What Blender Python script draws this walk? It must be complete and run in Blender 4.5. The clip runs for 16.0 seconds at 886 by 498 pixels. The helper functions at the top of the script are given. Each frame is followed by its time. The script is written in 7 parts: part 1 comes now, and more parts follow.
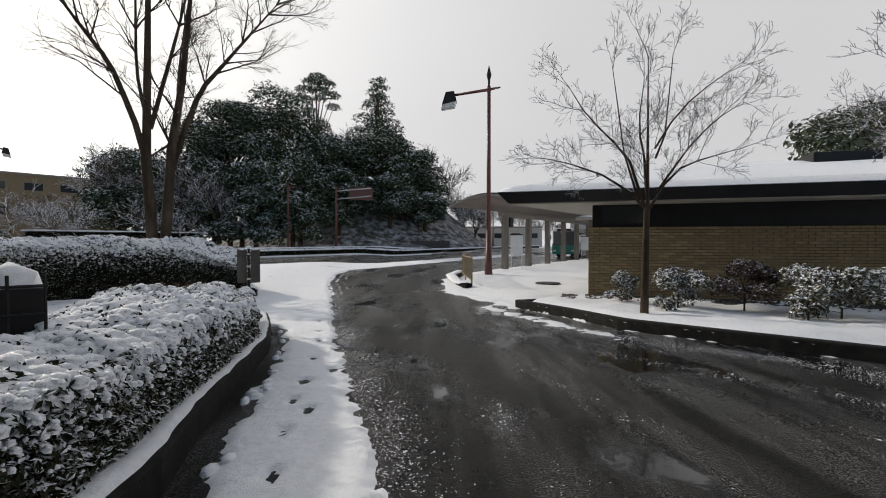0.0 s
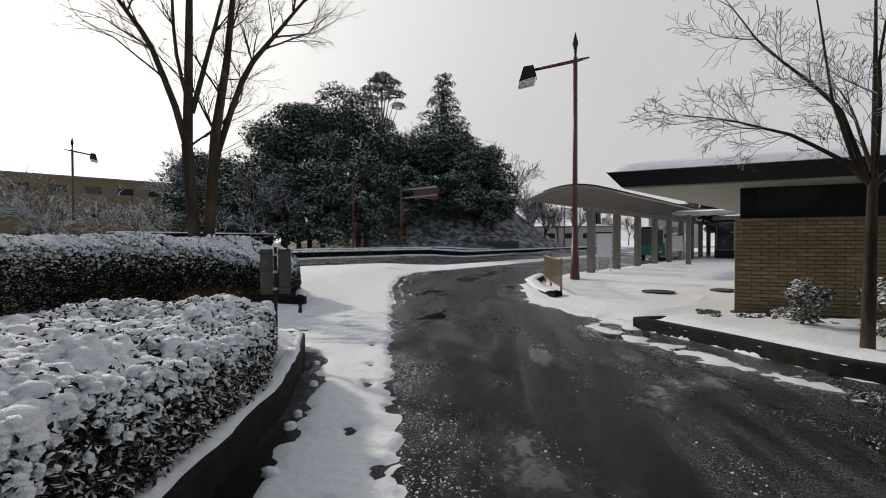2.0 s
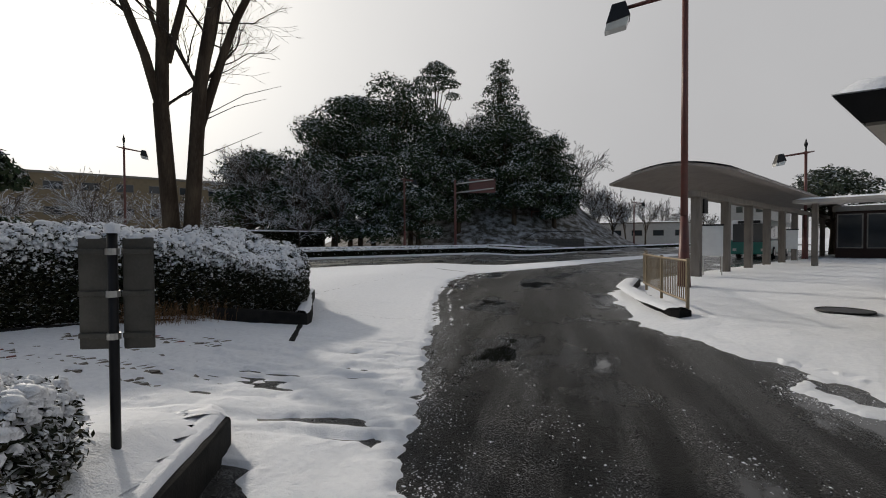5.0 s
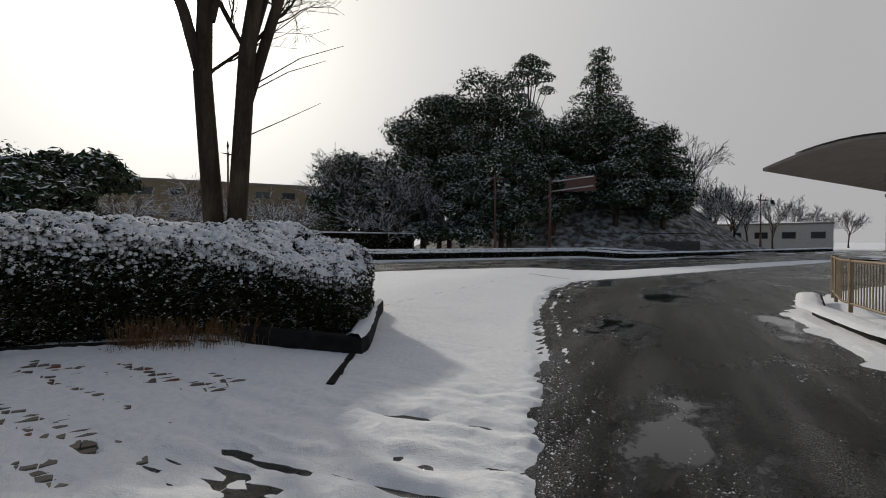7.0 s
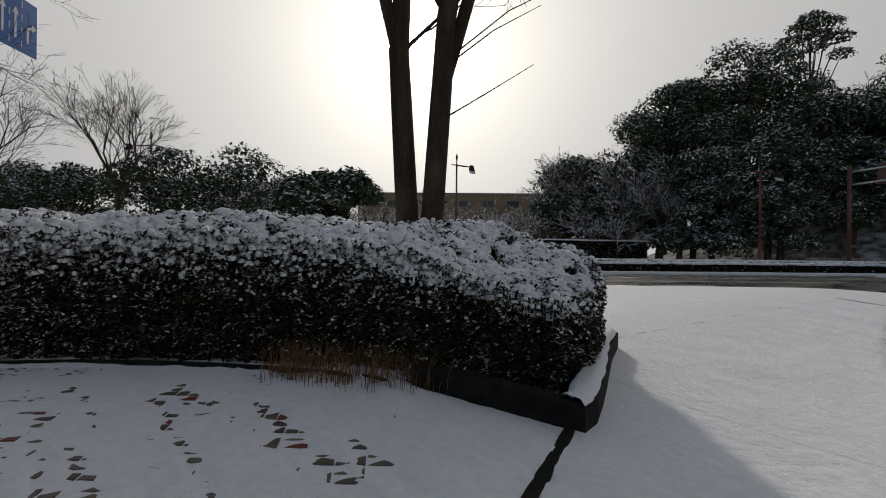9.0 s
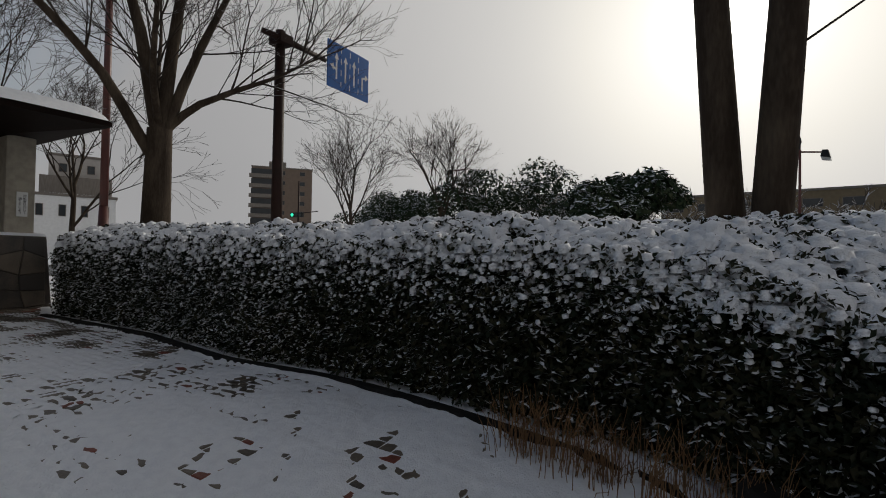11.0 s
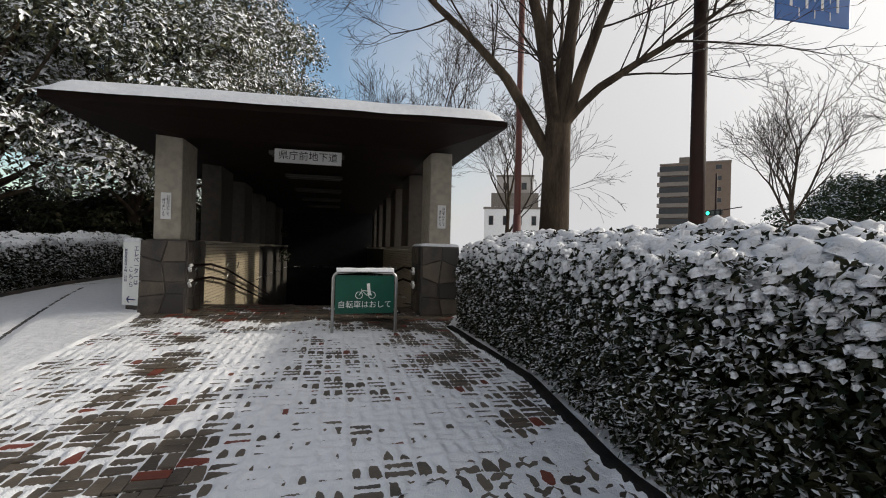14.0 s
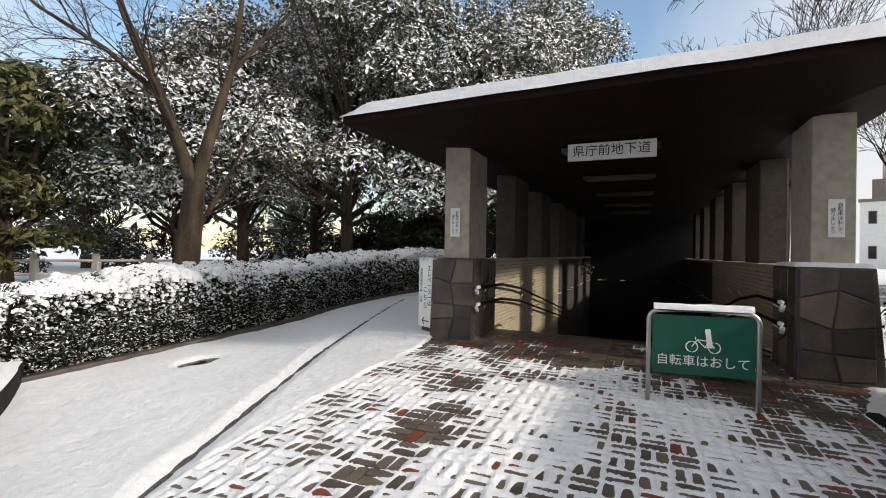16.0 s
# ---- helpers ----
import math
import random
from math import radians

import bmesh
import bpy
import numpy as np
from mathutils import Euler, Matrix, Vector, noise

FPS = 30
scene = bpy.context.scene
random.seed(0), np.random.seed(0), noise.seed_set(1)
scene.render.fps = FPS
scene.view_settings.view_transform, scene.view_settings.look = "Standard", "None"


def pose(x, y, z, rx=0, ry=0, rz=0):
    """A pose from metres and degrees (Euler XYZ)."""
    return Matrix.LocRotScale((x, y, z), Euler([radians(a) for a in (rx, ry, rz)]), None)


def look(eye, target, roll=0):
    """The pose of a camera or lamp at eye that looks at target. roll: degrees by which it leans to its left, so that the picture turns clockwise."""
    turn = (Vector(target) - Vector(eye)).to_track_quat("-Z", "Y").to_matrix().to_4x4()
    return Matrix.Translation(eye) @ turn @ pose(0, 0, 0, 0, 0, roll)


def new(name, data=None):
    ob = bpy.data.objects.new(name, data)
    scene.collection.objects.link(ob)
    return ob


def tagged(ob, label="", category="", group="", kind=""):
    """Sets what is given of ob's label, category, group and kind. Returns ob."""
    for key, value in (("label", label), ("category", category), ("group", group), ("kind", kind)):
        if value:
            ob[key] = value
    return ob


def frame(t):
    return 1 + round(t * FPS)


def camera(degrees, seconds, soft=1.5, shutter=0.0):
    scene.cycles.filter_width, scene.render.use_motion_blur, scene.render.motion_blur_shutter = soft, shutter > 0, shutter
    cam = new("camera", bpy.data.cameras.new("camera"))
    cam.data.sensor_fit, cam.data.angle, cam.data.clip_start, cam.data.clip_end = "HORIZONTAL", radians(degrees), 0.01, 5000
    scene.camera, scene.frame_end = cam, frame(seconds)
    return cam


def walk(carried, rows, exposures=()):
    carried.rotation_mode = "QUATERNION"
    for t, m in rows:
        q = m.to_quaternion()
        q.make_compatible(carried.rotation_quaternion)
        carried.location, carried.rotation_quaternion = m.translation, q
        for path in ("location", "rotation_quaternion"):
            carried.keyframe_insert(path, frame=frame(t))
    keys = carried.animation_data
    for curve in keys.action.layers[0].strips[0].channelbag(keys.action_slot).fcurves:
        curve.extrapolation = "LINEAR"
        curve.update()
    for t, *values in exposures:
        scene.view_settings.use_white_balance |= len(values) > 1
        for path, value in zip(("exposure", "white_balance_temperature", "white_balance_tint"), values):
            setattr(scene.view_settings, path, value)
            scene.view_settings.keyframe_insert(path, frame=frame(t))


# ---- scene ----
cam = camera(87.6, 16.0, soft=1.0)
METRES, EYE, TILT, LEAN, TURN = 18.1, 1.5, 0.0, 0.0, 0.0
ROWS = [
    (0.0, 0.0, 0.0, 0.0, 0.0, -1.17, -0.02),
    (0.5, -0.0085, 0.0389, -0.0013, 2.05, -1.06, -0.0),
    (1.0, -0.0171, 0.0777, -0.0024, 4.08, -1.02, 0.09),
    (1.5, -0.0238, 0.1166, -0.0037, 6.27, -1.02, 0.14),
    (2.0, -0.0291, 0.1566, -0.005, 7.96, -1.04, 0.17),
    (2.5, -0.0342, 0.1949, -0.0059, 9.27, -1.06, 0.23),
    (3.0, -0.041, 0.2344, -0.0067, 10.26, -1.09, 0.24),
    (5.5, -0.0825, 0.4152, -0.0132, 16.61, -1.15, 0.32),
    (6.0, -0.0966, 0.4507, -0.0141, 18.85, -1.09, 0.29),
    (6.5, -0.1089, 0.4859, -0.0164, 21.9, -0.99, 0.24),
    (7.0, -0.123, 0.5186, -0.0174, 25.95, -0.75, 0.13),
    (7.5, -0.1375, 0.5506, -0.0194, 31.39, -0.58, -0.01),
    (8.0, -0.1553, 0.5783, -0.0191, 37.75, -0.38, -0.22),
    (10.5, -0.2579, 0.6599, -0.0182, 79.87, 0.86, -0.91),
    (11.0, -0.2731, 0.6682, -0.0179, 89.0, 0.99, -0.91),
    (11.5, -0.2901, 0.6714, -0.0178, 98.42, 0.95, -0.96),
    (12.0, -0.3101, 0.6718, -0.0157, 107.57, 0.9, -1.09),
    (12.5, -0.3356, 0.6692, -0.0135, 115.61, 0.77, -1.24),
    (13.0, -0.3587, 0.6548, -0.0107, 122.38, 0.53, -1.36),
    (13.5, -0.38, 0.6364, -0.0088, 128.88, 0.21, -1.5),
    (14.0, -0.3992, 0.6157, -0.008, 136.66, 0.18, -1.39),
    (14.5, -0.4151, 0.5906, -0.0051, 145.55, 0.07, -1.28),
    (15.0, -0.4299, 0.5649, -0.0038, 154.79, 0.09, -1.15),
    (15.5, -0.4377, 0.5433, -0.0012, 164.04, 0.11, -1.0),
    (16.0, -0.4459, 0.5275, 0.0009, 173.23, 0.38, -0.98),
]
EXPOSURES = [(0.0, -0.28), (3.0, -0.53), (5.5, -0.75), (8.0, -0.97), (10.5, -1.2), (11.5, -1.2), (13.0, -0.68), (14.5, -0.05), (16.0, 0.2)]
walk(cam, [(t, pose(0, 0, EYE, TILT, LEAN, TURN) @ pose(METRES * x, METRES * y, METRES * z, 90 + pitch, roll, yaw)) for t, x, y, z, yaw, pitch, roll in ROWS], EXPOSURES)

# ---- sky and sun ----
SUN_YAW, SUN_EL = 56.9, 24.0
SUN = Vector((-math.sin(radians(SUN_YAW)) * math.cos(radians(SUN_EL)), math.cos(radians(SUN_YAW)) * math.cos(radians(SUN_EL)), math.sin(radians(SUN_EL))))
world = bpy.data.worlds.new("world")
scene.world = world
world.use_nodes = True
wn, wl = world.node_tree.nodes, world.node_tree.links
wn.clear()


def wnode(kind, **values):
    n = wn.new(kind)
    for k, v in values.items():
        n.inputs[k].default_value = v
    return n


def wmath(op, a, b=None, c=None, clamp=False):
    n = wn.new("ShaderNodeMath")
    n.operation, n.use_clamp = op, clamp
    for i, v in enumerate((a, b, c)):
        if v is None:
            continue
        if isinstance(v, (int, float)):
            n.inputs[i].default_value = v
        else:
            wl.new(v, n.inputs[i])
    return n.outputs[0]


def wdot(vec, d):
    n = wn.new("ShaderNodeVectorMath")
    n.operation = "DOT_PRODUCT"
    wl.new(vec, n.inputs[0])
    n.inputs[1].default_value = Vector(d).normalized()
    return n.outputs["Value"]


sky = wn.new("ShaderNodeTexSky")
sky.sky_type, sky.sun_disc = "NISHITA", False
sky.dust_density, sky.air_density, sky.ozone_density = 0.2, 1.4, 3.0
sky.sun_elevation, sky.sun_rotation = radians(SUN_EL), radians(360 - SUN_YAW)
way = wn.new("ShaderNodeTexCoord").outputs["Generated"]
cloud = wn.new("ShaderNodeTexNoise")
cloud.inputs["Scale"].default_value, cloud.inputs["Detail"].default_value, cloud.inputs["Roughness"].default_value = 1.6, 5, 0.55
wl.new(way, cloud.inputs["Vector"])
near_sun = wmath("MAXIMUM", wdot(way, SUN), 0.0)
glow = wmath("ADD", wmath("MULTIPLY", wmath("POWER", near_sun, 4.0), 0.85), wmath("ADD", wmath("MULTIPLY", wmath("POWER", near_sun, 30.0), 1.2), wmath("MULTIPLY", wmath("POWER", near_sun, 500.0), 8.0)))
veil_light = wmath("ADD", glow, wmath("MULTIPLY_ADD", cloud.outputs["Fac"], 0.16, 0.70))
veil = wn.new("ShaderNodeMix")
veil.data_type = "RGBA"
veil.inputs["A"].default_value, veil.inputs["B"].default_value = (0.99, 0.985, 1.0, 1), (1.0, 0.96, 0.88, 1)
wl.new(wmath("MULTIPLY", glow, 0.8, clamp=True), veil.inputs["Factor"])
lit = wn.new("ShaderNodeVectorMath")
lit.operation = "SCALE"
wl.new(veil.outputs["Result"], lit.inputs[0])
wl.new(veil_light, lit.inputs["Scale"])
dimmed = wn.new("ShaderNodeVectorMath")
dimmed.operation = "SCALE"
deep = wn.new("ShaderNodeVectorMath")
deep.operation = "SCALE"
wl.new(sky.outputs["Color"], deep.inputs[0])
deep.inputs["Scale"].default_value = 0.17
clear = wmath("MULTIPLY_ADD", wdot(way, (0.0, -0.87, 0.5)), 4.5, -2.9)
clear = wmath("ADD", clear, wmath("MULTIPLY_ADD", cloud.outputs["Fac"], -1.6, 0.8), clamp=True)
clear = wmath("MULTIPLY", clear, 0.95)
# sky dimmed well above the horizon, out of view, to lessen light on level ground
overhead = wmath("MULTIPLY_ADD", wdot(way, (0.0, 0.0, 1.0)), 3.2, -1.95, clamp=True)
thin = wmath("MULTIPLY_ADD", overhead, -0.62, 1.0)
both = wn.new("ShaderNodeMix")
both.data_type = "RGBA"
wl.new(clear, both.inputs["Factor"])
wl.new(lit.outputs[0], dimmed.inputs[0])
wl.new(thin, dimmed.inputs["Scale"])
wl.new(dimmed.outputs[0], both.inputs["A"])
wl.new(deep.outputs[0], both.inputs["B"])
back = wn.new("ShaderNodeBackground")
wl.new(both.outputs["Result"], back.inputs["Color"])
back.inputs["Strength"].default_value = 1.0
wl.new(back.outputs[0], wn.new("ShaderNodeOutputWorld").inputs[0])

sun = new("sun", bpy.data.lights.new("sun", "SUN"))
sun.data.energy, sun.data.angle, sun.data.color = 3.1, radians(3.0), (1.0, 0.91, 0.78)
sun.matrix_world = look(SUN * 50, (0, 0, 0))

# ---- materials ----
SNOW = (0.82, 0.85, 0.90, 1)


def material(name, a, b=None, scale=8.0, rough=0.7, bump=0.2, metal=0.0, fine=60.0, snow=None, rough2=None, spread=0.0, island=0.0, stretch=None, spec=0.5):
    """Two colours mixed by coarse and fine noise, with relief; snow: how far up a face must point to carry snow."""
    m = bpy.data.materials.new(name)
    m.use_nodes = True
    n, l = m.node_tree.nodes, m.node_tree.links
    bsdf = n["Principled BSDF"]
    b = b or tuple(c * 0.7 for c in a)
    co = n.new("ShaderNodeTexCoord").outputs["Object"]
    if stretch:
        mp = n.new("ShaderNodeMapping")
        mp.inputs["Scale"].default_value = stretch
        l.new(co, mp.inputs["Vector"])
        co = mp.outputs[0]

    def noise_node(s, detail=4):
        t = n.new("ShaderNodeTexNoise")
        t.inputs["Scale"].default_value, t.inputs["Detail"].default_value = s, detail
        l.new(co, t.inputs["Vector"])
        return t.outputs["Fac"]

    def mth(op, *v, clamp=False):
        t = n.new("ShaderNodeMath")
        t.operation, t.use_clamp = op, clamp
        for i, x in enumerate(v):
            if isinstance(x, (int, float)):
                t.inputs[i].default_value = x
            else:
                l.new(x, t.inputs[i])
        return t.outputs[0]

    coarse, grain = noise_node(scale), noise_node(fine, 2)
    f = mth("ADD", mth("MULTIPLY_ADD", coarse, 2.2, -0.85), mth("MULTIPLY_ADD", grain, 0.8, -0.4))
    if spread:
        f = mth("ADD", f, mth("MULTIPLY_ADD", n.new("ShaderNodeObjectInfo").outputs["Random"], spread, -spread / 2))
    if island:
        f = mth("ADD", f, mth("MULTIPLY_ADD", n.new("ShaderNodeNewGeometry").outputs["Random Per Island"], island, -island / 2))
    f = mth("ADD", f, 0.0, clamp=True)
    mix = n.new("ShaderNodeMix")
    mix.data_type = "RGBA"
    l.new(f, mix.inputs["Factor"])
    mix.inputs["A"].default_value, mix.inputs["B"].default_value = (*a[:3], 1), (*b[:3], 1)
    col = mix.outputs["Result"]
    rsock = None
    if rough2 is not None:
        rsock = mth("MULTIPLY_ADD", f, rough2 - rough, rough)
    if snow is not None:
        geo = n.new("ShaderNodeNewGeometry")
        sep = n.new("ShaderNodeSeparateXYZ")
        l.new(geo.outputs["Normal"], sep.inputs[0])
        s = mth("ADD", sep.outputs["Z"], mth("MULTIPLY_ADD", coarse, 0.9, -0.45))
        s = mth("MULTIPLY_ADD", s, 5.0, -5.0 * snow, clamp=True)
        mix2 = n.new("ShaderNodeMix")
        mix2.data_type = "RGBA"
        l.new(s, mix2.inputs["Factor"])
        l.new(col, mix2.inputs["A"])
        mix2.inputs["B"].default_value = SNOW
        col = mix2.outputs["Result"]
    l.new(col, bsdf.inputs["Base Color"])
    if rsock:
        l.new(rsock, bsdf.inputs["Roughness"])
    else:
        bsdf.inputs["Roughness"].default_value = rough
    bsdf.inputs["Metallic"].default_value = metal
    bsdf.inputs["Specular IOR Level"].default_value = spec
    if bump:
        bp = n.new("ShaderNodeBump")
        bp.inputs["Strength"].default_value, bp.inputs["Distance"].default_value = bump, 0.02
        l.new(mth("ADD", coarse, mth("MULTIPLY", grain, 0.5)), bp.inputs["Height"])
        l.new(bp.outputs[0], bsdf.inputs["Normal"])
    return m


M_SNOW = material("snow", (0.86, 0.88, 0.92), (0.76, 0.78, 0.83), 14.0, 0.8, 0.85, fine=95)
M_LEAF = material("evergreen_leaf", (0.022, 0.036, 0.014), (0.06, 0.07, 0.03), 5, 0.45, 0.0, snow=0.72, island=1.2)
M_HEDGELEAF = material("hedge_leaf", (0.009, 0.014, 0.006), (0.04, 0.036, 0.018), 5, 0.55, 0.0, snow=0.70, island=1.4, spec=0.15)
# near-black, the shade in the gaps between hedge leaves
M_CORE = material("hedge_inner_shade", (0.006, 0.007, 0.004), (0.014, 0.012, 0.008), 9, 0.95, 0.5, spec=0.0)
M_CONIFER = material("conifer_needles", (0.018, 0.035, 0.016), (0.05, 0.06, 0.03), 5, 0.6, 0.0, snow=0.60, island=1.0, spec=0.15)
M_BARK = material("bark", (0.035, 0.025, 0.018), (0.11, 0.085, 0.06), 4, 0.9, 0.8, fine=35, snow=0.82, stretch=(1, 1, 0.25), spec=0.15)
M_TWIG = material("twig", (0.035, 0.028, 0.023), (0.075, 0.06, 0.05), 6, 0.9, 0.0, snow=0.72, spec=0.1)
M_FROST = material("frosted_twig", (0.06, 0.048, 0.04), (0.11, 0.092, 0.08), 6, 0.9, 0.0, snow=0.2, spec=0.1)
# hedge leaf without the snow, a darker copy for shaded foliage
M_BARELEAF = material("shaded_leaf", (0.009, 0.014, 0.006), (0.04, 0.036, 0.018), 5, 0.55, 0.0, snow=0.97, island=1.4, spec=0.15)
M_FITTING = material("dull_fitting", (0.07, 0.065, 0.06), (0.045, 0.042, 0.04), 5, 0.6, 0.05)
M_KERB = material("kerb_stone", (0.008, 0.008, 0.008), (0.026, 0.024, 0.022), 5, 0.85, 0.4, spec=0.2)
M_BRICK = material("tan_brick", (0.22, 0.16, 0.082), (0.36, 0.27, 0.15), 6, 0.85, 0.3, spread=1.0, island=0.8)
M_MORTAR = material("mortar", (0.05, 0.045, 0.038), (0.03, 0.028, 0.025), 12, 0.95, 0.3)
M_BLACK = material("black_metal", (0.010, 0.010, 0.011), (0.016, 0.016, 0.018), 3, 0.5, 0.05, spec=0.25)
M_SOFFIT = material("soffit_board", (0.36, 0.33, 0.28), (0.29, 0.265, 0.23), 3, 0.7, 0.1)
M_REDPOLE = material("brown_red_paint", (0.12, 0.035, 0.028), (0.07, 0.025, 0.02), 5, 0.45, 0.1)
M_GREYPOST = material("weathered_timber_grey", (0.20, 0.175, 0.15), (0.12, 0.105, 0.09), 6, 0.8, 0.4, stretch=(1, 1, 0.2))
M_CANOPY = material("canopy_sheet", (0.27, 0.235, 0.21), (0.19, 0.165, 0.15), 2, 0.55, 0.05)
M_STEEL = material("brushed_steel", (0.55, 0.55, 0.54), (0.42, 0.42, 0.41), 6, 0.35, 0.05, metal=0.9)
M_TANMETAL = material("tan_railing_metal", (0.30, 0.235, 0.155), (0.22, 0.175, 0.12), 5, 0.5, 0.05, metal=0.3)
M_WHITE = material("white_panel", (0.78, 0.78, 0.77), (0.68, 0.68, 0.67), 3, 0.5, 0.02)
M_BLUE = material("blue_sign", (0.012, 0.12, 0.42), (0.01, 0.10, 0.36), 3, 0.4, 0.0)
M_GREEN = material("green_sign", (0.006, 0.085, 0.055), (0.008, 0.07, 0.048), 3, 0.35, 0.0)
M_CONCRETE = material("pebble_concrete", (0.42, 0.38, 0.31), (0.27, 0.245, 0.20), 9, 0.85, 0.8, fine=120)
M_PLINTH = material("dark_slate", (0.04, 0.035, 0.032), (0.11, 0.085, 0.065), 4, 0.55, 0.4)
M_TILE = material("cream_tile", (0.42, 0.36, 0.26), (0.34, 0.29, 0.21), 3, 0.4, 0.1, spread=0.8, island=0.6)
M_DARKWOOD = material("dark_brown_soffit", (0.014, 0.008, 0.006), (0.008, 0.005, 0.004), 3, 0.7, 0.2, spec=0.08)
M_PALEWALL = material("pale_concrete_wall", (0.42, 0.39, 0.36), (0.34, 0.32, 0.30), 2, 0.85, 0.1)
M_OCHRE = material("ochre_wall", (0.20, 0.15, 0.09), (0.15, 0.115, 0.07), 2, 0.85, 0.1)
M_DARKGLASS = material("dark_glass", (0.02, 0.024, 0.028), (0.03, 0.034, 0.038), 1, 0.08, 0.0)
M_PAVER = material("paving_brick", (0.07, 0.058, 0.047), (0.14, 0.115, 0.088), 6, 0.42, 0.3, spread=1.2, island=1.0)
M_REDPAVER = material("red_paving_brick", (0.20, 0.05, 0.03), (0.13, 0.04, 0.025), 6, 0.5, 0.3)
# column concrete with the shade under the roof put into its colour
M_INNERCOL = material("shaded_concrete", (0.075, 0.063, 0.052), (0.045, 0.038, 0.032), 9, 0.85, 0.6, fine=120)
M_PLATEBACK = material("dull_zinc", (0.11, 0.105, 0.095), (0.06, 0.057, 0.053), 5, 0.5, 0.1, metal=0.6)
M_DARKPOLE = material("dark_brown_pole", (0.03, 0.014, 0.011), (0.018, 0.01, 0.008), 5, 0.6, 0.1, spec=0.2)
M_SOIL = material("dark_soil", (0.035, 0.025, 0.018), (0.06, 0.045, 0.03), 7, 0.95, 0.6)
M_STRAW = material("dry_grass", (0.22, 0.12, 0.05), (0.12, 0.06, 0.03), 5, 0.9, 0.0, island=1.0)
M_LAMPGLASS = material("lamp_lens", (0.55, 0.55, 0.53), (0.45, 0.45, 0.44), 5, 0.25, 0.0)
M_BUSTEAL = material("teal_bus_paint", (0.01, 0.16, 0.13), (0.01, 0.14, 0.11), 2, 0.3, 0.0)
M_RUBBER = material("rubber", (0.02, 0.02, 0.02), (0.03, 0.03, 0.03), 8, 0.8, 0.1)


def asphalt_material():
    """Wet asphalt: aggregate grain, a damp film that is smooth in shallow puddles."""
    m = bpy.data.materials.new("wet_asphalt")
    m.use_nodes = True
    n, l = m.node_tree.nodes, m.node_tree.links
    bsdf = n["Principled BSDF"]
    co = n.new("ShaderNodeTexCoord").outputs["Object"]

    def tex(s, d, dist=0.0):
        t = n.new("ShaderNodeTexNoise")
        t.inputs["Scale"].default_value, t.inputs["Detail"].default_value, t.inputs["Distortion"].default_value = s, d, dist
        l.new(co, t.inputs["Vector"])
        return t.outputs["Fac"]

    def ramp(sock, p0, p1, c0, c1):
        r = n.new("ShaderNodeMapRange")
        r.inputs["From Min"].default_value, r.inputs["From Max"].default_value = p0, p1
        r.inputs["To Min"].default_value, r.inputs["To Max"].default_value = c0, c1
        l.new(sock, r.inputs["Value"])
        return r.outputs[0]

    def along(sx, sy, s_, d):
        """Noise drawn out along the way the wheels run."""
        mp = n.new("ShaderNodeMapping")
        mp.inputs["Rotation"].default_value = (0, 0, radians(-9))
        mp.inputs["Scale"].default_value = (sx, sy, 1)
        l.new(co, mp.inputs["Vector"])
        t = n.new("ShaderNodeTexNoise")
        t.inputs["Scale"].default_value, t.inputs["Detail"].default_value, t.inputs["Roughness"].default_value = s_, d, 0.62
        l.new(mp.outputs[0], t.inputs["Vector"])
        return t.outputs["Fac"]

    def mth(op, a, b, c=0.0, clamp=False):
        t = n.new("ShaderNodeMath")
        t.operation, t.use_clamp = op, clamp
        for i, x in enumerate((a, b, c)):
            if isinstance(x, (int, float)):
                t.inputs[i].default_value = x
            else:
                l.new(x, t.inputs[i])
        return t.outputs[0]

    grain, grit, fine = tex(150, 2), tex(30, 6), tex(80, 3)
    pool, lane, wide = along(1.0, 0.45, 0.62, 9), along(1.0, 0.10, 1.9, 6), tex(2.5, 8)
    mix = n.new("ShaderNodeMix")
    mix.data_type = "RGBA"
    l.new(ramp(wide, 0.35, 0.65, 0, 1), mix.inputs["Factor"])
    mix.inputs["A"].default_value, mix.inputs["B"].default_value = (0.006, 0.0059, 0.0059, 1), (0.017, 0.0167, 0.0162, 1)
    wet = ramp(mth("ADD", pool, mth("MULTIPLY_ADD", grit, 0.10, -0.05)), 0.525, 0.60, 0, 1)
    dry = mth("SUBTRACT", 1.0, wet)
    # thin grey slush left between the wheel lanes
    film = mth("MULTIPLY", mth("MULTIPLY", ramp(lane, 0.45, 0.60, 0, 1), dry), ramp(fine, 0.52, 0.60, 0, 1))
    fleck = n.new("ShaderNodeMix")
    fleck.data_type = "RGBA"
    l.new(mth("MULTIPLY", film, 0.85), fleck.inputs["Factor"])
    l.new(mix.outputs["Result"], fleck.inputs["A"])
    fleck.inputs["B"].default_value = (0.40, 0.40, 0.405, 1)
    l.new(fleck.outputs["Result"], bsdf.inputs["Base Color"])
    l.new(ramp(wet, 0, 1, 0.17, 0.42), bsdf.inputs["Specular IOR Level"])
    l.new(mth("MULTIPLY_ADD", dry, 0.25, 0.04), bsdf.inputs["Roughness"])
    bp = n.new("ShaderNodeBump")
    bp.inputs["Distance"].default_value = 0.03
    l.new(ramp(wet, 0, 1, 1.0, 0.02), bp.inputs["Strength"])
    l.new(mth("ADD", mth("ADD", grain, grit), mth("MULTIPLY", lane, 1.5)), bp.inputs["Height"])
    l.new(bp.outputs[0], bsdf.inputs["Normal"])
    return m


M_ASPHALT = asphalt_material()

# ---- building tools ----
rng = np.random.default_rng(7)


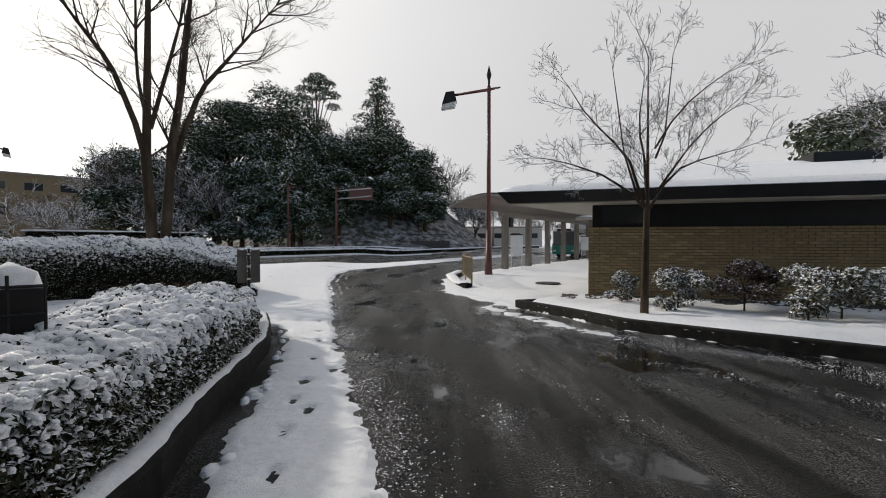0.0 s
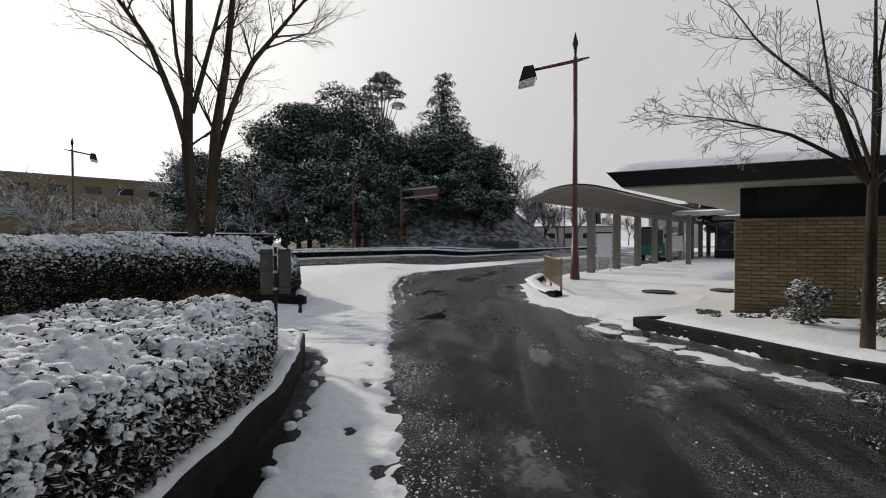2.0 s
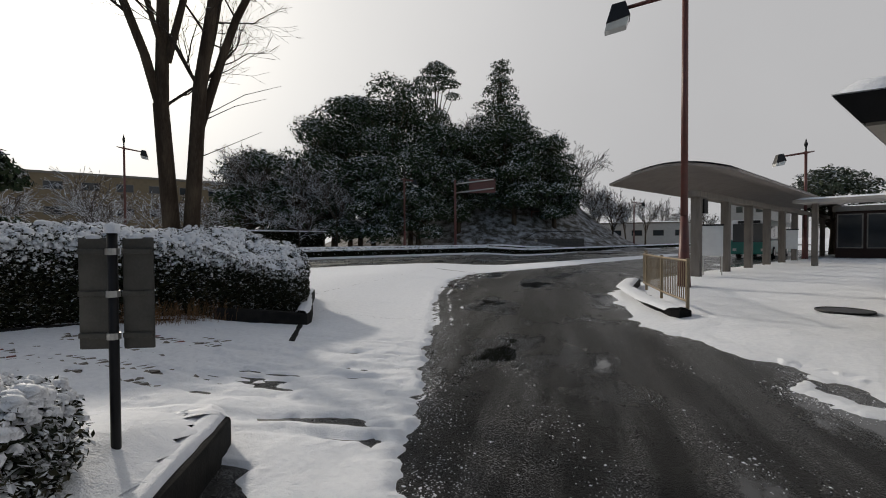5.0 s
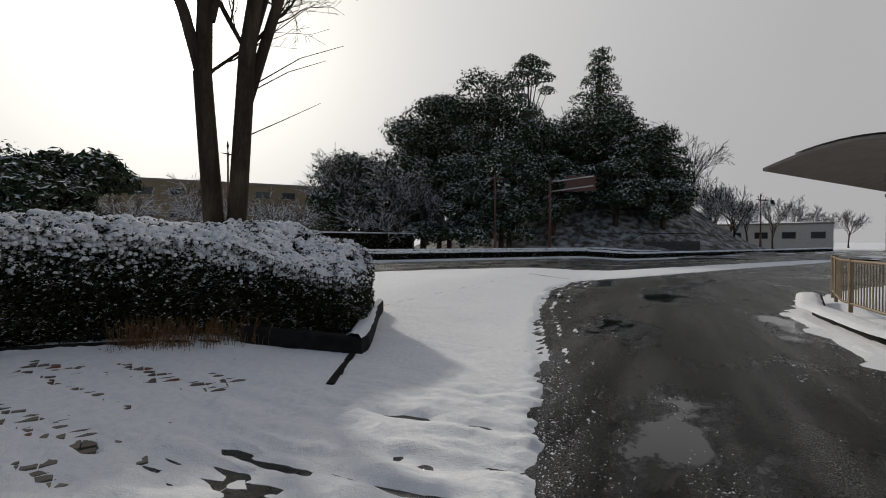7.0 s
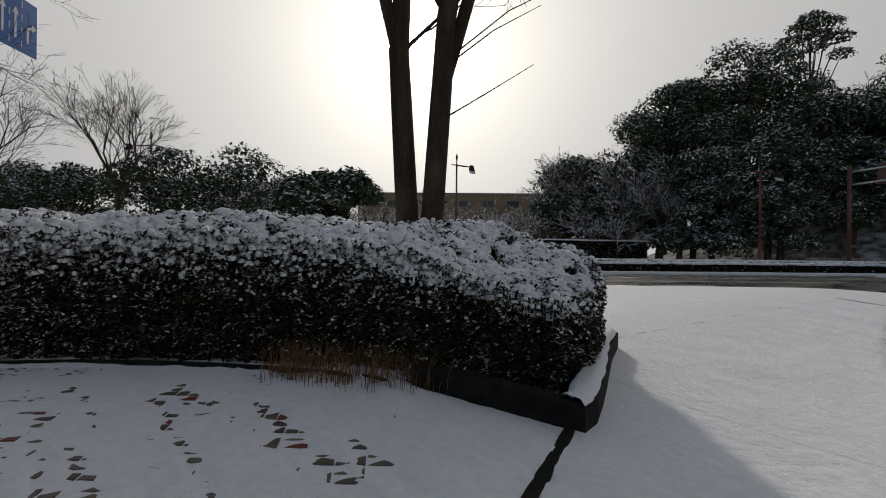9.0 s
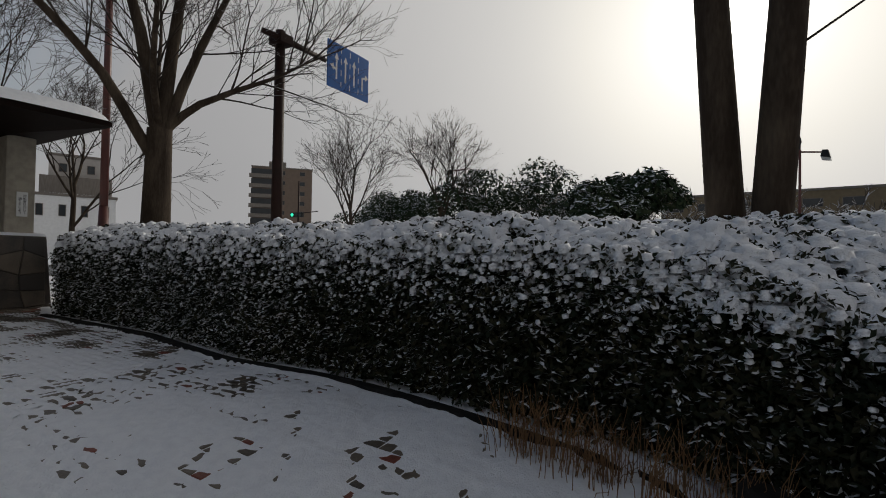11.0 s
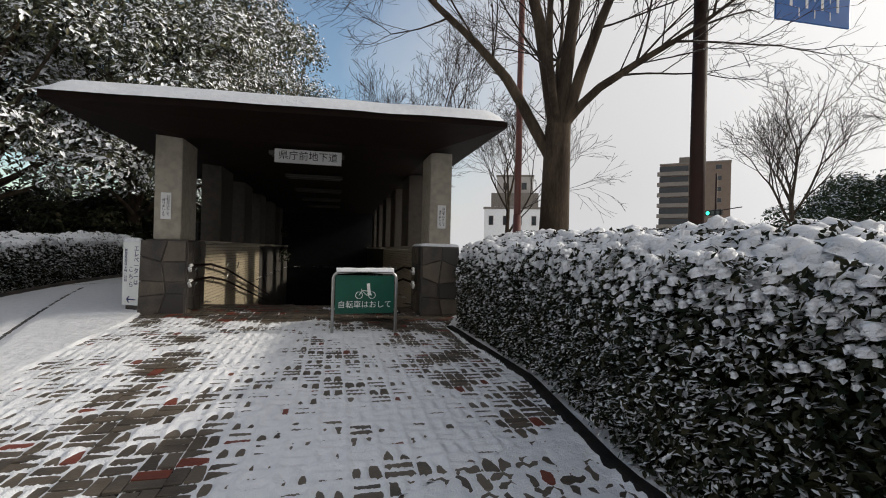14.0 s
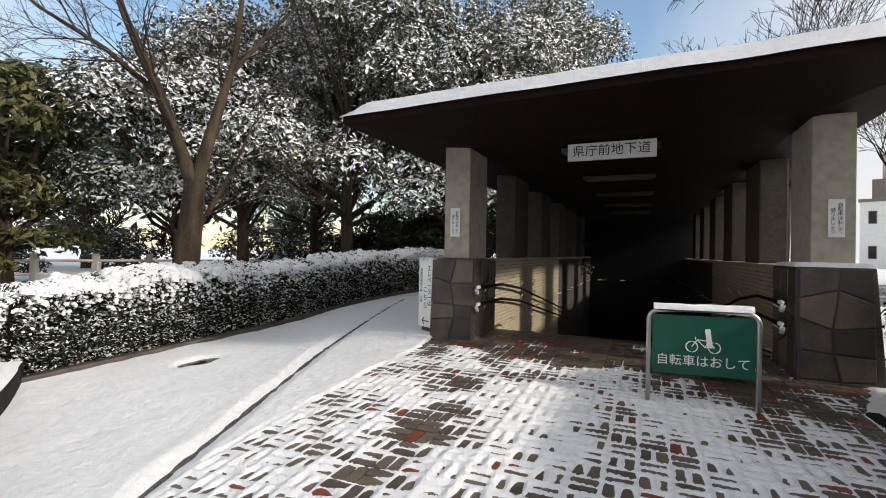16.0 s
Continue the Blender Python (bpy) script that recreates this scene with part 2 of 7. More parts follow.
def smooth(a, b, x):
    u = np.clip((np.asarray(x, float) - a) / (b - a), 0, 1)
    return u * u * (3 - 2 * u)


def ground_z(x, y):
    """Height of the ground: the drive falls to the junction, the footway climbs to the underpass."""
    return -0.35 * smooth(-1, 12, y) + 0.34 * smooth(-4.5, -9, x)


def gz(x, y):
    return float(ground_z(x, y))


def mesh_np(name, verts, faces, mats, idx=None, flat=True):
    """A mesh from arrays: faces is one (n, k) array or a list of such."""
    me = bpy.data.meshes.new(name)
    verts = np.asarray(verts, np.float32)
    groups = faces if isinstance(faces, list) else [faces]
    groups = [np.asarray(g, np.int32) for g in groups if len(g)]
    me.vertices.add(len(verts))
    me.vertices.foreach_set("co", verts.ravel())
    loops = np.concatenate([g.ravel() for g in groups])
    sizes = np.concatenate([np.full(len(g), g.shape[1], np.int32) for g in groups])
    me.loops.add(len(loops))
    me.loops.foreach_set("vertex_index", loops)
    me.polygons.add(len(sizes))
    me.polygons.foreach_set("loop_start", np.concatenate([[0], np.cumsum(sizes)[:-1]]).astype(np.int32))
    me.polygons.foreach_set("loop_total", sizes)
    for m in mats if isinstance(mats, (list, tuple)) else [mats]:
        me.materials.append(m)
    if idx is not None:
        me.polygons.foreach_set("material_index", np.asarray(idx, np.int32))
    me.polygons.foreach_set("use_smooth", np.full(len(sizes), not flat))
    me.update(calc_edges=True)
    return me


def part(name, data, mat=None, parent=None, label="", m=None, flat=True):
    """Links a bmesh, a mesh or (verts, faces) as one mesh object under a thing or a part."""
    if isinstance(data, bmesh.types.BMesh):
        me = bpy.data.meshes.new(name)
        bmesh.ops.recalc_face_normals(data, faces=data.faces)
        data.to_mesh(me)
        data.free()
        if not flat:
            me.polygons.foreach_set("use_smooth", np.ones(len(me.polygons), bool))
        me.materials.append(mat)
    elif isinstance(data, tuple):
        me = mesh_np(name, data[0], data[1], mat, flat=flat)
    else:
        me = data
    ob = new(name, me)
    if parent is not None:
        ob.parent = parent
    if m is not None:
        ob.matrix_basis = m
    if label:
        ob["label"] = label
    return ob


def thing(name, m, label, category, group="", kind=""):
    return_ob = new(name)
    return_ob.empty_display_size = 0.2
    return_ob.matrix_basis = m
    return tagged(return_ob, label, category, group, kind)


def add_box(bm, x0, y0, z0, x1, y1, z1, bevel=0.0, m=None):
    vs = [bm.verts.new((x, y, z)) for x in (x0, x1) for y in (y0, y1) for z in (z0, z1)]
    fs = [bm.faces.new([vs[i] for i in q]) for q in ((0, 1, 3, 2), (4, 6, 7, 5), (0, 4, 5, 1), (2, 3, 7, 6), (0, 2, 6, 4), (1, 5, 7, 3))]
    if bevel:
        es = list({e for f in fs for e in f.edges})
        got = bmesh.ops.bevel(bm, geom=es, offset=bevel, segments=2, affect="EDGES", profile=0.6)
        vs = list({v for f in got["faces"] for v in f.verts} | {v for v in vs if v.is_valid})
    if m is not None:
        for v in vs:
            v.co = m @ v.co
    return bm


def box(x0, y0, z0, x1, y1, z1, bevel=0.0, m=None):
    return add_box(bmesh.new(), x0, y0, z0, x1, y1, z1, bevel, m)


def tube_arrays(lines):
    """lines: list of (points (k,3), radii (k,), sides). Returns vertices and quads of tapered tubes."""
    V, F, base = [], [], 0
    for pts, rad, n in lines:
        pts = np.asarray(pts, float)
        rad = np.broadcast_to(np.asarray(rad, float), (len(pts),))
        d = np.gradient(pts, axis=0)
        d /= np.linalg.norm(d, axis=1)[:, None] + 1e-9
        ref = np.array([0, 0, 1.0]) if abs(d[0, 2]) < 0.8 else np.array([1.0, 0, 0])
        u = np.cross(d, ref)
        u /= np.linalg.norm(u, axis=1)[:, None] + 1e-9
        w = np.cross(d, u)
        a = np.arange(n) * 2 * np.pi / n
        ring = pts[:, None] + rad[:, None, None] * (np.cos(a)[None, :, None] * u[:, None] + np.sin(a)[None, :, None] * w[:, None])
        V.append(ring.reshape(-1, 3))
        k = len(pts)
        i = np.arange(k - 1)[:, None] * n + np.arange(n)[None]
        j = np.arange(k - 1)[:, None] * n + (np.arange(n)[None] + 1) % n
        F.append(np.stack([i, j, j + n, i + n], -1).reshape(-1, 4) + base)
        base += k * n
    return np.concatenate(V), np.concatenate(F)


def tube(pts, r, n=8, caps=True):
    V, F = tube_arrays([(pts, r, n)])
    k = len(pts)
    faces = [F]
    if caps:
        faces.append(np.array([np.arange(n)[::-1], np.arange(n) + (k - 1) * n]))
    return V, faces


def scatter(template, pos, scale, rz, tilt=None, tilt_dir=None):
    """Copies of a template (verts, faces) at many places, joined."""
    tv, tf = template
    n = len(pos)
    scale = np.asarray(scale, float)
    if scale.ndim == 1:
        scale = np.repeat(scale[:, None], 3, 1)
    v = tv[None] * scale[:, None]
    c, s = np.cos(rz)[:, None], np.sin(rz)[:, None]
    x, y, z = v[..., 0] * c - v[..., 1] * s, v[..., 0] * s + v[..., 1] * c, v[..., 2]
    if tilt is not None:
        ct, st = np.cos(tilt)[:, None], np.sin(tilt)[:, None]
        a, b = np.cos(tilt_dir)[:, None], np.sin(tilt_dir)[:, None]
        h = x * a + y * b
        p = -x * b + y * a
        h, z = h * ct + z * st, -h * st + z * ct
        x, y = h * a - p * b, h * b + p * a
    v = np.stack([x, y, z], -1) + np.asarray(pos)[:, None]
    f = tf[None] + (np.arange(n) * len(tv))[:, None, None]
    return v.reshape(-1, 3), f.reshape(-1, tf.shape[1])


def dome_template(rings=3, n=7):
    """A low lump of snow: round above, drawn in below."""
    V, F = [(0, 0, 1.0)], []
    for i in range(1, rings + 1):
        t = i / rings * 1.9
        for j in range(n):
            a = 2 * np.pi * (j + 0.5 * (i % 2)) / n
            V.append((np.sin(t) * np.cos(a), np.sin(t) * np.sin(a), np.cos(t)))
    V = np.array(V)
    for j in range(n):
        F.append((0, 1 + j, 1 + (j + 1) % n))
    for i in range(rings - 1):
        for j in range(n):
            a, b = 1 + i * n + j, 1 + i * n + (j + 1) % n
            F += [(a, a + n, b), (b, a + n, b + n)]
    return V, np.array(F)


DOME = dome_template(2, 6)
DOME_LOW = dome_template(2, 5)
LEAF = (np.array([(-0.5, 0, 0), (0, -0.24, 0.06), (0.5, 0, -0.04), (0, 0.24, 0.06)], float), np.array([(0, 1, 2), (0, 2, 3)]))


def edge_distance(poly, x, y):
    """Signed distance to a closed polygon, positive inside."""
    P = np.asarray(poly, float)
    Q = np.roll(P, -1, 0)
    x, y = np.asarray(x, float), np.asarray(y, float)
    best = np.full(x.shape, 1e9)
    inside = np.zeros(x.shape, bool)
    for (ax, ay), (bx, by) in zip(P, Q):
        dx, dy = bx - ax, by - ay
        t = np.clip(((x - ax) * dx + (y - ay) * dy) / (dx * dx + dy * dy + 1e-12), 0, 1)
        best = np.minimum(best, np.hypot(x - ax - t * dx, y - ay - t * dy))
        if ay != by:
            inside ^= ((ay > y) != (by > y)) & (x < (bx - ax) * (y - ay) / (by - ay) + ax)
    return np.where(inside, best, -best)


def line_distance(line, x, y):
    P = np.asarray(line, float)
    best = np.full(np.shape(x), 1e9)
    for (ax, ay), (bx, by) in zip(P[:-1], P[1:]):
        dx, dy = bx - ax, by - ay
        t = np.clip(((x - ax) * dx + (y - ay) * dy) / (dx * dx + dy * dy), 0, 1)
        best = np.minimum(best, np.hypot(x - ax - t * dx, y - ay - t * dy))
    return best


def value_noise(x, y, cell, seed=0):
    """Smooth noise in 0..1 on a lattice of the given cell size."""
    r = np.random.default_rng(seed).random((256, 256))
    u, v = np.asarray(x) / cell, np.asarray(y) / cell
    i, j = np.floor(u).astype(int), np.floor(v).astype(int)
    fx, fy = u - i, v - j
    fx, fy = fx * fx * (3 - 2 * fx), fy * fy * (3 - 2 * fy)
    g = lambda a, b: r[a % 256, b % 256]
    return (g(i, j) * (1 - fx) + g(i + 1, j) * fx) * (1 - fy) + (g(i, j + 1) * (1 - fx) + g(i + 1, j + 1) * fx) * fy


def resample(line, step):
    P = np.asarray(line, float)
    s = np.concatenate([[0], np.cumsum(np.hypot(*np.diff(P[:, :2], axis=0).T))])
    k = max(2, int(s[-1] / step) + 1)
    q = np.linspace(0, s[-1], k)
    return np.stack([np.interp(q, s, P[:, i]) for i in range(P.shape[1])], -1)

# ---- ground, drive, road and lying snow ----
DRIVE = [(-0.3, -8), (-0.25, 1), (-0.56, 3.5), (-1.0, 5), (-1.6, 7.2), (-2.3, 9.6), (-2.9, 12), (-3.4, 14), (-3.9, 16), (-5.0, 20), (-5.6, 24), (-5.4, 28), (-3.5, 31.5),
         (1, 40), (9, 54), (25, 80), (32, 77), (14.5, 46), (3.0, 28), (1.0, 24.3), (0.1, 21), (0.15, 18.5), (0.3, 16), (1.1, 14.4), (1.6, 13.4), (1.96, 12.5), (2.9, 10.9), (3.6, 9.2), (4.9, 7.7), (6.1, 6.3), (9, 3), (12, -8)]
ROAD_NEAR = [(-34, -60), (-26, -20), (-20, 0), (-17.5, 10), (-15.5, 19), (-12.5, 26), (-7, 32.5), (0, 44), (8, 57), (30, 95), (60, 150)]
ROAD_FAR = [(50, 156), (22, 100), (2, 64), (-6, 50), (-14, 39), (-20, 30), (-24, 19), (-26, 10), (-28, 0), (-34, -20), (-44, -60)]
ROAD = ROAD_NEAR + ROAD_FAR
PAVING = [(-6.5, 6.5), (-7.4, 5.05), (-8.5, 3.4), (-8.75, 2.8), (-9.6, 1.5), (-13.0, 3.6), (-13.0, 5.4), (-12.2, 6), (-11.05, 8.35), (-9.9, 9.85), (-9.3, 11), (-8.4, 12.25), (-7.7, 13.1), (-6.4, 13.2), (-5.3, 11), (-5.6, 8.5)]
KERB_DRIVE = [(-1.35, -3), (-1.45, 0.5), (-1.62, 2.0), (-1.72, 2.8), (-2.03, 3.9), (-2.35, 5.5), (-2.67, 7.06), (-3.1, 8.3), (-3.5, 9.3), (-3.75, 9.85)]
HEDGE_WALK = [(-5.9, 14.6), (-7.05, 13.9), (-7.7, 13.1), (-8.4, 12.25), (-9.0, 11.5), (-9.35, 11.0), (-9.9, 9.85), (-11.05, 8.35), (-12.2, 6.0)]
CRACK = [(-8.48, -1.96), (-7.16, 3.32), (-6.74, 5.47), (-6.55, 6.42), (-6.3, 7.6)]


def axis(lo, hi, fine_lo, fine_hi, step, grow=1.35):
    out, s, v = list(np.arange(fine_lo, fine_hi + 1e-6, step)), step, fine_hi
    while v < hi:
        s *= grow
        v += s
        out.append(v)
    s, v, left = step, fine_lo, []
    while v > lo:
        s *= grow
        v -= s
        left.append(v)
    return np.array(left[::-1] + out)


def sheet(xs, ys, zf):
    X, Y = np.meshgrid(xs, ys, indexing="ij")
    Z = zf(X, Y)
    V = np.stack([X, Y, Z], -1).reshape(-1, 3)
    n = len(ys)
    i = (np.arange(len(xs) - 1)[:, None] * n + np.arange(n - 1)[None]).ravel()
    return V, np.stack([i, i + n, i + n + 1, i + 1], -1)


def brick_axes(x, y):
    """Coordinates across and along the paving in front of the underpass."""
    return -0.863 * (x + 8.78) + 0.506 * (y - 2.75), 0.506 * (x + 8.78) + 0.863 * (y - 2.75)


def cut_ramp(V, F):
    """Leaves out the faces over the underpass ramp."""
    c = V[F].mean(1)
    a, d = brick_axes(c[:, 0], c[:, 1])
    return V, F[~((a > 0.45) & (a < 4.5) & (d < -0.95) & (d > -16))]


V, F = sheet(axis(-1500, 1500, -30, 30, 0.4), axis(-1500, 1500, -20, 60, 0.4), ground_z)
part("ground", cut_ramp(V, F), M_ASPHALT, flat=False)
tagged(bpy.data.objects["ground"], "wet dark asphalt ground of the drive and road", "ground", kind="structure")


def snow_depth(x, y, fine=True):
    n1, n2, n3 = value_noise(x, y, 0.9, 1), value_noise(x, y, 0.28, 2), value_noise(x, y, 0.09, 3)
    wob = (n1 - 0.5) * 0.14 + (n2 - 0.5) * 0.12 + (n3 - 0.5) * 0.12
    out = np.minimum(-edge_distance(DRIVE, x, y), -edge_distance(ROAD, x, y))
    h = np.clip((out + wob) * 0.35, -0.06, 0.035 + 0.02 * (n1 - 0.5))
    if fine:
        h = np.where(h > 0.015, h + (n2 - 0.5) * 0.018 + (n3 - 0.5) * 0.010, h)
        # bare wet strip along the planter kerb
        k = line_distance(KERB_DRIVE, x, y)
        h = np.where(y < 9.6, np.minimum(h, (k + (n2 - 0.5) * 0.16 + (n3 - 0.5) * 0.12 - 0.24 - 0.1 * (n1 - 0.5)) * 0.4), h)
        inside = edge_distance(DRIVE, x, y)
        kr = line_distance([(1.96, 12.5), (2.9, 10.9), (3.6, 9.2), (4.9, 7.7), (6.1, 6.3), (9, 3)], x, y)
        ridge = 0.16 - np.abs(kr - 0.75 - 0.25 * (n1 - 0.5)) + (n2 - 0.5) * 0.35 + (n3 - 0.5) * 0.25
        h = np.maximum(h, np.where(inside > 0, np.clip(ridge * 0.12, -0.06, 0.02), -0.06))
        # curved ridges pushed up by wheels round the outer bend
        bend = smooth(15.0, 19.0, y) * smooth(1.5, 0.2, inside) * (x < -1.5)
        rings = np.sin(inside * 2 * np.pi / 0.30 + 1.2 * (n1 - 0.5)) - 0.5 - 0.9 * inside + 1.2 * (n2 - 0.5) + 1.2 * (n3 - 0.5)
        h = np.maximum(h, np.where((inside > 0) & (bend > 0.02), np.clip(rings * 0.03 * bend, -0.06, 0.022), -0.06))
        # ruts where wheels crossed the footway mouth
        rut = smooth(9.6, 10.6, y) * smooth(14.4, 13.0, y) * smooth(-9.5, -7.0, x) * (out + wob > 0.03)
        streak = 0.6 * value_noise(x * 0.16 + y * 0.05, y * 1.25 - x * 0.10, 0.17, 21) + 0.4 * value_noise(x * 0.5, y * 1.9 - x * 0.16, 0.14, 22)
        wear = smooth(-6.5, -3.0, x)
        ridged = np.maximum(h + rut * ((streak - 0.5) * 0.10 + 0.014 * (n3 - 0.5)), np.minimum(h, 0.007 + 0.006 * n3))
        h = ridged - rut * (wear * 0.20 * np.clip(0.33 + 0.10 * (1 - wear) - streak + 0.25 * (n3 - 0.5), 0, 0.3))
        # paving: joints melt through, and a worn way to the entrance
        pin = edge_distance(PAVING, x, y)
        a, d = brick_axes(x, y)
        B = 0.20
        ca, cd = np.floor(a / B), np.floor(d / B)
        la, ld = a - ca * B, d - cd * B
        odd = ((ca + cd) % 2) > 0
        mid = np.where(odd, np.abs(la - B / 2), np.abs(ld - B / 2))
        rim = np.minimum(np.minimum(la, B - la), np.minimum(ld, B - ld))
        joint = np.minimum(mid, rim)
        groove = np.clip(1 - joint / (0.020 + 0.026 * n2), 0, 1)
        melt = smooth(1.7, 0.1, d + (n1 - 0.5) * 1.0) * 0.9
        way_in = line_distance([(-9.3, 3.9), (-8.3, 5.9), (-7.75, 7.3), (-7.5, 8.2)], x, y)
        melt = np.maximum(melt, 0.70 * smooth(0.7, 0.05, way_in + (n1 - 0.5) * 0.7 + (n2 - 0.5) * 0.3))
        melt = melt * np.clip(1.9 * value_noise(x, y, 0.31, 43) + 0.5 * smooth(0.9, 0.2, d) - 0.15, 0, 1)
        melt = np.maximum(melt, 0.22 * smooth(1.0, 0.2, line_distance([(-11.6, 6.3), (-10.4, 8.4), (-9.4, 9.8)], x, y) + (n1 - 0.5) * 0.6))
        cover = 0.50 * value_noise(x, y, 0.36, 41) + 0.30 * value_noise(x, y, 0.13, 44) + 0.20 * n3 + 0.20 * smooth(2.0, 7.6, d) + 0.16 * smooth(6.2, 8.4, d) - 0.45 * melt - 0.06 * smooth(3.2, 4.3, a) * smooth(7.5, 4.0, d)
        paved = 0.005 + 0.027 * groove * (1 - 0.65 * melt) + 0.055 * (cover - 0.50) - 0.010 * np.clip(n3 - 0.5, 0, 1)
        h = np.where(pin > 0, np.clip(np.minimum(h, paved), -0.05, 0.042 + 0.008 * n2 - 0.010 * groove), h)
        # tyre line over the white footway
        c = line_distance(CRACK, x, y)
        h = np.minimum(h, 0.30 * (c + (n3 - 0.5) * 0.03) - 0.008)
        pit = np.hypot(x + 5.6, (y - 3.0) * 0.9) - 0.16 + (n2 - 0.5) * 0.25
        h = np.minimum(h, pit * 0.3)
    return h


PRINTS = [(-1.12, 3.0, 12), (-1.32, 3.75, 14), (-1.50, 4.6, 12), (-1.28, 4.35, 8), (-1.62, 5.35, 14), (-1.42, 5.9, 14), (-1.86, 6.6, 16), (-1.66, 7.2, 16), (-2.15, 8.0, 18), (-2.38, 8.9, 18), (-2.75, 10.2, 20), (-5.9, 11.2, 80), (-6.6, 10.8, 95)]


def prints(x, y):
    dip = np.zeros_like(x)
    for px, py, ang in PRINTS:
        a = radians(ang)
        u, v = (x - px) * math.cos(a) + (y - py) * math.sin(a), -(x - px) * math.sin(a) + (y - py) * math.cos(a)
        w = 0.055 + 0.012 * np.sin(v * 18)
        dip = np.maximum(dip, smooth(1.15, 0.8, np.hypot(u / w, v / 0.14)))
    return dip


def snow_top(x, y):
    h = snow_depth(x, y)
    p = prints(x, y)
    h = h - p * (0.046 + 0.035 * (value_noise(x, y, 0.05, 9) - 0.45))
    return ground_z(x, y) + h


FX, FY = (-13.2, 3.2), (-2.5, 15.6)
V, F = sheet(np.arange(FX[0], FX[1] + 1e-6, 0.048), np.arange(FY[0], FY[1] + 1e-6, 0.048), snow_top)
c = V[F].mean(1)
fine_x, fine_y = (-12.4, -6.4), (2.6, 9.2)
F = F[~((c[:, 0] > fine_x[0]) & (c[:, 0] < fine_x[1]) & (c[:, 1] > fine_y[0]) & (c[:, 1] < fine_y[1]))]
V2, F2 = sheet(np.arange(fine_x[0] - 0.04, fine_x[1] + 0.04, 0.024), np.arange(fine_y[0] - 0.04, fine_y[1] + 0.04, 0.024), snow_top)
V, F = np.concatenate([V, V2]), np.concatenate([F, F2 + len(V)])
BX, BY = (-7.4, 1.0), (15.6, 28.0)
V2, F2 = sheet(np.arange(BX[0], BX[1] + 1e-6, 0.07), np.arange(BY[0], BY[1] + 1e-6, 0.1), snow_top)
V, F = np.concatenate([V, V2]), np.concatenate([F, F2 + len(V)])
tagged(part("snow_cover", cut_ramp(V, F), M_SNOW, flat=False), "trodden white snow over footway and paving, bare at joints and ruts", "snow", kind="structure")


def snow_far(x, y):
    return ground_z(x, y) + snow_depth(x, y, False)


def near_window(V, F):
    c = V[F].mean(1)
    keep = ~((c[:, 0] > FX[0]) & (c[:, 0] < FX[1]) & (c[:, 1] > FY[0]) & (c[:, 1] < FY[1]))
    keep &= ~((c[:, 0] > BX[0]) & (c[:, 0] < BX[1]) & (c[:, 1] > BY[0]) & (c[:, 1] < BY[1]))
    return V, F[keep]


xs = np.unique(np.round(np.concatenate([-np.geomspace(40, 1500, 24), np.arange(-40, FX[0], 0.4), np.arange(FX[0], FX[1], 0.2), [FX[0], FX[1]], np.arange(FX[1], 30, 0.25), np.geomspace(30, 1500, 24)]), 3))
ys = np.unique(np.round(np.concatenate([-np.geomspace(20, 1500, 20), np.arange(-20, FY[0], 0.4), np.arange(FY[0], FY[1], 0.25), [FY[0], FY[1]], np.arange(FY[1], 62, 0.25), np.geomspace(62, 1500, 26)]), 3))
V, F = sheet(xs, ys, snow_far)
V, F = cut_ramp(*near_window(V, F))
tagged(part("snow_field", (V, F), M_SNOW, flat=False), "smooth white snow over verges and pavements", "snow", kind="structure")


def strip(line, width, z0, z1, side=1.0, step=0.25, closed_end=True, lift=None):
    """A kerb along a line: outer face on the line, inner face 'width' to its side, from z0 to z1 above the ground, with a rounded top edge."""
    P = resample(line, step)
    d = np.gradient(P, axis=0)
    d /= np.linalg.norm(d, axis=1)[:, None]
    nrm = np.stack([-d[:, 1], d[:, 0]], -1) * side
    r = min(0.03, width * 0.2)
    prof = [(0, z0), (0, z1 - r), (r * 0.3, z1 - r * 0.3), (r, z1), (width - r, z1), (width, z1 - r), (width, z0)]
    base = ground_z(P[:, 0], P[:, 1]) if lift is None else np.full(len(P), lift)
    V = np.concatenate([np.concatenate([P + nrm * o, (base + z)[:, None]], 1) for o, z in prof])
    k, n = len(P), len(prof)
    F = [(a * k + i, a * k + i + 1, (a + 1) * k + i + 1, (a + 1) * k + i) for a in range(n - 1) for i in range(k - 1)]
    caps = np.array([[a * k for a in range(n)], [a * k + k - 1 for a in range(n)][::-1]])
    return V, [np.array(F), caps]


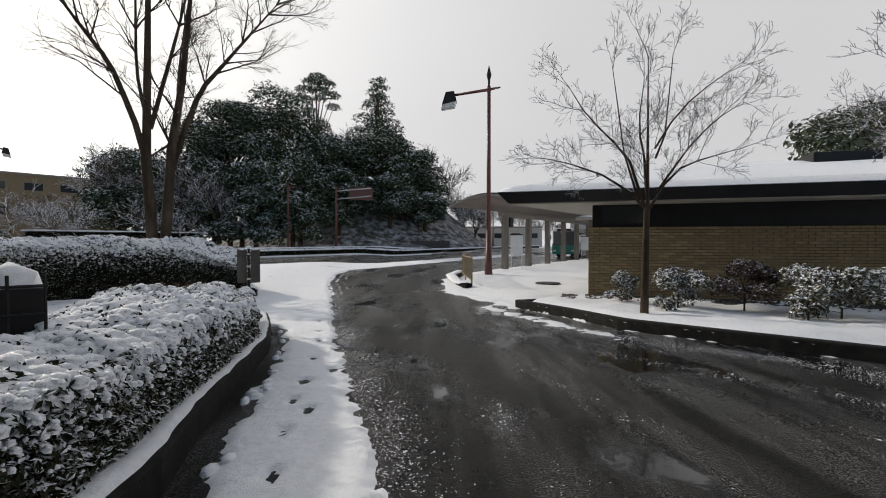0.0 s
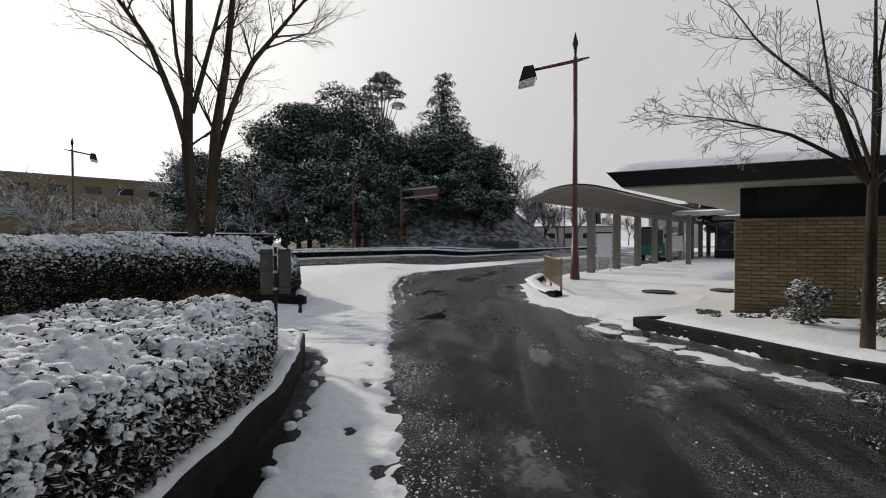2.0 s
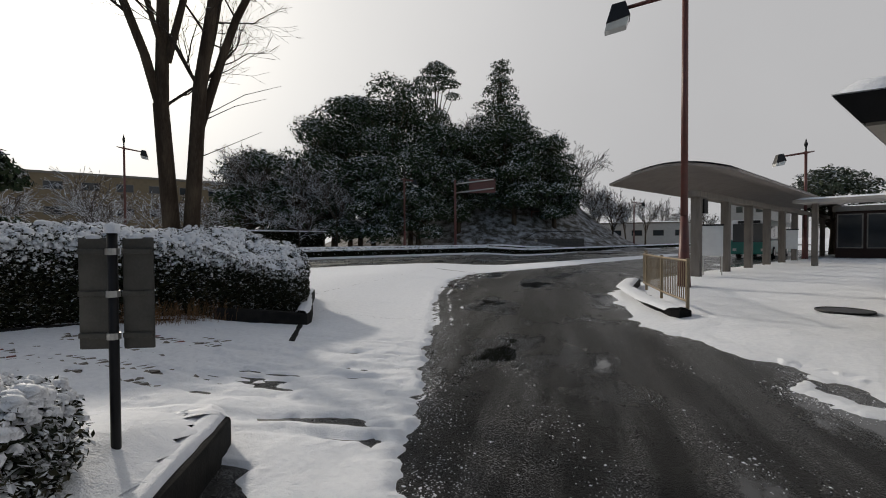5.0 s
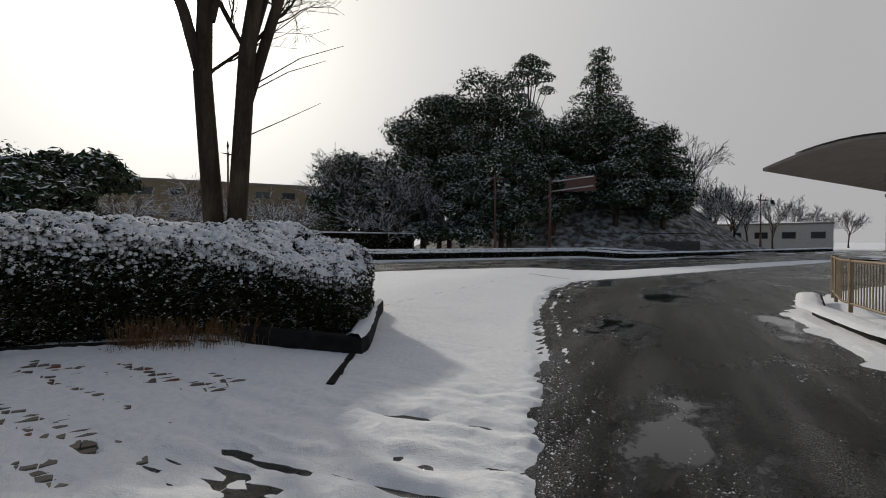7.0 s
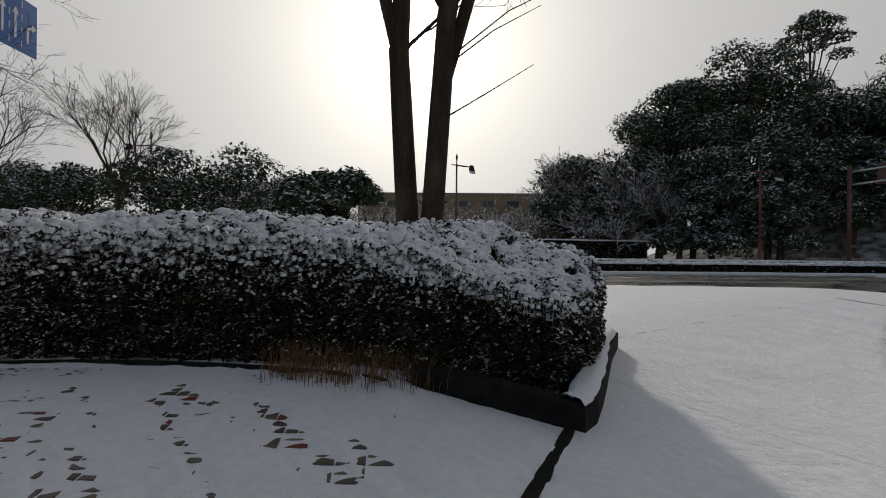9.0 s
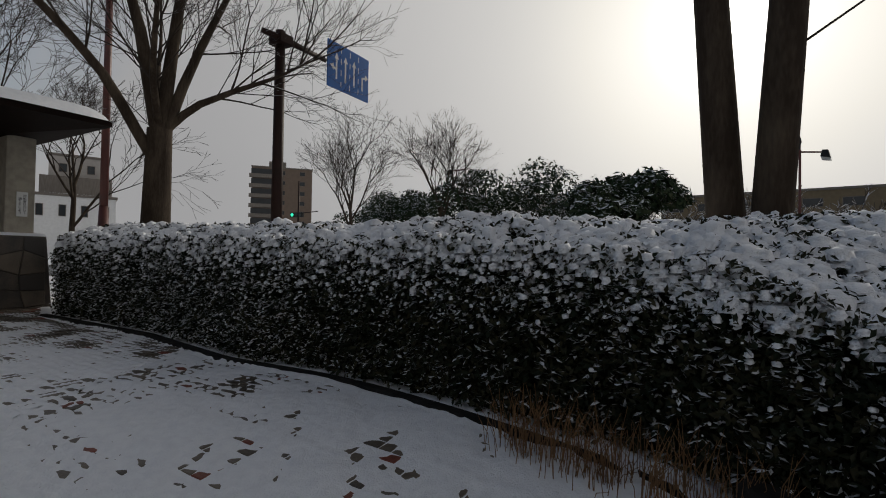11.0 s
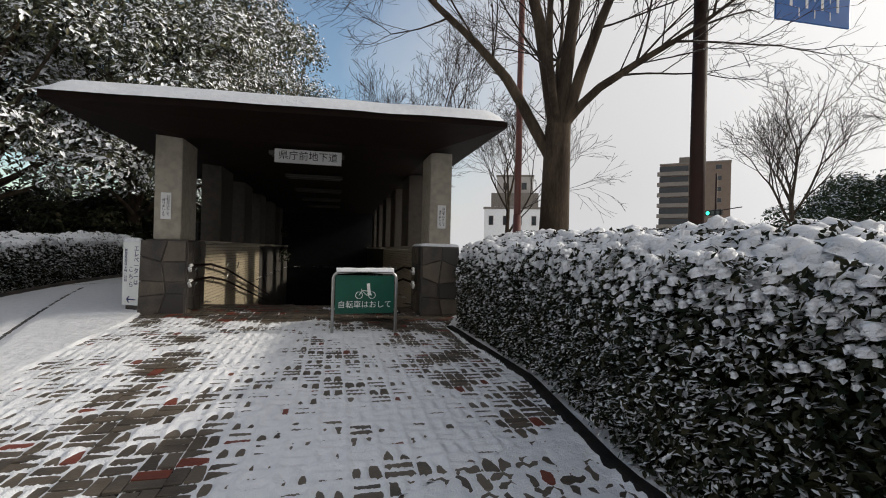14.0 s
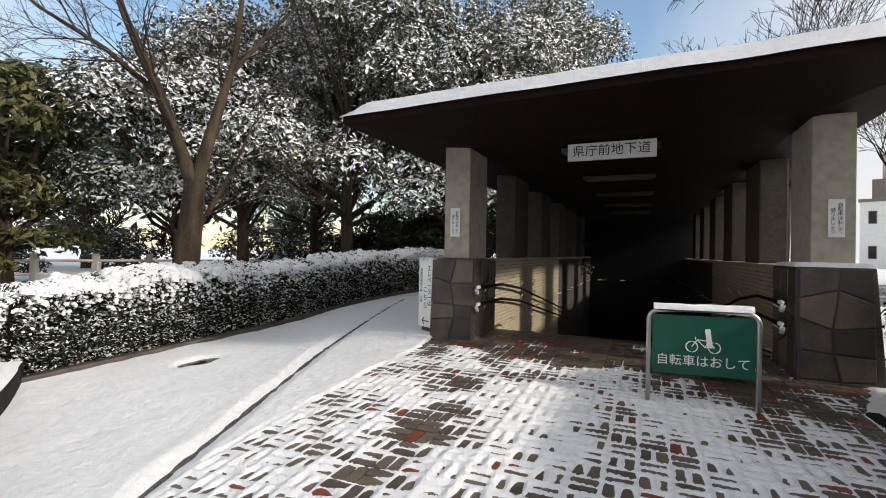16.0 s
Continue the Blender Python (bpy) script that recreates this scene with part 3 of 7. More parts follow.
def snow_strip(line, o0, o1, z, thick, side=1.0, step=0.06, seed=5, lift=None, wob=0.03):
    """A rounded ridge of snow along a kerb top."""
    P = resample(line, step)
    d = np.gradient(P, axis=0)
    d /= np.linalg.norm(d, axis=1)[:, None]
    nrm = np.stack([-d[:, 1], d[:, 0]], -1) * side
    base = ground_z(P[:, 0], P[:, 1]) if lift is None else np.full(len(P), lift)
    m = 7
    rows = []
    for i in range(m):
        u = i / (m - 1)
        e = wob * (value_noise(P[:, 0], P[:, 1], 0.2, seed + (i < m / 2)) - 0.5) * (1 if i in (0, 1, m - 2, m - 1) else 0)
        o = o0 + (o1 - o0) * u + e
        h = thick * (1 - (2 * u - 1) ** 4) * (0.75 + 0.5 * value_noise(P[:, 0] + i, P[:, 1], 0.25, seed + 3)) - 0.004
        rows.append(np.concatenate([P + nrm * np.asarray(o)[:, None], (base + z + h)[:, None]], 1))
    V = np.concatenate(rows)
    k = len(P)
    F = np.array([(a * k + i, a * k + i + 1, (a + 1) * k + i + 1, (a + 1) * k + i) for a in range(m - 1) for i in range(k - 1)])
    return V, F


# planter beside the drive: dark coping that curves round its tip
PLANTER_BACK = [(-3.75, 9.85), (-3.95, 10.0), (-4.3, 9.95), (-4.7, 9.7), (-5.2, 9.2), (-5.6, 8.5), (-5.7, 7.5), (-5.0, 5.8), (-4.2, 4.2), (-3.3, 2.6), (-3.0, -3)]
planter = thing("planter_kerb", Matrix(), "low black stone planter kerb with a ridge of snow on top", "kerb", kind="structure")
part("kerb", strip(KERB_DRIVE, 0.22, -0.1, 0.26, 1), M_KERB, planter)
part("kerb", strip(PLANTER_BACK, 0.22, -0.1, 0.26, 1), M_KERB, planter)
part("snow_ridge", snow_strip(KERB_DRIVE, 0.035, 0.22, 0.26, 0.045, 1), M_SNOW, planter, "snow along the coping", flat=False)
part("snow_ridge", snow_strip(PLANTER_BACK, 0.015, 0.5, 0.26, 0.06, 1), M_SNOW, planter, "snow along the coping", flat=False)
V, F = sheet(np.arange(-6.2, -1.3, 0.12), np.arange(-3, 10.2, 0.12), lambda x, y: ground_z(x, y) + 0.22 + 0.06 * (value_noise(x, y, 0.3, 11) - 0.5) + 0.22 * smooth(1.1, 0.2, np.hypot(x + 4.2, (y - 8.9) * 0.9)))
c = V[F].mean(1)
inside = edge_distance(KERB_DRIVE + PLANTER_BACK[1:], c[:, 0], c[:, 1]) > 0.12
tagged(part("planter_bed", (V, F[inside]), M_SNOW, flat=False), "snow-covered soil bed inside the stone planter", "bed", kind="structure")

# raised footway island with kerb and bed before the brick building
ISLAND = [(1.96, 12.5), (2.9, 10.9), (3.6, 9.2), (4.9, 7.7), (6.1, 6.3), (9, 3), (14, -3)]
island = thing("bed_kerb", Matrix(), "dark wet stone kerb of the planted bed", "kerb", kind="structure")
part("kerb", strip(ISLAND, 0.20, -0.1, 0.22, 1), M_KERB, island)
part("kerb", strip([(1.96, 12.5), (2.15, 12.75), (2.6, 12.9), (3.3, 12.5)], 0.2, -0.1, 0.2, -1), M_KERB, island)
BED = [(1.96, 12.5), (2.9, 10.9), (3.6, 9.2), (4.9, 7.7), (6.1, 6.3), (9, 3), (14, -3), (24, -3), (24, 8), (4.1, 13.3), (2.6, 12.8)]
V, F = sheet(np.arange(1.8, 24, 0.15), np.arange(-3, 13.5, 0.15), lambda x, y: ground_z(x, y) + 0.16 + (0.08 + 0.07 * value_noise(x, y, 0.5, 12) + 0.03 * value_noise(x, y, 0.15, 13)) * smooth(0.14, 0.45, edge_distance(BED, x, y)))
c = V[F].mean(1)
tagged(part("planting_bed", (V, F[edge_distance(BED, c[:, 0], c[:, 1]) > 0.05]), M_SNOW, flat=False), "snow-covered planting bed along the brick wall", "bed", kind="structure")
TERRACE_EDGE = [(3.0, 28), (1.0, 24.3), (0.1, 21), (0.15, 18.5), (0.3, 16), (1.1, 14.4), (1.6, 13.4), (1.96, 12.5)]
FOOTWAY = TERRACE_EDGE + [(2.6, 12.8), (4.1, 13.3), (24, 8), (60, 40), (33, 77), (14.5, 46)]
V, F = sheet(np.concatenate([np.arange(-0.2, 12, 0.12), np.arange(12, 60, 0.7)]), np.concatenate([np.arange(8, 30, 0.12), np.arange(30, 78, 0.6)]), lambda x, y: ground_z(x, y) + np.clip((edge_distance(FOOTWAY, x, y) - 0.0) * 0.12, -0.05, 0.15) + 0.03 * (value_noise(x, y, 0.5, 14)) + 0.035 * (value_noise(x, y, 0.24, 15) - 0.5))
tagged(part("island_snow", (V, F), M_SNOW, flat=False), "trodden snow over the bus terminal footway", "snow", kind="structure")
fence_kerb = [(1.15, 23.5), (0.62, 21), (0.75, 18.2), (1.05, 16.6)]
tagged(part("fence_kerb", strip(fence_kerb, 0.22, 0.0, 0.26, -1), M_KERB), "low dark kerb under the railing", "kerb", kind="structure")
tagged(part("kerb_snow", snow_strip(fence_kerb, 0.02, 0.5, 0.25, 0.06, -1), M_SNOW, flat=False), "rounded snow on the railing kerb", "snow", kind="structure")

# kerb along the clipped hedge by the footway
hk = thing("hedge_kerb", Matrix(), "dark low kerb at the foot of the long hedge", "kerb", kind="structure")
HEDGE_KERB = [(-7.1, 16.8), (-6.8, 16.2), (-6.15, 15.1), (-5.8, 14.45), (-5.78, 14.3), (-5.95, 14.2), (-6.8, 13.8), (-7.15, 13.55)]
part("kerb", strip(HEDGE_KERB, 0.20, -0.1, 0.24, -1), M_KERB, hk)
part("snow_ridge", snow_strip(HEDGE_KERB[:5], 0.02, 0.26, 0.24, 0.06, -1), M_SNOW, hk, "snow along the kerb", flat=False)
part("kerb", strip([(-7.15, 13.6)] + HEDGE_WALK[2:], 0.12, -0.1, 0.05, -1), M_KERB, hk)
part("kerb", strip([(-5.35, 13.2), (-5.85, 14.25)], 0.1, -0.1, 0.045, 1), M_KERB, hk)

# crumbs of slush over the drive, thick along its edges
CRUMB = (np.array([(1, 0, 0), (0, 1, 0), (-1, 0.1, 0), (0, -1, 0), (0.1, 0.1, 1)], float), np.array([(0, 1, 4), (1, 2, 4), (2, 3, 4), (3, 0, 4)]))


def crumbs(n, seed):
    r = np.random.default_rng(seed)
    x, y = r.uniform(-5, 8, n * 9), r.uniform(0.5, 26, n * 9)
    e = edge_distance(DRIVE, x, y)
    kr = line_distance(ISLAND, x, y)
    want = np.where(e > 0, 0.9 * np.exp(-((e - 0.05) / 0.35) ** 2) * (x < 0.5) + 0.7 * np.exp(-((kr - 0.8) / 0.25) ** 2), 0)
    lanes = 0.5 + 0.5 * np.sin((e + 0.25 * value_noise(x, y, 2.0, 31)) * 2 * np.pi / 1.1)
    want += np.where(e > 0.1, 0.55 * lanes ** 4 * value_noise(x, y, 0.7, 30) ** 2, 0)
    want *= 0.25 + 1.2 * value_noise(x, y, 0.35, 32)
    near = smooth(24, 6, y)
    keep = r.random(len(x)) < want * near
    x, y = x[keep][:n], y[keep][:n]
    s = r.uniform(0.002, 0.0065, len(x)) * (1 + 1.2 * (r.random(len(x)) < 0.06))
    v, f = scatter(CRUMB, np.stack([x, y, ground_z(x, y)], -1), np.stack([s * 1.5, s, s * 0.7], -1), r.uniform(0, 6.28, len(x)))
    return v, f


tagged(part("slush_crumbs", crumbs(60000, 6), M_SNOW, flat=False), "scattered crumbs of grey slush on the wet asphalt", "slush", kind="stuff")
tagged(part("snow_clods", scatter(DOME, np.array([(a + random.uniform(-.05, .05), b, gz(a, b) + 0.01) for a, b in [(-1.62, 3.1), (-1.55, 3.25), (-1.98, 4.6), (-1.92, 4.75), (-1.90, 4.95), (-1.95, 5.1), (-2.05, 5.3), (-2.0, 4.85), (-2.4, 6.6), (-2.48, 6.9), (-2.8, 7.9), (-3.15, 8.9), (-2.1, 5.75)]]), np.array([(random.uniform(.05, .11), random.uniform(.04, .07), random.uniform(.04, .06)) for _ in range(13)]), np.random.default_rng(2).uniform(0, 6, 13)), M_SNOW, flat=False), "fallen clods of snow beside the planter kerb", "snow", kind="stuff")

# ---- hedges ----
def hedge(name, label, outline, height, seed, leaf=0.045, n_leaf=30000, n_cap=4000, cap=0.055, n_side=2500, lift=0.0, slump=0.25, tip=None, shade_y=None):
    """A clipped hedge over an outline: near-black sheets inside for the shade between leaves, leaves on all faces,
    lumps of snow on top and caught on the sides.
    """
    r = np.random.default_rng(seed)
    P = np.asarray(outline, float)
    lo, hi = P.min(0), P.max(0)
    root = thing(name, Matrix(), label, "hedge")

    def top(x, y):
        e = edge_distance(P, x, y)
        low = 1 - 0.36 * smooth(2.3, 0.2, np.hypot(x - tip[0], y - tip[1])) if tip else 1.0
        return ground_z(x, y) + lift + low * height * (1 - slump * np.clip(1 - e / 0.75, 0, 1) ** 2) + 0.12 * (value_noise(x, y, 0.8, seed) - 0.5) + 0.13 * (value_noise(x, y, 0.24, seed + 1) - 0.5)

    step = 0.12
    V, F = sheet(np.arange(lo[0] - step, hi[0] + step, step), np.arange(lo[1] - step, hi[1] + step, step), lambda x, y: top(x, y) - 0.05)
    e = edge_distance(P, V[:, 0], V[:, 1])
    V[:, 2] = np.where(e < 0.10, ground_z(V[:, 0], V[:, 1]) + lift + 0.02, V[:, 2])
    F = F[(e[F] > -0.02).all(1)]
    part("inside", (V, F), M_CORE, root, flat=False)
    W_ = resample(np.concatenate([P, P[:1]]), 0.15)
    n_ = len(W_)
    dw = np.gradient(W_, axis=0)
    dw /= np.linalg.norm(dw, axis=1)[:, None] + 1e-9
    sgn = 1.0 if edge_distance(P, *(W_[5] + 0.03 * np.array([-dw[5, 1], dw[5, 0]]))[:, None])[0] > 0 else -1.0
    W_ = W_ + np.stack([-dw[:, 1], dw[:, 0]], -1) * sgn * 0.13
    g_ = ground_z(W_[:, 0], W_[:, 1]) + lift
    V = np.concatenate([np.concatenate([W_, (g_ - 0.05)[:, None]], 1), np.concatenate([W_, (top(W_[:, 0], W_[:, 1]) - 0.05)[:, None]], 1)])
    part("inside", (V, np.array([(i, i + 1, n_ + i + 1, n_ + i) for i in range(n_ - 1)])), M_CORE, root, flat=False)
    # places on the top
    def on_top(n):
        out = np.zeros((0, 2))
        while len(out) < n:
            q = lo + r.random((n * 2, 2)) * (hi - lo)
            out = np.concatenate([out, q[edge_distance(P, q[:, 0], q[:, 1]) > 0.05]])
        q = out[:n]
        return np.concatenate([q, top(q[:, 0], q[:, 1])[:, None]], 1)
    # places on the sides
    C = np.concatenate([P, P[:1]])
    S = resample(C, 0.03)
    d = np.gradient(S, axis=0)
    d /= np.linalg.norm(d, axis=1)[:, None] + 1e-9
    turn = np.sign(edge_distance(P, *(S[10] + 0.02 * np.array([d[10, 1], -d[10, 0]]))[:, None]))[0]
    nout = np.stack([d[:, 1], -d[:, 0]], -1) * -turn

    def on_side(n, power=1.0):
        i = r.integers(0, len(S), n)
        u = r.random(n) ** power
        inn = 0.10 - 0.16 * r.random(n) + 0.25 * np.clip(u - 0.75, 0, 1) + 0.08 * (value_noise(S[i, 0] * 1.3, u * 2, 0.3, seed) - 0.5)
        q = S[i] - nout[i] * inn[:, None]
        t = top(S[i, 0] - nout[i, 0] * 0.3, S[i, 1] - nout[i, 1] * 0.3)
        g = ground_z(q[:, 0], q[:, 1]) + lift
        return np.concatenate([q, (g + 0.05 + (t - g - 0.05) * u)[:, None]], 1), np.arctan2(nout[i, 1], nout[i, 0])
    ns = int(n_leaf * 0.7)
    p, a = on_side(ns)
    p_side = p
    v1, f1 = scatter(LEAF, p, leaf * r.uniform(0.7, 1.4, ns), r.uniform(0, 6.28, ns), r.uniform(0.2, 1.5, ns), a + r.normal(0, 0.8, ns))
    nt = n_leaf - ns
    p = on_top(nt)
    p[:, 2] += r.uniform(-0.03, 0.085, nt)
    v2, f2 = scatter(LEAF, p, leaf * r.uniform(0.7, 1.4, nt), r.uniform(0, 6.28, nt), r.uniform(0.2, 1.3, nt), r.uniform(0, 6.28, nt))
    # low leaves carry little snow; more is left off to darken the shaded end
    if shade_y:
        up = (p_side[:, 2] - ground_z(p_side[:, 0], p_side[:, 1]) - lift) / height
        bare = r.random(ns) < 0.75 * smooth(shade_y[0], shade_y[1], p_side[:, 1]) * smooth(0.82, 0.4, up)
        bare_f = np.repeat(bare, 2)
        tagged(part("under_foliage", (v1, f1[bare_f]), M_BARELEAF, root, "lower leaves kept free of snow to darken the shaded side"), kind="stuff")
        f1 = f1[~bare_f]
    tagged(part("foliage", (np.concatenate([v1, v2]), np.concatenate([f1, f2 + len(v1)])), M_HEDGELEAF, root, "small dark evergreen leaves"), kind="stuff")
    p = on_top(n_cap)
    keep = value_noise(p[:, 0], p[:, 1], 0.15, seed + 4) > 0.28
    p[:, 2] += r.normal(0, 0.022, len(p))
    p = p[keep]
    n = len(p)
    s = cap * r.uniform(0.6, 1.5, n) * (0.8 + 0.5 * value_noise(p[:, 0], p[:, 1], 0.6, seed + 7))
    v1, f1 = scatter(DOME, p, np.stack([s * r.uniform(0.8, 1.5, n), s * r.uniform(0.8, 1.2, n), s * 0.9], -1), r.uniform(0, 6.28, n), r.normal(0, 0.18, n), r.uniform(0, 6.28, n))
    p, a = on_side(n_side, 0.33)
    n = len(p)
    hh = (p[:, 2] - ground_z(p[:, 0], p[:, 1]) - lift) / height
    s = cap * r.uniform(0.3, 1.15, n) * (0.22 + 0.75 * np.clip(hh, 0, 1) ** 2)
    # lumps are dropped there as well, for the same darker shaded face
    if shade_y:
        keep = r.random(n) > 0.7 * smooth(shade_y[0], shade_y[1], p[:, 1]) * smooth(0.75, 0.35, hh)
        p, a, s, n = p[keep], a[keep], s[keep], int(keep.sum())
    v2, f2 = scatter(DOME_LOW, p, np.stack([s * 1.2, s * 0.9, s * 0.8], -1), r.uniform(0, 6.28, n), r.uniform(0.1, 0.6, n), a)
    tagged(part("lying_snow", (np.concatenate([v1, v2]), np.concatenate([f1, f2 + len(v1)])), M_SNOW, root, "lumps of fresh snow caught on the leaves", flat=False), kind="stuff")
    return root


H1 = [(-1.64, -2.5), (-1.74, 0.5), (-1.86, 2.2), (-2.18, 3.9), (-2.46, 5.4), (-2.81, 6.9), (-3.35, 8.0), (-3.7, 8.65), (-4.15, 8.85), (-4.85, 8.4), (-5.3, 7.7), (-5.35, 7.2), (-4.5, 5.7), (-3.6, 4.0), (-3.2, 2.4), (-3.2, -2.5)]
hedge("hedge", "low clipped evergreen hedge thick with snow in a stone planter", H1, 0.66, 21, n_leaf=80000, n_cap=15000, n_side=8000, cap=0.052, lift=0.24)
H2 = [(-6.35, 15.1), (-6.35, 14.75), (-7.15, 14.05), (-7.9, 13.25), (-8.55, 12.35), (-9.15, 11.6), (-9.5, 11.1), (-10.05, 9.95), (-11.2, 8.45), (-12.35, 6.1), (-13.2, 5.9), (-14.2, 6.6), (-13.2, 9.0), (-11.9, 11.2), (-11.1, 12.9), (-10.2, 14.6), (-8.8, 16.2), (-7.4, 16.5), (-6.75, 15.9)]
hedge("hedge", "long dark clipped hedge topped with thick snow beside the footway", H2, 1.45, 33, tip=(-6.3, 14.9), leaf=0.052, n_leaf=150000, n_cap=21000, n_side=9000, cap=0.054, slump=0.24, shade_y=(9.3, 12.3))
H3_FRONT = [(-3.72, 3.85), (-4.1, 3.2), (-4.85, 2.0), (-6.15, 0.5), (-7.05, -1.15), (-8.2, -2.7), (-9.6, -4.9), (-10.6, -7.0)]
H3 = H3_FRONT + [(-9.4, -7.6), (-8.4, -5.5), (-7.0, -3.3), (-5.85, -1.75), (-4.95, -0.1), (-3.75, 1.3), (-3.35, 2.6)]
hedge("hedge", "long clipped hedge sprinkled with snow beside the white footway", H3, 1.17, 45, leaf=0.055, n_leaf=75000, n_cap=13000, n_side=7000, cap=0.055, slump=0.15)
tagged(part("park_kerb", strip([(x - 0.12, y + 0.06) for x, y in H3_FRONT], 0.14, -0.1, 0.10, 1), M_PLINTH), "low brown kerb at the foot of the park hedge", "kerb", kind="structure")


# ---- trees ----
def grow(r, stems, length, radius, spec):
    """Grows a whole tree level by level. Returns for each level its branches: points (n, k+1, 3) and radii (n, k+1)."""
    P = np.array([o for o, w, f in stems], float)
    D = np.array([w for o, w, f in stems], float)
    D /= np.linalg.norm(D, axis=1)[:, None]
    L, R = length * np.array([f for o, w, f in stems]), radius * np.array([f for o, w, f in stems])
    levels = []
    for depth in range(spec["depth"] + 1):
        n, k = len(P), 6 if depth < 2 else (4 if depth < 3 else (3 if depth < 4 else 2))
        pts, d = [P], D
        for i in range(k):
            d = d + r.normal(0, spec["wander"] * (0.45 if depth == 0 else 1.0), (n, 3)) + np.array([0, 0, spec["up"]]) * (0.5 if depth else 0.2)
            d = d / np.linalg.norm(d, axis=1)[:, None]
            pts.append(pts[-1] + d * (L / k)[:, None])
        pts = np.stack(pts, 1)
        rad = R[:, None] * np.linspace(1, 0.62 if depth < spec["depth"] else 0.35, k + 1)[None]
        if depth == 0:
            rad[:, 0] *= 1.35
        levels.append((pts, np.maximum(rad, spec.get("min_r", 0.004))))
        if depth == spec["depth"]:
            break
        kids = spec["kids"][min(depth, len(spec["kids"]) - 1)]
        par = np.repeat(np.arange(n), kids)
        j = np.tile(np.arange(kids), n)
        last = j < spec.get("tips", 2)
        u = np.where(last, 1.0, r.uniform(spec.get("low", 0.6) if depth == 0 else 0.35, 0.98, len(par)))
        i = np.minimum((u * k).astype(int), k)
        q = pts[par, i]
        dd = np.where(last[:, None], d[par], pts[par, np.minimum(i + 1, k)] - pts[par, np.maximum(i - 1, 0)])
        dd = dd / np.linalg.norm(dd, axis=1)[:, None]
        ang = spec["spread"][min(depth, len(spec["spread"]) - 1)] * r.uniform(0.6, 1.3, len(par))
        phi = r.uniform(0, 2 * np.pi, len(par)) if depth else 2 * np.pi * (j + r.uniform(-0.25, 0.25, len(par))) / kids + spec.get("turn", 0)
        ref = np.cross(dd, [0.3, 0.9, 0.2])
        ref /= np.linalg.norm(ref, axis=1)[:, None]
        side = np.cos(phi)[:, None] * ref + np.sin(phi)[:, None] * np.cross(dd, ref)
        P, D = q, dd * np.cos(ang)[:, None] + side * np.sin(ang)[:, None]
        L = L[par] * spec["shrink"] * r.uniform(0.75, 1.15, len(par))
        R = rad[par, i] * np.where(last, 0.80, 0.6)
    return levels


def limbs(levels, sides):
    """Tapered tubes round the branches of some levels, joined."""
    V, F, base = [], [], 0
    for (pts, rad), s in zip(levels, sides):
        n, k = pts.shape[:2]
        d = np.gradient(pts, axis=1)
        d /= np.linalg.norm(d, axis=2)[..., None] + 1e-9
        ref = np.where(np.abs(d[:, :1, 2:]) < 0.8, np.array([0, 0, 1.0]), np.array([1.0, 0, 0]))
        u = np.cross(d, np.broadcast_to(ref, d.shape))
        u /= np.linalg.norm(u, axis=2)[..., None] + 1e-9
        w = np.cross(d, u)
        a = np.arange(s) * 2 * np.pi / s
        ring = pts[:, :, None] + rad[:, :, None, None] * (np.cos(a)[:, None] * u[:, :, None] + np.sin(a)[:, None] * w[:, :, None])
        V.append(ring.reshape(-1, 3))
        i = (np.arange(n) * k * s)[:, None, None] + (np.arange(k - 1) * s)[None, :, None] + np.arange(s)
        j = (np.arange(n) * k * s)[:, None, None] + (np.arange(k - 1) * s)[None, :, None] + (np.arange(s) + 1) % s
        F.append(np.stack([i, j, j + s, i + s], -1).reshape(-1, 4) + base)
        base += n * k * s
    return np.concatenate(V), np.concatenate(F)


def bare_tree(name, label, x, y, z, length, radius, spec, seed, lean=(0, 0, 1), stems=None, mat=None):
    r = np.random.default_rng(seed)
    root = thing(name, pose(x, y, z), label, "tree")
    levels = grow(r, stems or [((0, 0, -0.1), lean, 1.0)], length, radius, spec)
    cut = spec.get("trunk_depth", 1) + 1
    sides = [10, 7, 5, 4, 3, 3, 3, 3]
    part("trunk", limbs(levels[:cut], sides[:cut]), M_BARK, root, flat=False)
    part("branchwork", limbs(levels[cut:], sides[cut:len(levels)]), mat or M_TWIG, root, "fine bare twigs edged with snow", flat=False)
    return root


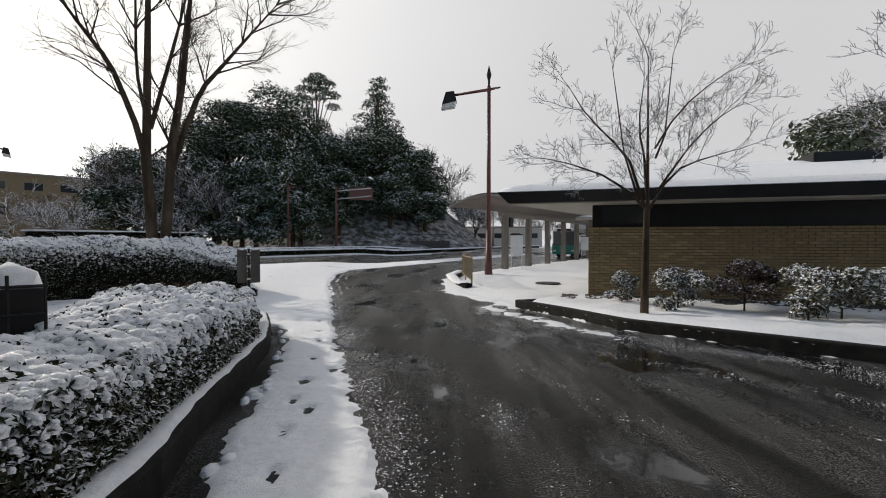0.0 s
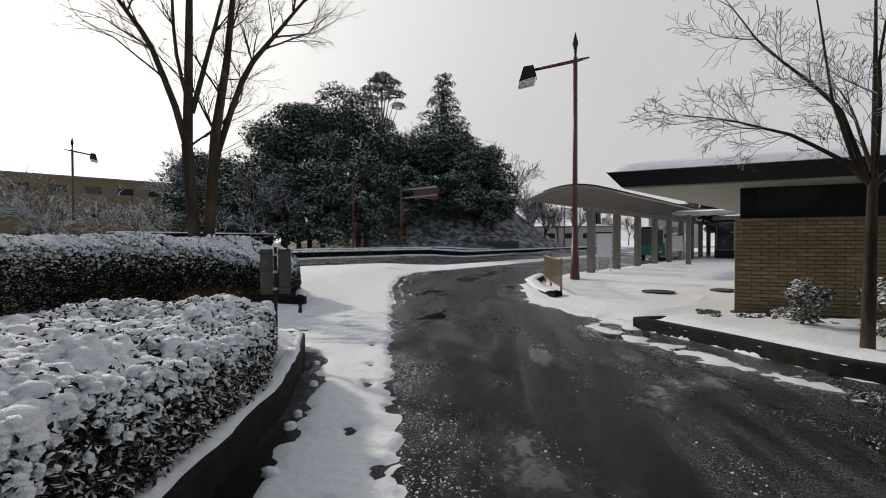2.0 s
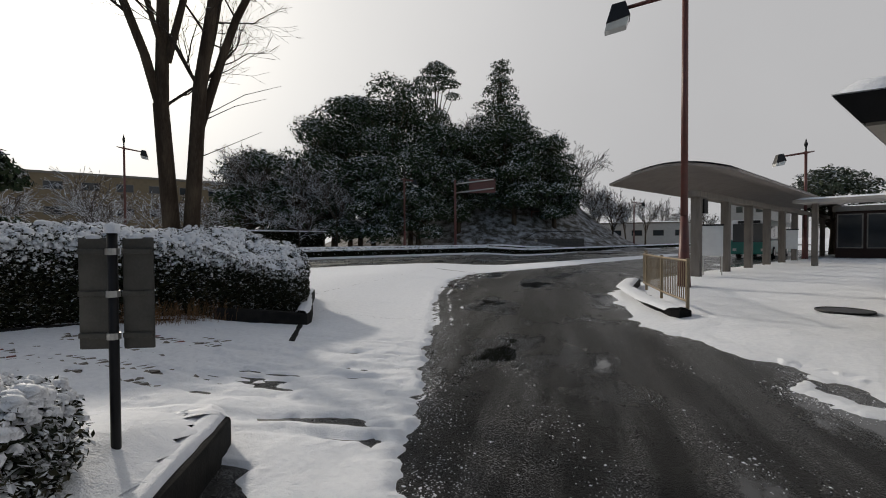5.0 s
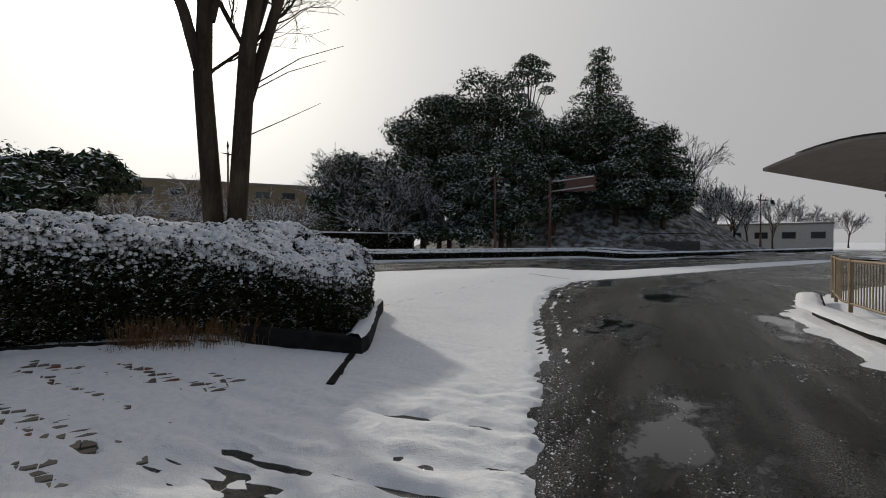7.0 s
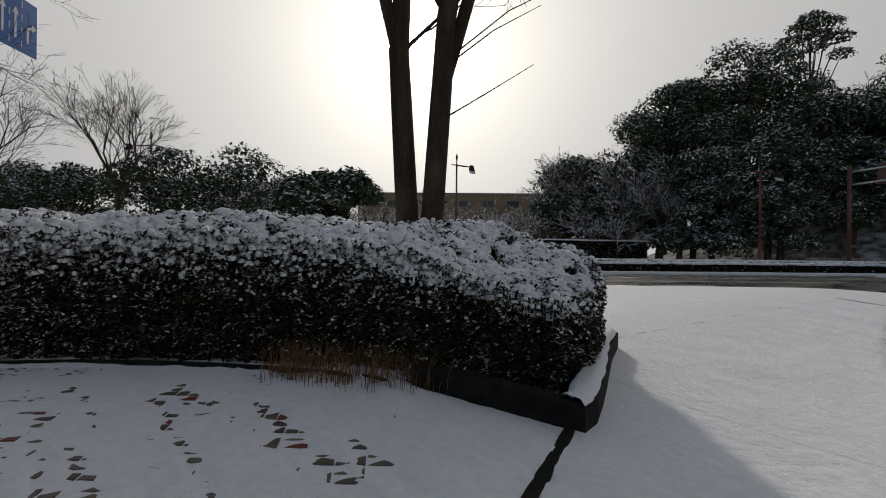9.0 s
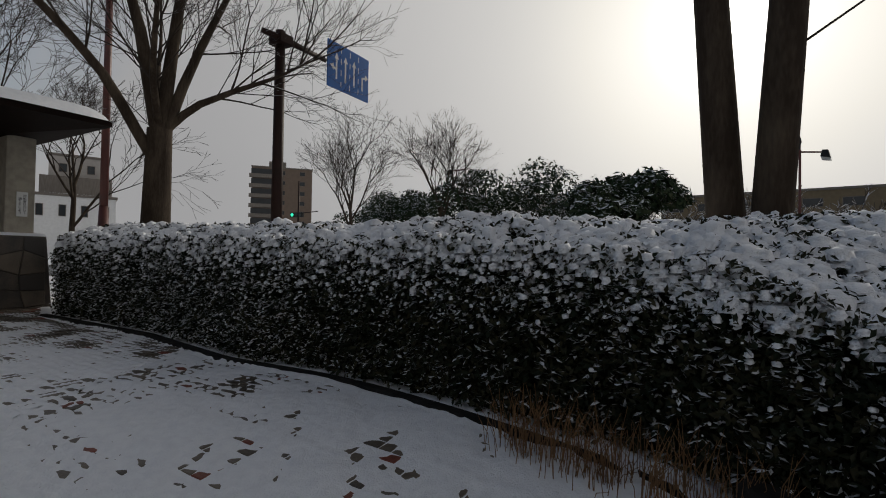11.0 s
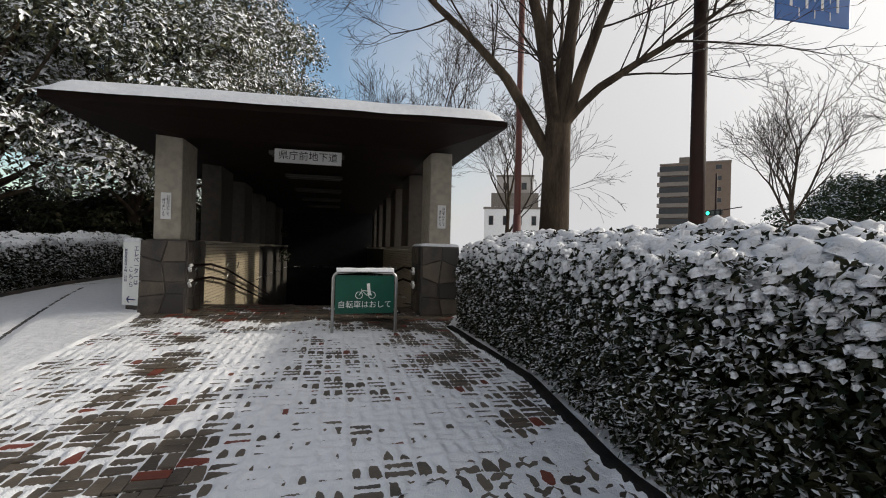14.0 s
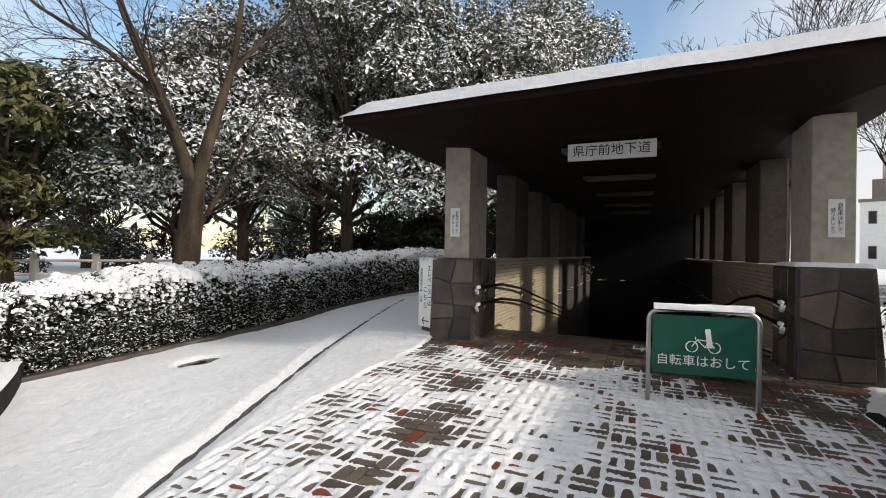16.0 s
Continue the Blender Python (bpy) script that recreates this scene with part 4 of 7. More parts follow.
def leafy(name, label, x, y, z, blobs, seed, n=5000, size=0.25, mat=None, trunk_r=0.25, cat="tree", trunk=True, limbs=None):
    """An evergreen: trunk with limbs to each mass of foliage, and leaf clumps in uneven masses."""
    r = np.random.default_rng(seed)
    root = thing(name, pose(x, y, z), label, cat)
    B = np.asarray(blobs, float)
    if trunk:
        lines = []
        topz = B[:, 2].max()
        tp = np.array([(0, 0, -0.3), (0.05 * topz * 0.2, 0, topz * 0.3), (0, 0.03 * topz, topz * 0.6), (0, 0, topz * 0.9)])
        lines.append((tp, trunk_r * np.array([1.25, 0.9, 0.6, 0.25]), 8))
        for b in B:
            s = np.array([0, 0, max(0.2 * topz, b[2] * 0.55)])
            e = b[:3]
            mid = (s + e) / 2 + r.normal(0, 0.1, 3) * b[3]
            lines.append((np.array([s, mid, e]), trunk_r * np.array([0.45, 0.3, 0.12]), 5))
        part("trunk", tube_arrays(lines), M_BARK, root, flat=False)
    w = B[:, 3] ** 2
    i = r.choice(len(B), n, p=w / w.sum())
    d = r.normal(0, 1, (n, 3))
    d /= np.linalg.norm(d, axis=1)[:, None]
    d[:, 2] = np.where(d[:, 2] < -0.45, -d[:, 2], d[:, 2])
    lump = 0.72 + 0.5 * value_noise(np.arctan2(d[:, 1], d[:, 0]) * 2 + i * 7.1, d[:, 2] * 3, 0.5, seed)
    rad = B[i, 3] * lump * r.uniform(0.55, 1.06, n) ** 0.5
    flat_z = B[i, 4] if B.shape[1] > 4 else 0.8
    p = B[i, :3] + d * rad[:, None] * np.stack([np.ones(n), np.ones(n), np.ones(n) * flat_z], -1)
    az = np.arctan2(d[:, 1], d[:, 0])
    tilt = np.arccos(np.clip(d[:, 2], -1, 1)) * 0.8 + r.normal(0, 0.55, n)
    v, f = scatter(LEAF, p, size * r.uniform(0.6, 1.5, n), r.uniform(0, 6.28, n), tilt, az + r.normal(0, 0.5, n))
    part("crown", (v, f), mat or M_LEAF, root, "dense evergreen leaves dusted with snow")
    return root


def limbed_tree(name, label, x, y, z, guides, spec, seed, twig, twig_r, per=7, first=0.25, mat=None):
    """A bare tree on a plan of main limbs: each guide is (points, radius at foot, radius at tip, whether it bears twigs)."""
    r = np.random.default_rng(seed)
    root = thing(name, pose(x, y, z), label, "tree")
    lines, stems = [], []
    for pts, r0, r1, bears in guides:
        P = resample(np.array(pts, float), 0.28)
        k = len(P)
        w = np.convolve(r.normal(0, 1, k + 4), np.ones(5) / 5, "valid")
        for c in range(2):
            sm = P[:, c].copy()
            P[1:-1, c] = 0.25 * sm[:-2] + 0.5 * sm[1:-1] + 0.25 * sm[2:]
        P[1:-1, 0] += 0.02 * w[1:-1]
        P[1:-1, 1] -= 0.02 * w[1:-1]
        rad = np.linspace(r0, r1, k) * (1 + 0.05 * w)
        lines.append((P, rad, 10 if r0 > 0.05 else 6))
        if not bears:
            continue
        d = np.gradient(P, axis=0)
        d /= np.linalg.norm(d, axis=1)[:, None] + 1e-9
        for q in range(max(3, int(per * k / 10))):
            i = k - 1 if q < 2 else int(r.uniform(first, 1.0) * (k - 1))
            side = r.normal(0, 1, 3)
            side -= d[i] * (side @ d[i])
            side /= np.linalg.norm(side)
            ang = r.uniform(0.15, 0.45) if q < 2 else r.uniform(0.5, 1.0)
            stems.append((tuple(P[i]), tuple(d[i] * math.cos(ang) + side * math.sin(ang)), r.uniform(0.65, 1.15)))
    part("trunk", tube_arrays(lines), M_BARK, root, "bark with snow caught in the forks", flat=False)
    levels = grow(r, stems, twig, twig_r, spec)
    part("branchwork", limbs(levels, [5, 4, 3, 3, 3][:len(levels)]), mat or M_TWIG, root, "fine bare twigs edged with snow", flat=False)
    return root


ZELKOVA = dict(depth=6, kids=[5, 4, 4, 3, 3, 3], spread=[0.30, 0.40, 0.5, 0.55, 0.6, 0.6], shrink=0.68, wander=0.07, up=0.05, trunk_depth=2, min_r=0.005)
# the twin-stemmed tree in the long hedge
TWIGS = dict(depth=3, kids=[4, 4, 3], spread=[0.5, 0.55, 0.6], shrink=0.62, wander=0.08, up=0.05, min_r=0.004, low=0.25)
limbed_tree("zelkova_tree", "tall bare tree with twin grey-brown stems rising from the hedge", -9.25, 15.05, -0.35, [
    ([(-0.05, -0.05, 0), (-0.09, -0.10, 1.8), (-0.15, -0.18, 3.0), (-0.18, -0.22, 3.9), (-0.23, -0.26, 4.5)], 0.185, 0.15, False),
    ([(-0.23, -0.26, 4.4), (-0.42, -0.5, 5.6), (-1.0, -0.75, 7.3), (-1.9, -1.2, 8.7), (-2.6, -1.7, 10.6)], 0.10, 0.02, True),
    ([(-0.22, -0.25, 4.4), (-0.13, -0.18, 5.5), (-0.1, -0.08, 7.5), (-0.19, -0.11, 9.5), (-0.3, 0.2, 12.0)], 0.14, 0.025, True),
    ([(-0.13, -0.17, 5.4), (0.2, 0.0, 6.9), (0.8, 0.4, 9.9), (1.1, 0.3, 12.0)], 0.08, 0.02, True),
    ([(0.04, 0.04, 0), (0.06, 0.05, 1.8), (0.12, 0.11, 3.0), (0.22, 0.2, 4.0), (0.34, 0.24, 5.2), (0.52, 0.32, 6.2), (0.7, 0.45, 8.0), (0.87, 0.54, 9.9), (0.8, 0.9, 12.0)], 0.175, 0.025, True),
    ([(0.19, 0.18, 3.7), (0.36, 0.42, 4.7), (0.6, 0.6, 5.7), (0.99, 0.75, 6.9), (1.74, 1.07, 8.0), (2.53, 1.55, 9.3), (3.2, 1.96, 10.4)], 0.10, 0.02, True),
    ([(0.3, 0.22, 4.8), (0.15, 0.9, 6.4), (-0.2, 1.6, 8.0), (-0.4, 2.4, 10.0)], 0.07, 0.02, True),
    ([(-0.2, -0.2, 5.6), (-0.1, -0.9, 6.9), (0.4, -1.6, 8.6), (0.7, -2.2, 10.4)], 0.06, 0.02, True)], TWIGS, 5, 1.3, 0.03, 15)
# slender shoots low on the twin stems
shoots = thing("zelkova_shoots", Matrix(), "thin bare shoots springing from the twin stems", "shoots")
for g_ in ([
    ([(0.20, 0.18, 3.4), (0.75, 0.6, 3.75), (1.3, 1.0, 4.1)], 0.012, 0.004, False),
    ([(0.28, 0.24, 4.2), (0.9, 0.6, 4.6), (1.5, 0.9, 4.8)], 0.012, 0.004, False),
    ([(0.30, 0.25, 4.3), (1.0, 0.8, 4.9), (1.6, 1.3, 5.2)], 0.012, 0.004, True)]):
    part("shoot", tube(np.array(g_[0]) + np.array([-9.25, 15.05, -0.35]), [0.012, 0.008, 0.004], 6), M_TWIG, shoots, flat=False)
limbed_tree("zelkova_tree", "bare spreading tree with a thick dark trunk behind the hedge", -14.8, 6.15, 0.34, [
    ([(0, 0, -0.2), (-0.01, 0.02, 1.5), (-0.02, 0.02, 2.5), (-0.03, 0.05, 3.45)], 0.30, 0.23, False),
    ([(0.03, -0.06, 2.85), (0.3, -0.48, 3.75), (0.43, -0.72, 4.3), (0.85, -1.4, 5.25), (1.3, -2.1, 6.1), (2.0, -3.0, 7.4)], 0.12, 0.03, True),
    ([(-0.02, 0.02, 3.4), (0.08, -0.12, 4.4), (0.18, -0.3, 5.5), (0.5, -0.7, 7.4), (0.6, -0.9, 9.2)], 0.16, 0.03, True),
    ([(-0.04, 0.06, 3.4), (-0.07, 0.12, 4.4), (-0.15, 0.25, 5.4), (-0.5, 0.3, 7.6), (-0.6, 0.6, 9.4)], 0.15, 0.03, True),
    ([(-0.08, 0.14, 3.4), (-0.23, 0.37, 4.4), (-0.4, 0.64, 5.3), (-0.8, 1.2, 7.0), (-1.0, 1.6, 8.8)], 0.12, 0.03, True),
    ([(-0.1, 0.18, 3.5), (-0.37, 0.59, 4.06), (-0.74, 1.18, 4.5), (-1.2, 1.9, 5.0), (-1.7, 2.8, 5.7)], 0.09, 0.02, True),
    ([(0, 0.05, 3.5), (0.7, 0.3, 4.4), (1.5, 0.9, 5.6), (2.1, 1.3, 7.0)], 0.08, 0.02, True),
    ([(-0.05, 0.05, 3.6), (-0.8, -0.5, 4.8), (-1.6, -0.9, 6.2), (-2.0, -1.2, 7.8)], 0.08, 0.02, True)], TWIGS, 12, 1.6, 0.022, 14)
ORNAMENTAL = dict(depth=3, kids=[4, 4, 3], spread=[0.6, 0.65, 0.7], shrink=0.62, wander=0.14, up=0.07, min_r=0.0035, low=0.2)
CROWN = [
    ([(0.05, -0.02, -0.1), (-0.01, 0.0, 0.7), (0.14, -0.06, 1.4), (0.13, -0.06, 2.0), (0.08, -0.03, 2.3)], 0.095, 0.06, False),
    ([(0.08, -0.03, 2.2), (-0.28, 0.12, 2.6), (-0.91, 0.39, 3.0), (-1.7, 0.73, 3.3), (-2.3, 1.0, 3.45)], 0.034, 0.008, True),
    ([(0.05, -0.02, 2.25), (-0.23, 0.1, 3.2), (-0.7, 0.3, 3.75), (-1.25, 0.54, 4.3), (-1.7, 0.75, 5.0)], 0.034, 0.008, True),
    ([(0.09, -0.04, 2.25), (0.27, -0.12, 3.5), (0.26, -0.11, 4.45), (0.1, -0.04, 5.4)], 0.042, 0.008, True),
    ([(0.1, -0.04, 2.2), (0.61, -0.26, 3.0), (1.16, -0.5, 3.2), (1.8, -0.8, 3.35)], 0.03, 0.008, True),
    ([(0.26, -0.11, 3.5), (0.79, -0.34, 4.25), (1.33, -0.57, 4.65), (1.7, -0.76, 4.9)], 0.024, 0.007, True),
    ([(0.1, -0.04, 2.3), (0.3, 0.6, 3.1), (0.6, 1.3, 3.7), (0.7, 1.9, 4.1)], 0.03, 0.008, True),
    ([(0.1, -0.04, 2.3), (-0.2, -0.6, 3.2), (-0.6, -1.1, 3.8), (-0.7, -1.6, 4.3)], 0.03, 0.008, True),
    ([(-0.1, 0.05, 2.5), (-0.55, 0.1, 3.5), (-0.8, 0.0, 4.4), (-0.75, 0.1, 5.2)], 0.028, 0.007, True),
    ([(0.27, -0.12, 3.3), (0.7, 0.2, 4.0), (0.8, 0.3, 4.9), (0.9, 0.3, 5.6)], 0.026, 0.007, True),
    ([(0.3, -0.15, 2.6), (0.95, -0.2, 3.4), (1.6, -0.3, 4.0), (2.1, -0.5, 4.3)], 0.026, 0.007, True)]
CROWN = [([(a_ * (0.82 if c_ > 2.3 else 1), b_ * (0.82 if c_ > 2.3 else 1), c_) for a_, b_, c_ in g_[0]],) + g_[1:] for g_ in CROWN]
limbed_tree("small_tree", "small bare ornamental tree with snow-edged twigs in the planting bed", 4.2, 9.75, gz(4.2, 9.75) + 0.22, CROWN, ORNAMENTAL, 8, 0.55, 0.008, 14, 0.2, M_FROST)
limbed_tree("small_tree", "small bare ornamental tree with snow-edged twigs in the planting bed", 9.2, 8.0, gz(9, 8) + 0.22, [([(-a_, b_ * 1.1, c_) for a_, b_, c_ in g_[0]],) + g_[1:] for g_ in CROWN], ORNAMENTAL, 9, 0.55, 0.008, 14, 0.2, M_FROST)

# ---- brick building with the deep eaves ----
W = Vector((0.95, -0.31, 0)).normalized()
bz = gz(4.1, 13.2) + 0.2
rz_w = math.degrees(math.atan2(W.y, W.x))
house = thing("brick_building", pose(4.1, 13.2, bz, 0, 0, rz_w), "low tan brick building with a black fascia and snow-laden flat roof", "building")
wallz = 2.0
SKEW = Matrix(((1, 0.30, 0, 0), (0, 1, 0, 0), (0, 0, 1, 0), (0, 0, 0, 1)))


def skewed(bm):
    for v in bm.verts:
        v.co = SKEW @ v.co
    return bm


part("wall", skewed(box(0.05, 0.05, -0.3, 18, 9, wallz)), M_MORTAR, house, "dark mortar behind the bricks")
part("clerestory", skewed(box(0.12, 0.12, wallz + 0.003, 18, 9, wallz + 0.72)), M_BLACK, house, "black clerestory band")
part("window_pane", box(0.45, 0.10, wallz + 0.12, 1.5, 0.118, wallz + 0.6), M_DARKGLASS, house)
part("soffit", skewed(box(-1.75, -0.95, wallz + 0.63, 19, 10, wallz + 0.70)), M_SOFFIT, house, "pale boarded soffit")
bm = bmesh.new()
q0 = [(-1.78, -0.98, wallz + 0.66), (19, -0.98, wallz + 0.66), (19, 10, wallz + 0.66), (-1.78, 10, wallz + 0.66)]
q1 = [(-2.0, -1.2, wallz + 0.96), (19.2, -1.2, wallz + 0.96), (19.2, 10.2, wallz + 0.96), (-2.0, 10.2, wallz + 0.96)]
a, b = [bm.verts.new(c) for c in q0], [bm.verts.new(c) for c in q1]
for i in range(4):
    bm.faces.new((a[i], a[(i + 1) % 4], b[(i + 1) % 4], b[i]))
bm.faces.new(b)
part("fascia", skewed(bm), M_BLACK, house, "black sloping fascia")


def roof_snow(x0, y0, x1, y1, z, thick, step=0.3, seed=3, rise=0.0, run=3.0):
    xs_, ys_ = np.arange(x0, x1 + 1e-6, (x1 - x0) / max(2, round((x1 - x0) / step))), np.arange(y0, y1 + 1e-6, (y1 - y0) / max(2, round((y1 - y0) / step)))
    def f(x, y):
        e = np.minimum(np.minimum(x - x0, x1 - x), np.minimum(y - y0, y1 - y))
        return z + thick * np.sqrt(np.clip(e / (thick * 1.4), 0, 1)) + 0.03 * (value_noise(x, y, 0.7, seed) - 0.5) * (e > 0.01) + rise * np.clip(e, 0, run)
    return sheet(xs_, ys_, f)


V, F = roof_snow(-2.0, -1.2, 19.2, 10.2, wallz + 0.95, 0.13, 0.2, rise=0.22, run=5.0)
V[:, 0] += 0.30 * V[:, 1]
part("roof_snow", (V, F), M_SNOW, house, "thick snow on the roof", flat=False)
part("roof_hatch", box(6.5, 3, wallz + 1.2, 8.2, 4.2, wallz + 2.3, 0.03), M_BLACK, house)

# ---- bus shelter ----
SH = Vector((0.53, 0.85, 0)).normalized()
shelter = thing("bus_shelter", pose(3.55, 26.4, gz(3.5, 26.4) + 0.13, 0, 0, math.degrees(math.atan2(SH.y, SH.x))), "long bus shelter with a vaulted cantilever roof on timber-clad posts", "shelter")
for k in range(9):
    bm = box(-0.16 + 3.6 * k, -0.16, 0, -0.03 + 3.6 * k, 0.16, 3.05, 0.012)
    add_box(bm, 0.03 + 3.6 * k, -0.16, 0, 0.16 + 3.6 * k, 0.16, 3.05, 0.012)
    add_box(bm, -0.03 + 3.6 * k, -0.1, 0, 0.03 + 3.6 * k, 0.1, 3.05)
    part("post", bm, M_GREYPOST, shelter)
part("beam", box(-0.5, -0.22, 3.05, 31, 0.22, 3.28, 0.02), M_GREYPOST, shelter)
prof = [(u, 3.55 + 0.62 * math.sin(math.pi * ((2.9 - u) / 4.6 * 0.86 + 0.05))) for u in np.linspace(2.9, -1.7, 18)]
xs_ = np.linspace(-1.2, 32, 24)
V = np.array([(x, u, zz + dz) for dz in (0.0, 0.09) for x in xs_ for u, zz in prof])
nn, mm = len(prof), len(xs_)
F = []
for s in (0, 1):
    for i in range(mm - 1):
        for j in range(nn - 1):
            o = s * nn * mm
            F.append((o + i * nn + j, o + i * nn + j + 1, o + (i + 1) * nn + j + 1, o + (i + 1) * nn + j))
for i in range(mm - 1):
    for j in (0, nn - 1):
        F.append((i * nn + j, (i + 1) * nn + j, nn * mm + (i + 1) * nn + j, nn * mm + i * nn + j))
for j in range(nn - 1):
    for i in (0, mm - 1):
        F.append((i * nn + j, i * nn + j + 1, nn * mm + i * nn + j + 1, nn * mm + i * nn + j))
part("roof", (V, np.array(F)), M_CANOPY, shelter, "curved sheet roof", flat=True)
V2 = np.array([(x, u, zz + 0.10 + 0.06) for x in np.linspace(-1.15, 31.9, 40) for u, zz in prof[3:-1]])
n2 = len(prof[3:-1])
part("roof_snow", (V2, np.array([(i * n2 + j, i * n2 + j + 1, (i + 1) * n2 + j + 1, (i + 1) * n2 + j) for i in range(39) for j in range(n2 - 1)])), M_SNOW, shelter, "thin snow on the roof", flat=False)


# ---- street lamps ----
def street_lamp(x, y, z, height, arm=2.0, rz=180.0, label="tall brown-red street lamp with a spear finial and one hooded head"):
    lamp = thing("street_lamp", pose(x, y, z, 0, 0, rz), label, "street lamp", "street lamps")
    part("base", tube([(0, 0, -0.05), (0, 0, 0.6), (0, 0, 2.2)], [0.20, 0.17, 0.11], 12), M_REDPOLE, lamp, flat=False)
    part("pole", tube([(0, 0, 2.2), (0, 0, height * 0.9)], [0.105, 0.085], 12), M_REDPOLE, lamp, flat=False)
    part("finial", tube([(0, 0, height * 0.9), (0, 0, height * 0.93), (0, 0, height * 0.955), (0, 0, height)], [0.05, 0.06, 0.12, 0.01], 8), M_BLACK, lamp)
    za = height * 0.885
    part("arm", tube([(-0.55, 0, za + 0.10), (0, 0, za), (arm * 0.75, 0, za - 0.22)], [0.035, 0.075, 0.06], 8), M_REDPOLE, lamp, flat=False)
    bm = bmesh.new()
    lo_ = [bm.verts.new(c) for c in ((arm * 0.70, -0.26, za - 0.55), (arm * 1.02, -0.26, za - 0.72), (arm * 1.02, 0.26, za - 0.72), (arm * 0.70, 0.26, za - 0.55))]
    hi_ = [bm.verts.new(c) for c in ((arm * 0.76, -0.14, za - 0.05), (arm * 0.94, -0.14, za - 0.10), (arm * 0.94, 0.14, za - 0.10), (arm * 0.76, 0.14, za - 0.05))]
    for i in range(4):
        bm.faces.new((lo_[i], lo_[(i + 1) % 4], hi_[(i + 1) % 4], hi_[i]))
    bm.faces.new(hi_)
    bm.faces.new(lo_[::-1])
    head = part("head", bm, M_BLACK, lamp)
    bm = bmesh.new()
    t_ = [bm.verts.new((c.x, c.y * 0.96, c.z - 0.004)) for c in [Vector((arm * 0.71, -0.25, za - 0.56)), Vector((arm * 1.01, -0.25, za - 0.72)), Vector((arm * 1.01, 0.25, za - 0.72)), Vector((arm * 0.71, 0.25, za - 0.56))]]
    u_ = [bm.verts.new((c.x + arm * 0.04, c.y * 0.75, c.z - 0.26)) for c in [Vector((arm * 0.71, -0.25, za - 0.56)), Vector((arm * 1.0, -0.25, za - 0.66)), Vector((arm * 1.0, 0.25, za - 0.66)), Vector((arm * 0.71, 0.25, za - 0.56))]]
    for i in range(4):
        bm.faces.new((t_[i], t_[(i + 1) % 4], u_[(i + 1) % 4], u_[i]))
    bm.faces.new(u_)
    part("lens", bm, M_LAMPGLASS, head, "frosted lens")
    return lamp


street_lamp(2.2, 22.3, -0.25, 10.1, 2.2, 175)

# ---- underpass entrance ----
UP = pose(-8.78, 2.75, 0.20, 0, 0, 149.6)
under = thing("underpass_entrance", UP, "open underpass entrance with concrete columns and a broad dark snow-capped roof", "entrance")
for a0, a1 in ((0.0, 0.62), (4.35, 5.05)):
    bm = box(a0, 0.0, -0.3, a1, 0.95, 1.22, 0.02)
    for v in bm.verts:
        if v.co.z < 0.9:
            v.co.y -= 0.10 * (v.co.y < 0.5)
            v.co.x += (-0.08 if a0 < 1 else 0.08) * ((v.co.x < 0.3) if a0 < 1 else (v.co.x > 4.7))
    part("plinth", bm, M_PLINTH, under, "dark slate plinth")
part("plinth_snow", roof_snow(4.33, 0.0, 5.07, 0.95, 1.222, 0.05, 0.05), M_SNOW, under, flat=False)
# columns behind the front pair take the darker, shaded colour
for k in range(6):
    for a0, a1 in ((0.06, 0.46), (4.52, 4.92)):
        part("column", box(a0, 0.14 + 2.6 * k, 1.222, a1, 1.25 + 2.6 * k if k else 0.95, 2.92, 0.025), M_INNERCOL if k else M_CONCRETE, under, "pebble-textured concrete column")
M_RAMP = material("brown_ramp_paving", (0.05, 0.035, 0.022), (0.085, 0.06, 0.04), 5, 0.35, 0.3, rough2=0.6)
bm = bmesh.new()
vs = [bm.verts.new(c) for c in ((0.5, 0.85, 0.03), (4.45, 0.85, 0.03), (4.45, 2.2, -0.12), (0.5, 2.2, -0.12), (4.45, 16, -2.6), (0.5, 16, -2.6))]
bm.faces.new((vs[0], vs[1], vs[2], vs[3]))
bm.faces.new((vs[3], vs[2], vs[4], vs[5]))
part("ramp", bm, M_RAMP, under, "wet brown paved ramp going down")
for a0, a1 in ((0.22, 0.52), (4.43, 4.75)):
    part("side_wall", box(a0, 0.955, -3.2, a1, 16, 1.16), M_MORTAR, under, "wall behind the cream tiles")
    part("coping", box(a0 - 0.04, 0.955, 1.163, a1 + 0.04, 16, 1.225, 0.01), M_CONCRETE, under)
# added black sheet: the passage's unlit depth is put into its colour
part("end_wall", box(0.22, 16.01, -3.2, 4.75, 16.2, 2.9), M_BLACK, under, "black sheet standing in for the darkness down the ramp")
bm = bmesh.new()
lo_ = [(-0.8, -1.25, 2.96), (5.45, -1.25, 2.96), (5.45, 16.5, 2.96), (-0.8, 16.5, 2.96)]
inn = [(0.5, -0.1, 2.85), (4.5, -0.1, 2.89), (4.5, 16.0, 2.89), (0.5, 16.0, 2.85)]
hi_ = [(-0.8, -1.25, 3.06), (5.45, -1.25, 3.06), (5.45, 16.5, 3.06), (-0.8, 16.5, 3.06)]
lo_, hi_ = [[(a_, d_, z_ + 0.021 * (a_ + 0.8)) for a_, d_, z_ in q_] for q_ in (lo_, hi_)]
A, B_, C_ = [[bm.verts.new(c) for c in s] for s in (lo_, inn, hi_)]
for i in range(4):
    bm.faces.new((A[i], A[(i + 1) % 4], B_[(i + 1) % 4], B_[i]))
    bm.faces.new((A[i], A[(i + 1) % 4], C_[(i + 1) % 4], C_[i]))
bm.faces.new(B_)
bm.faces.new(C_)
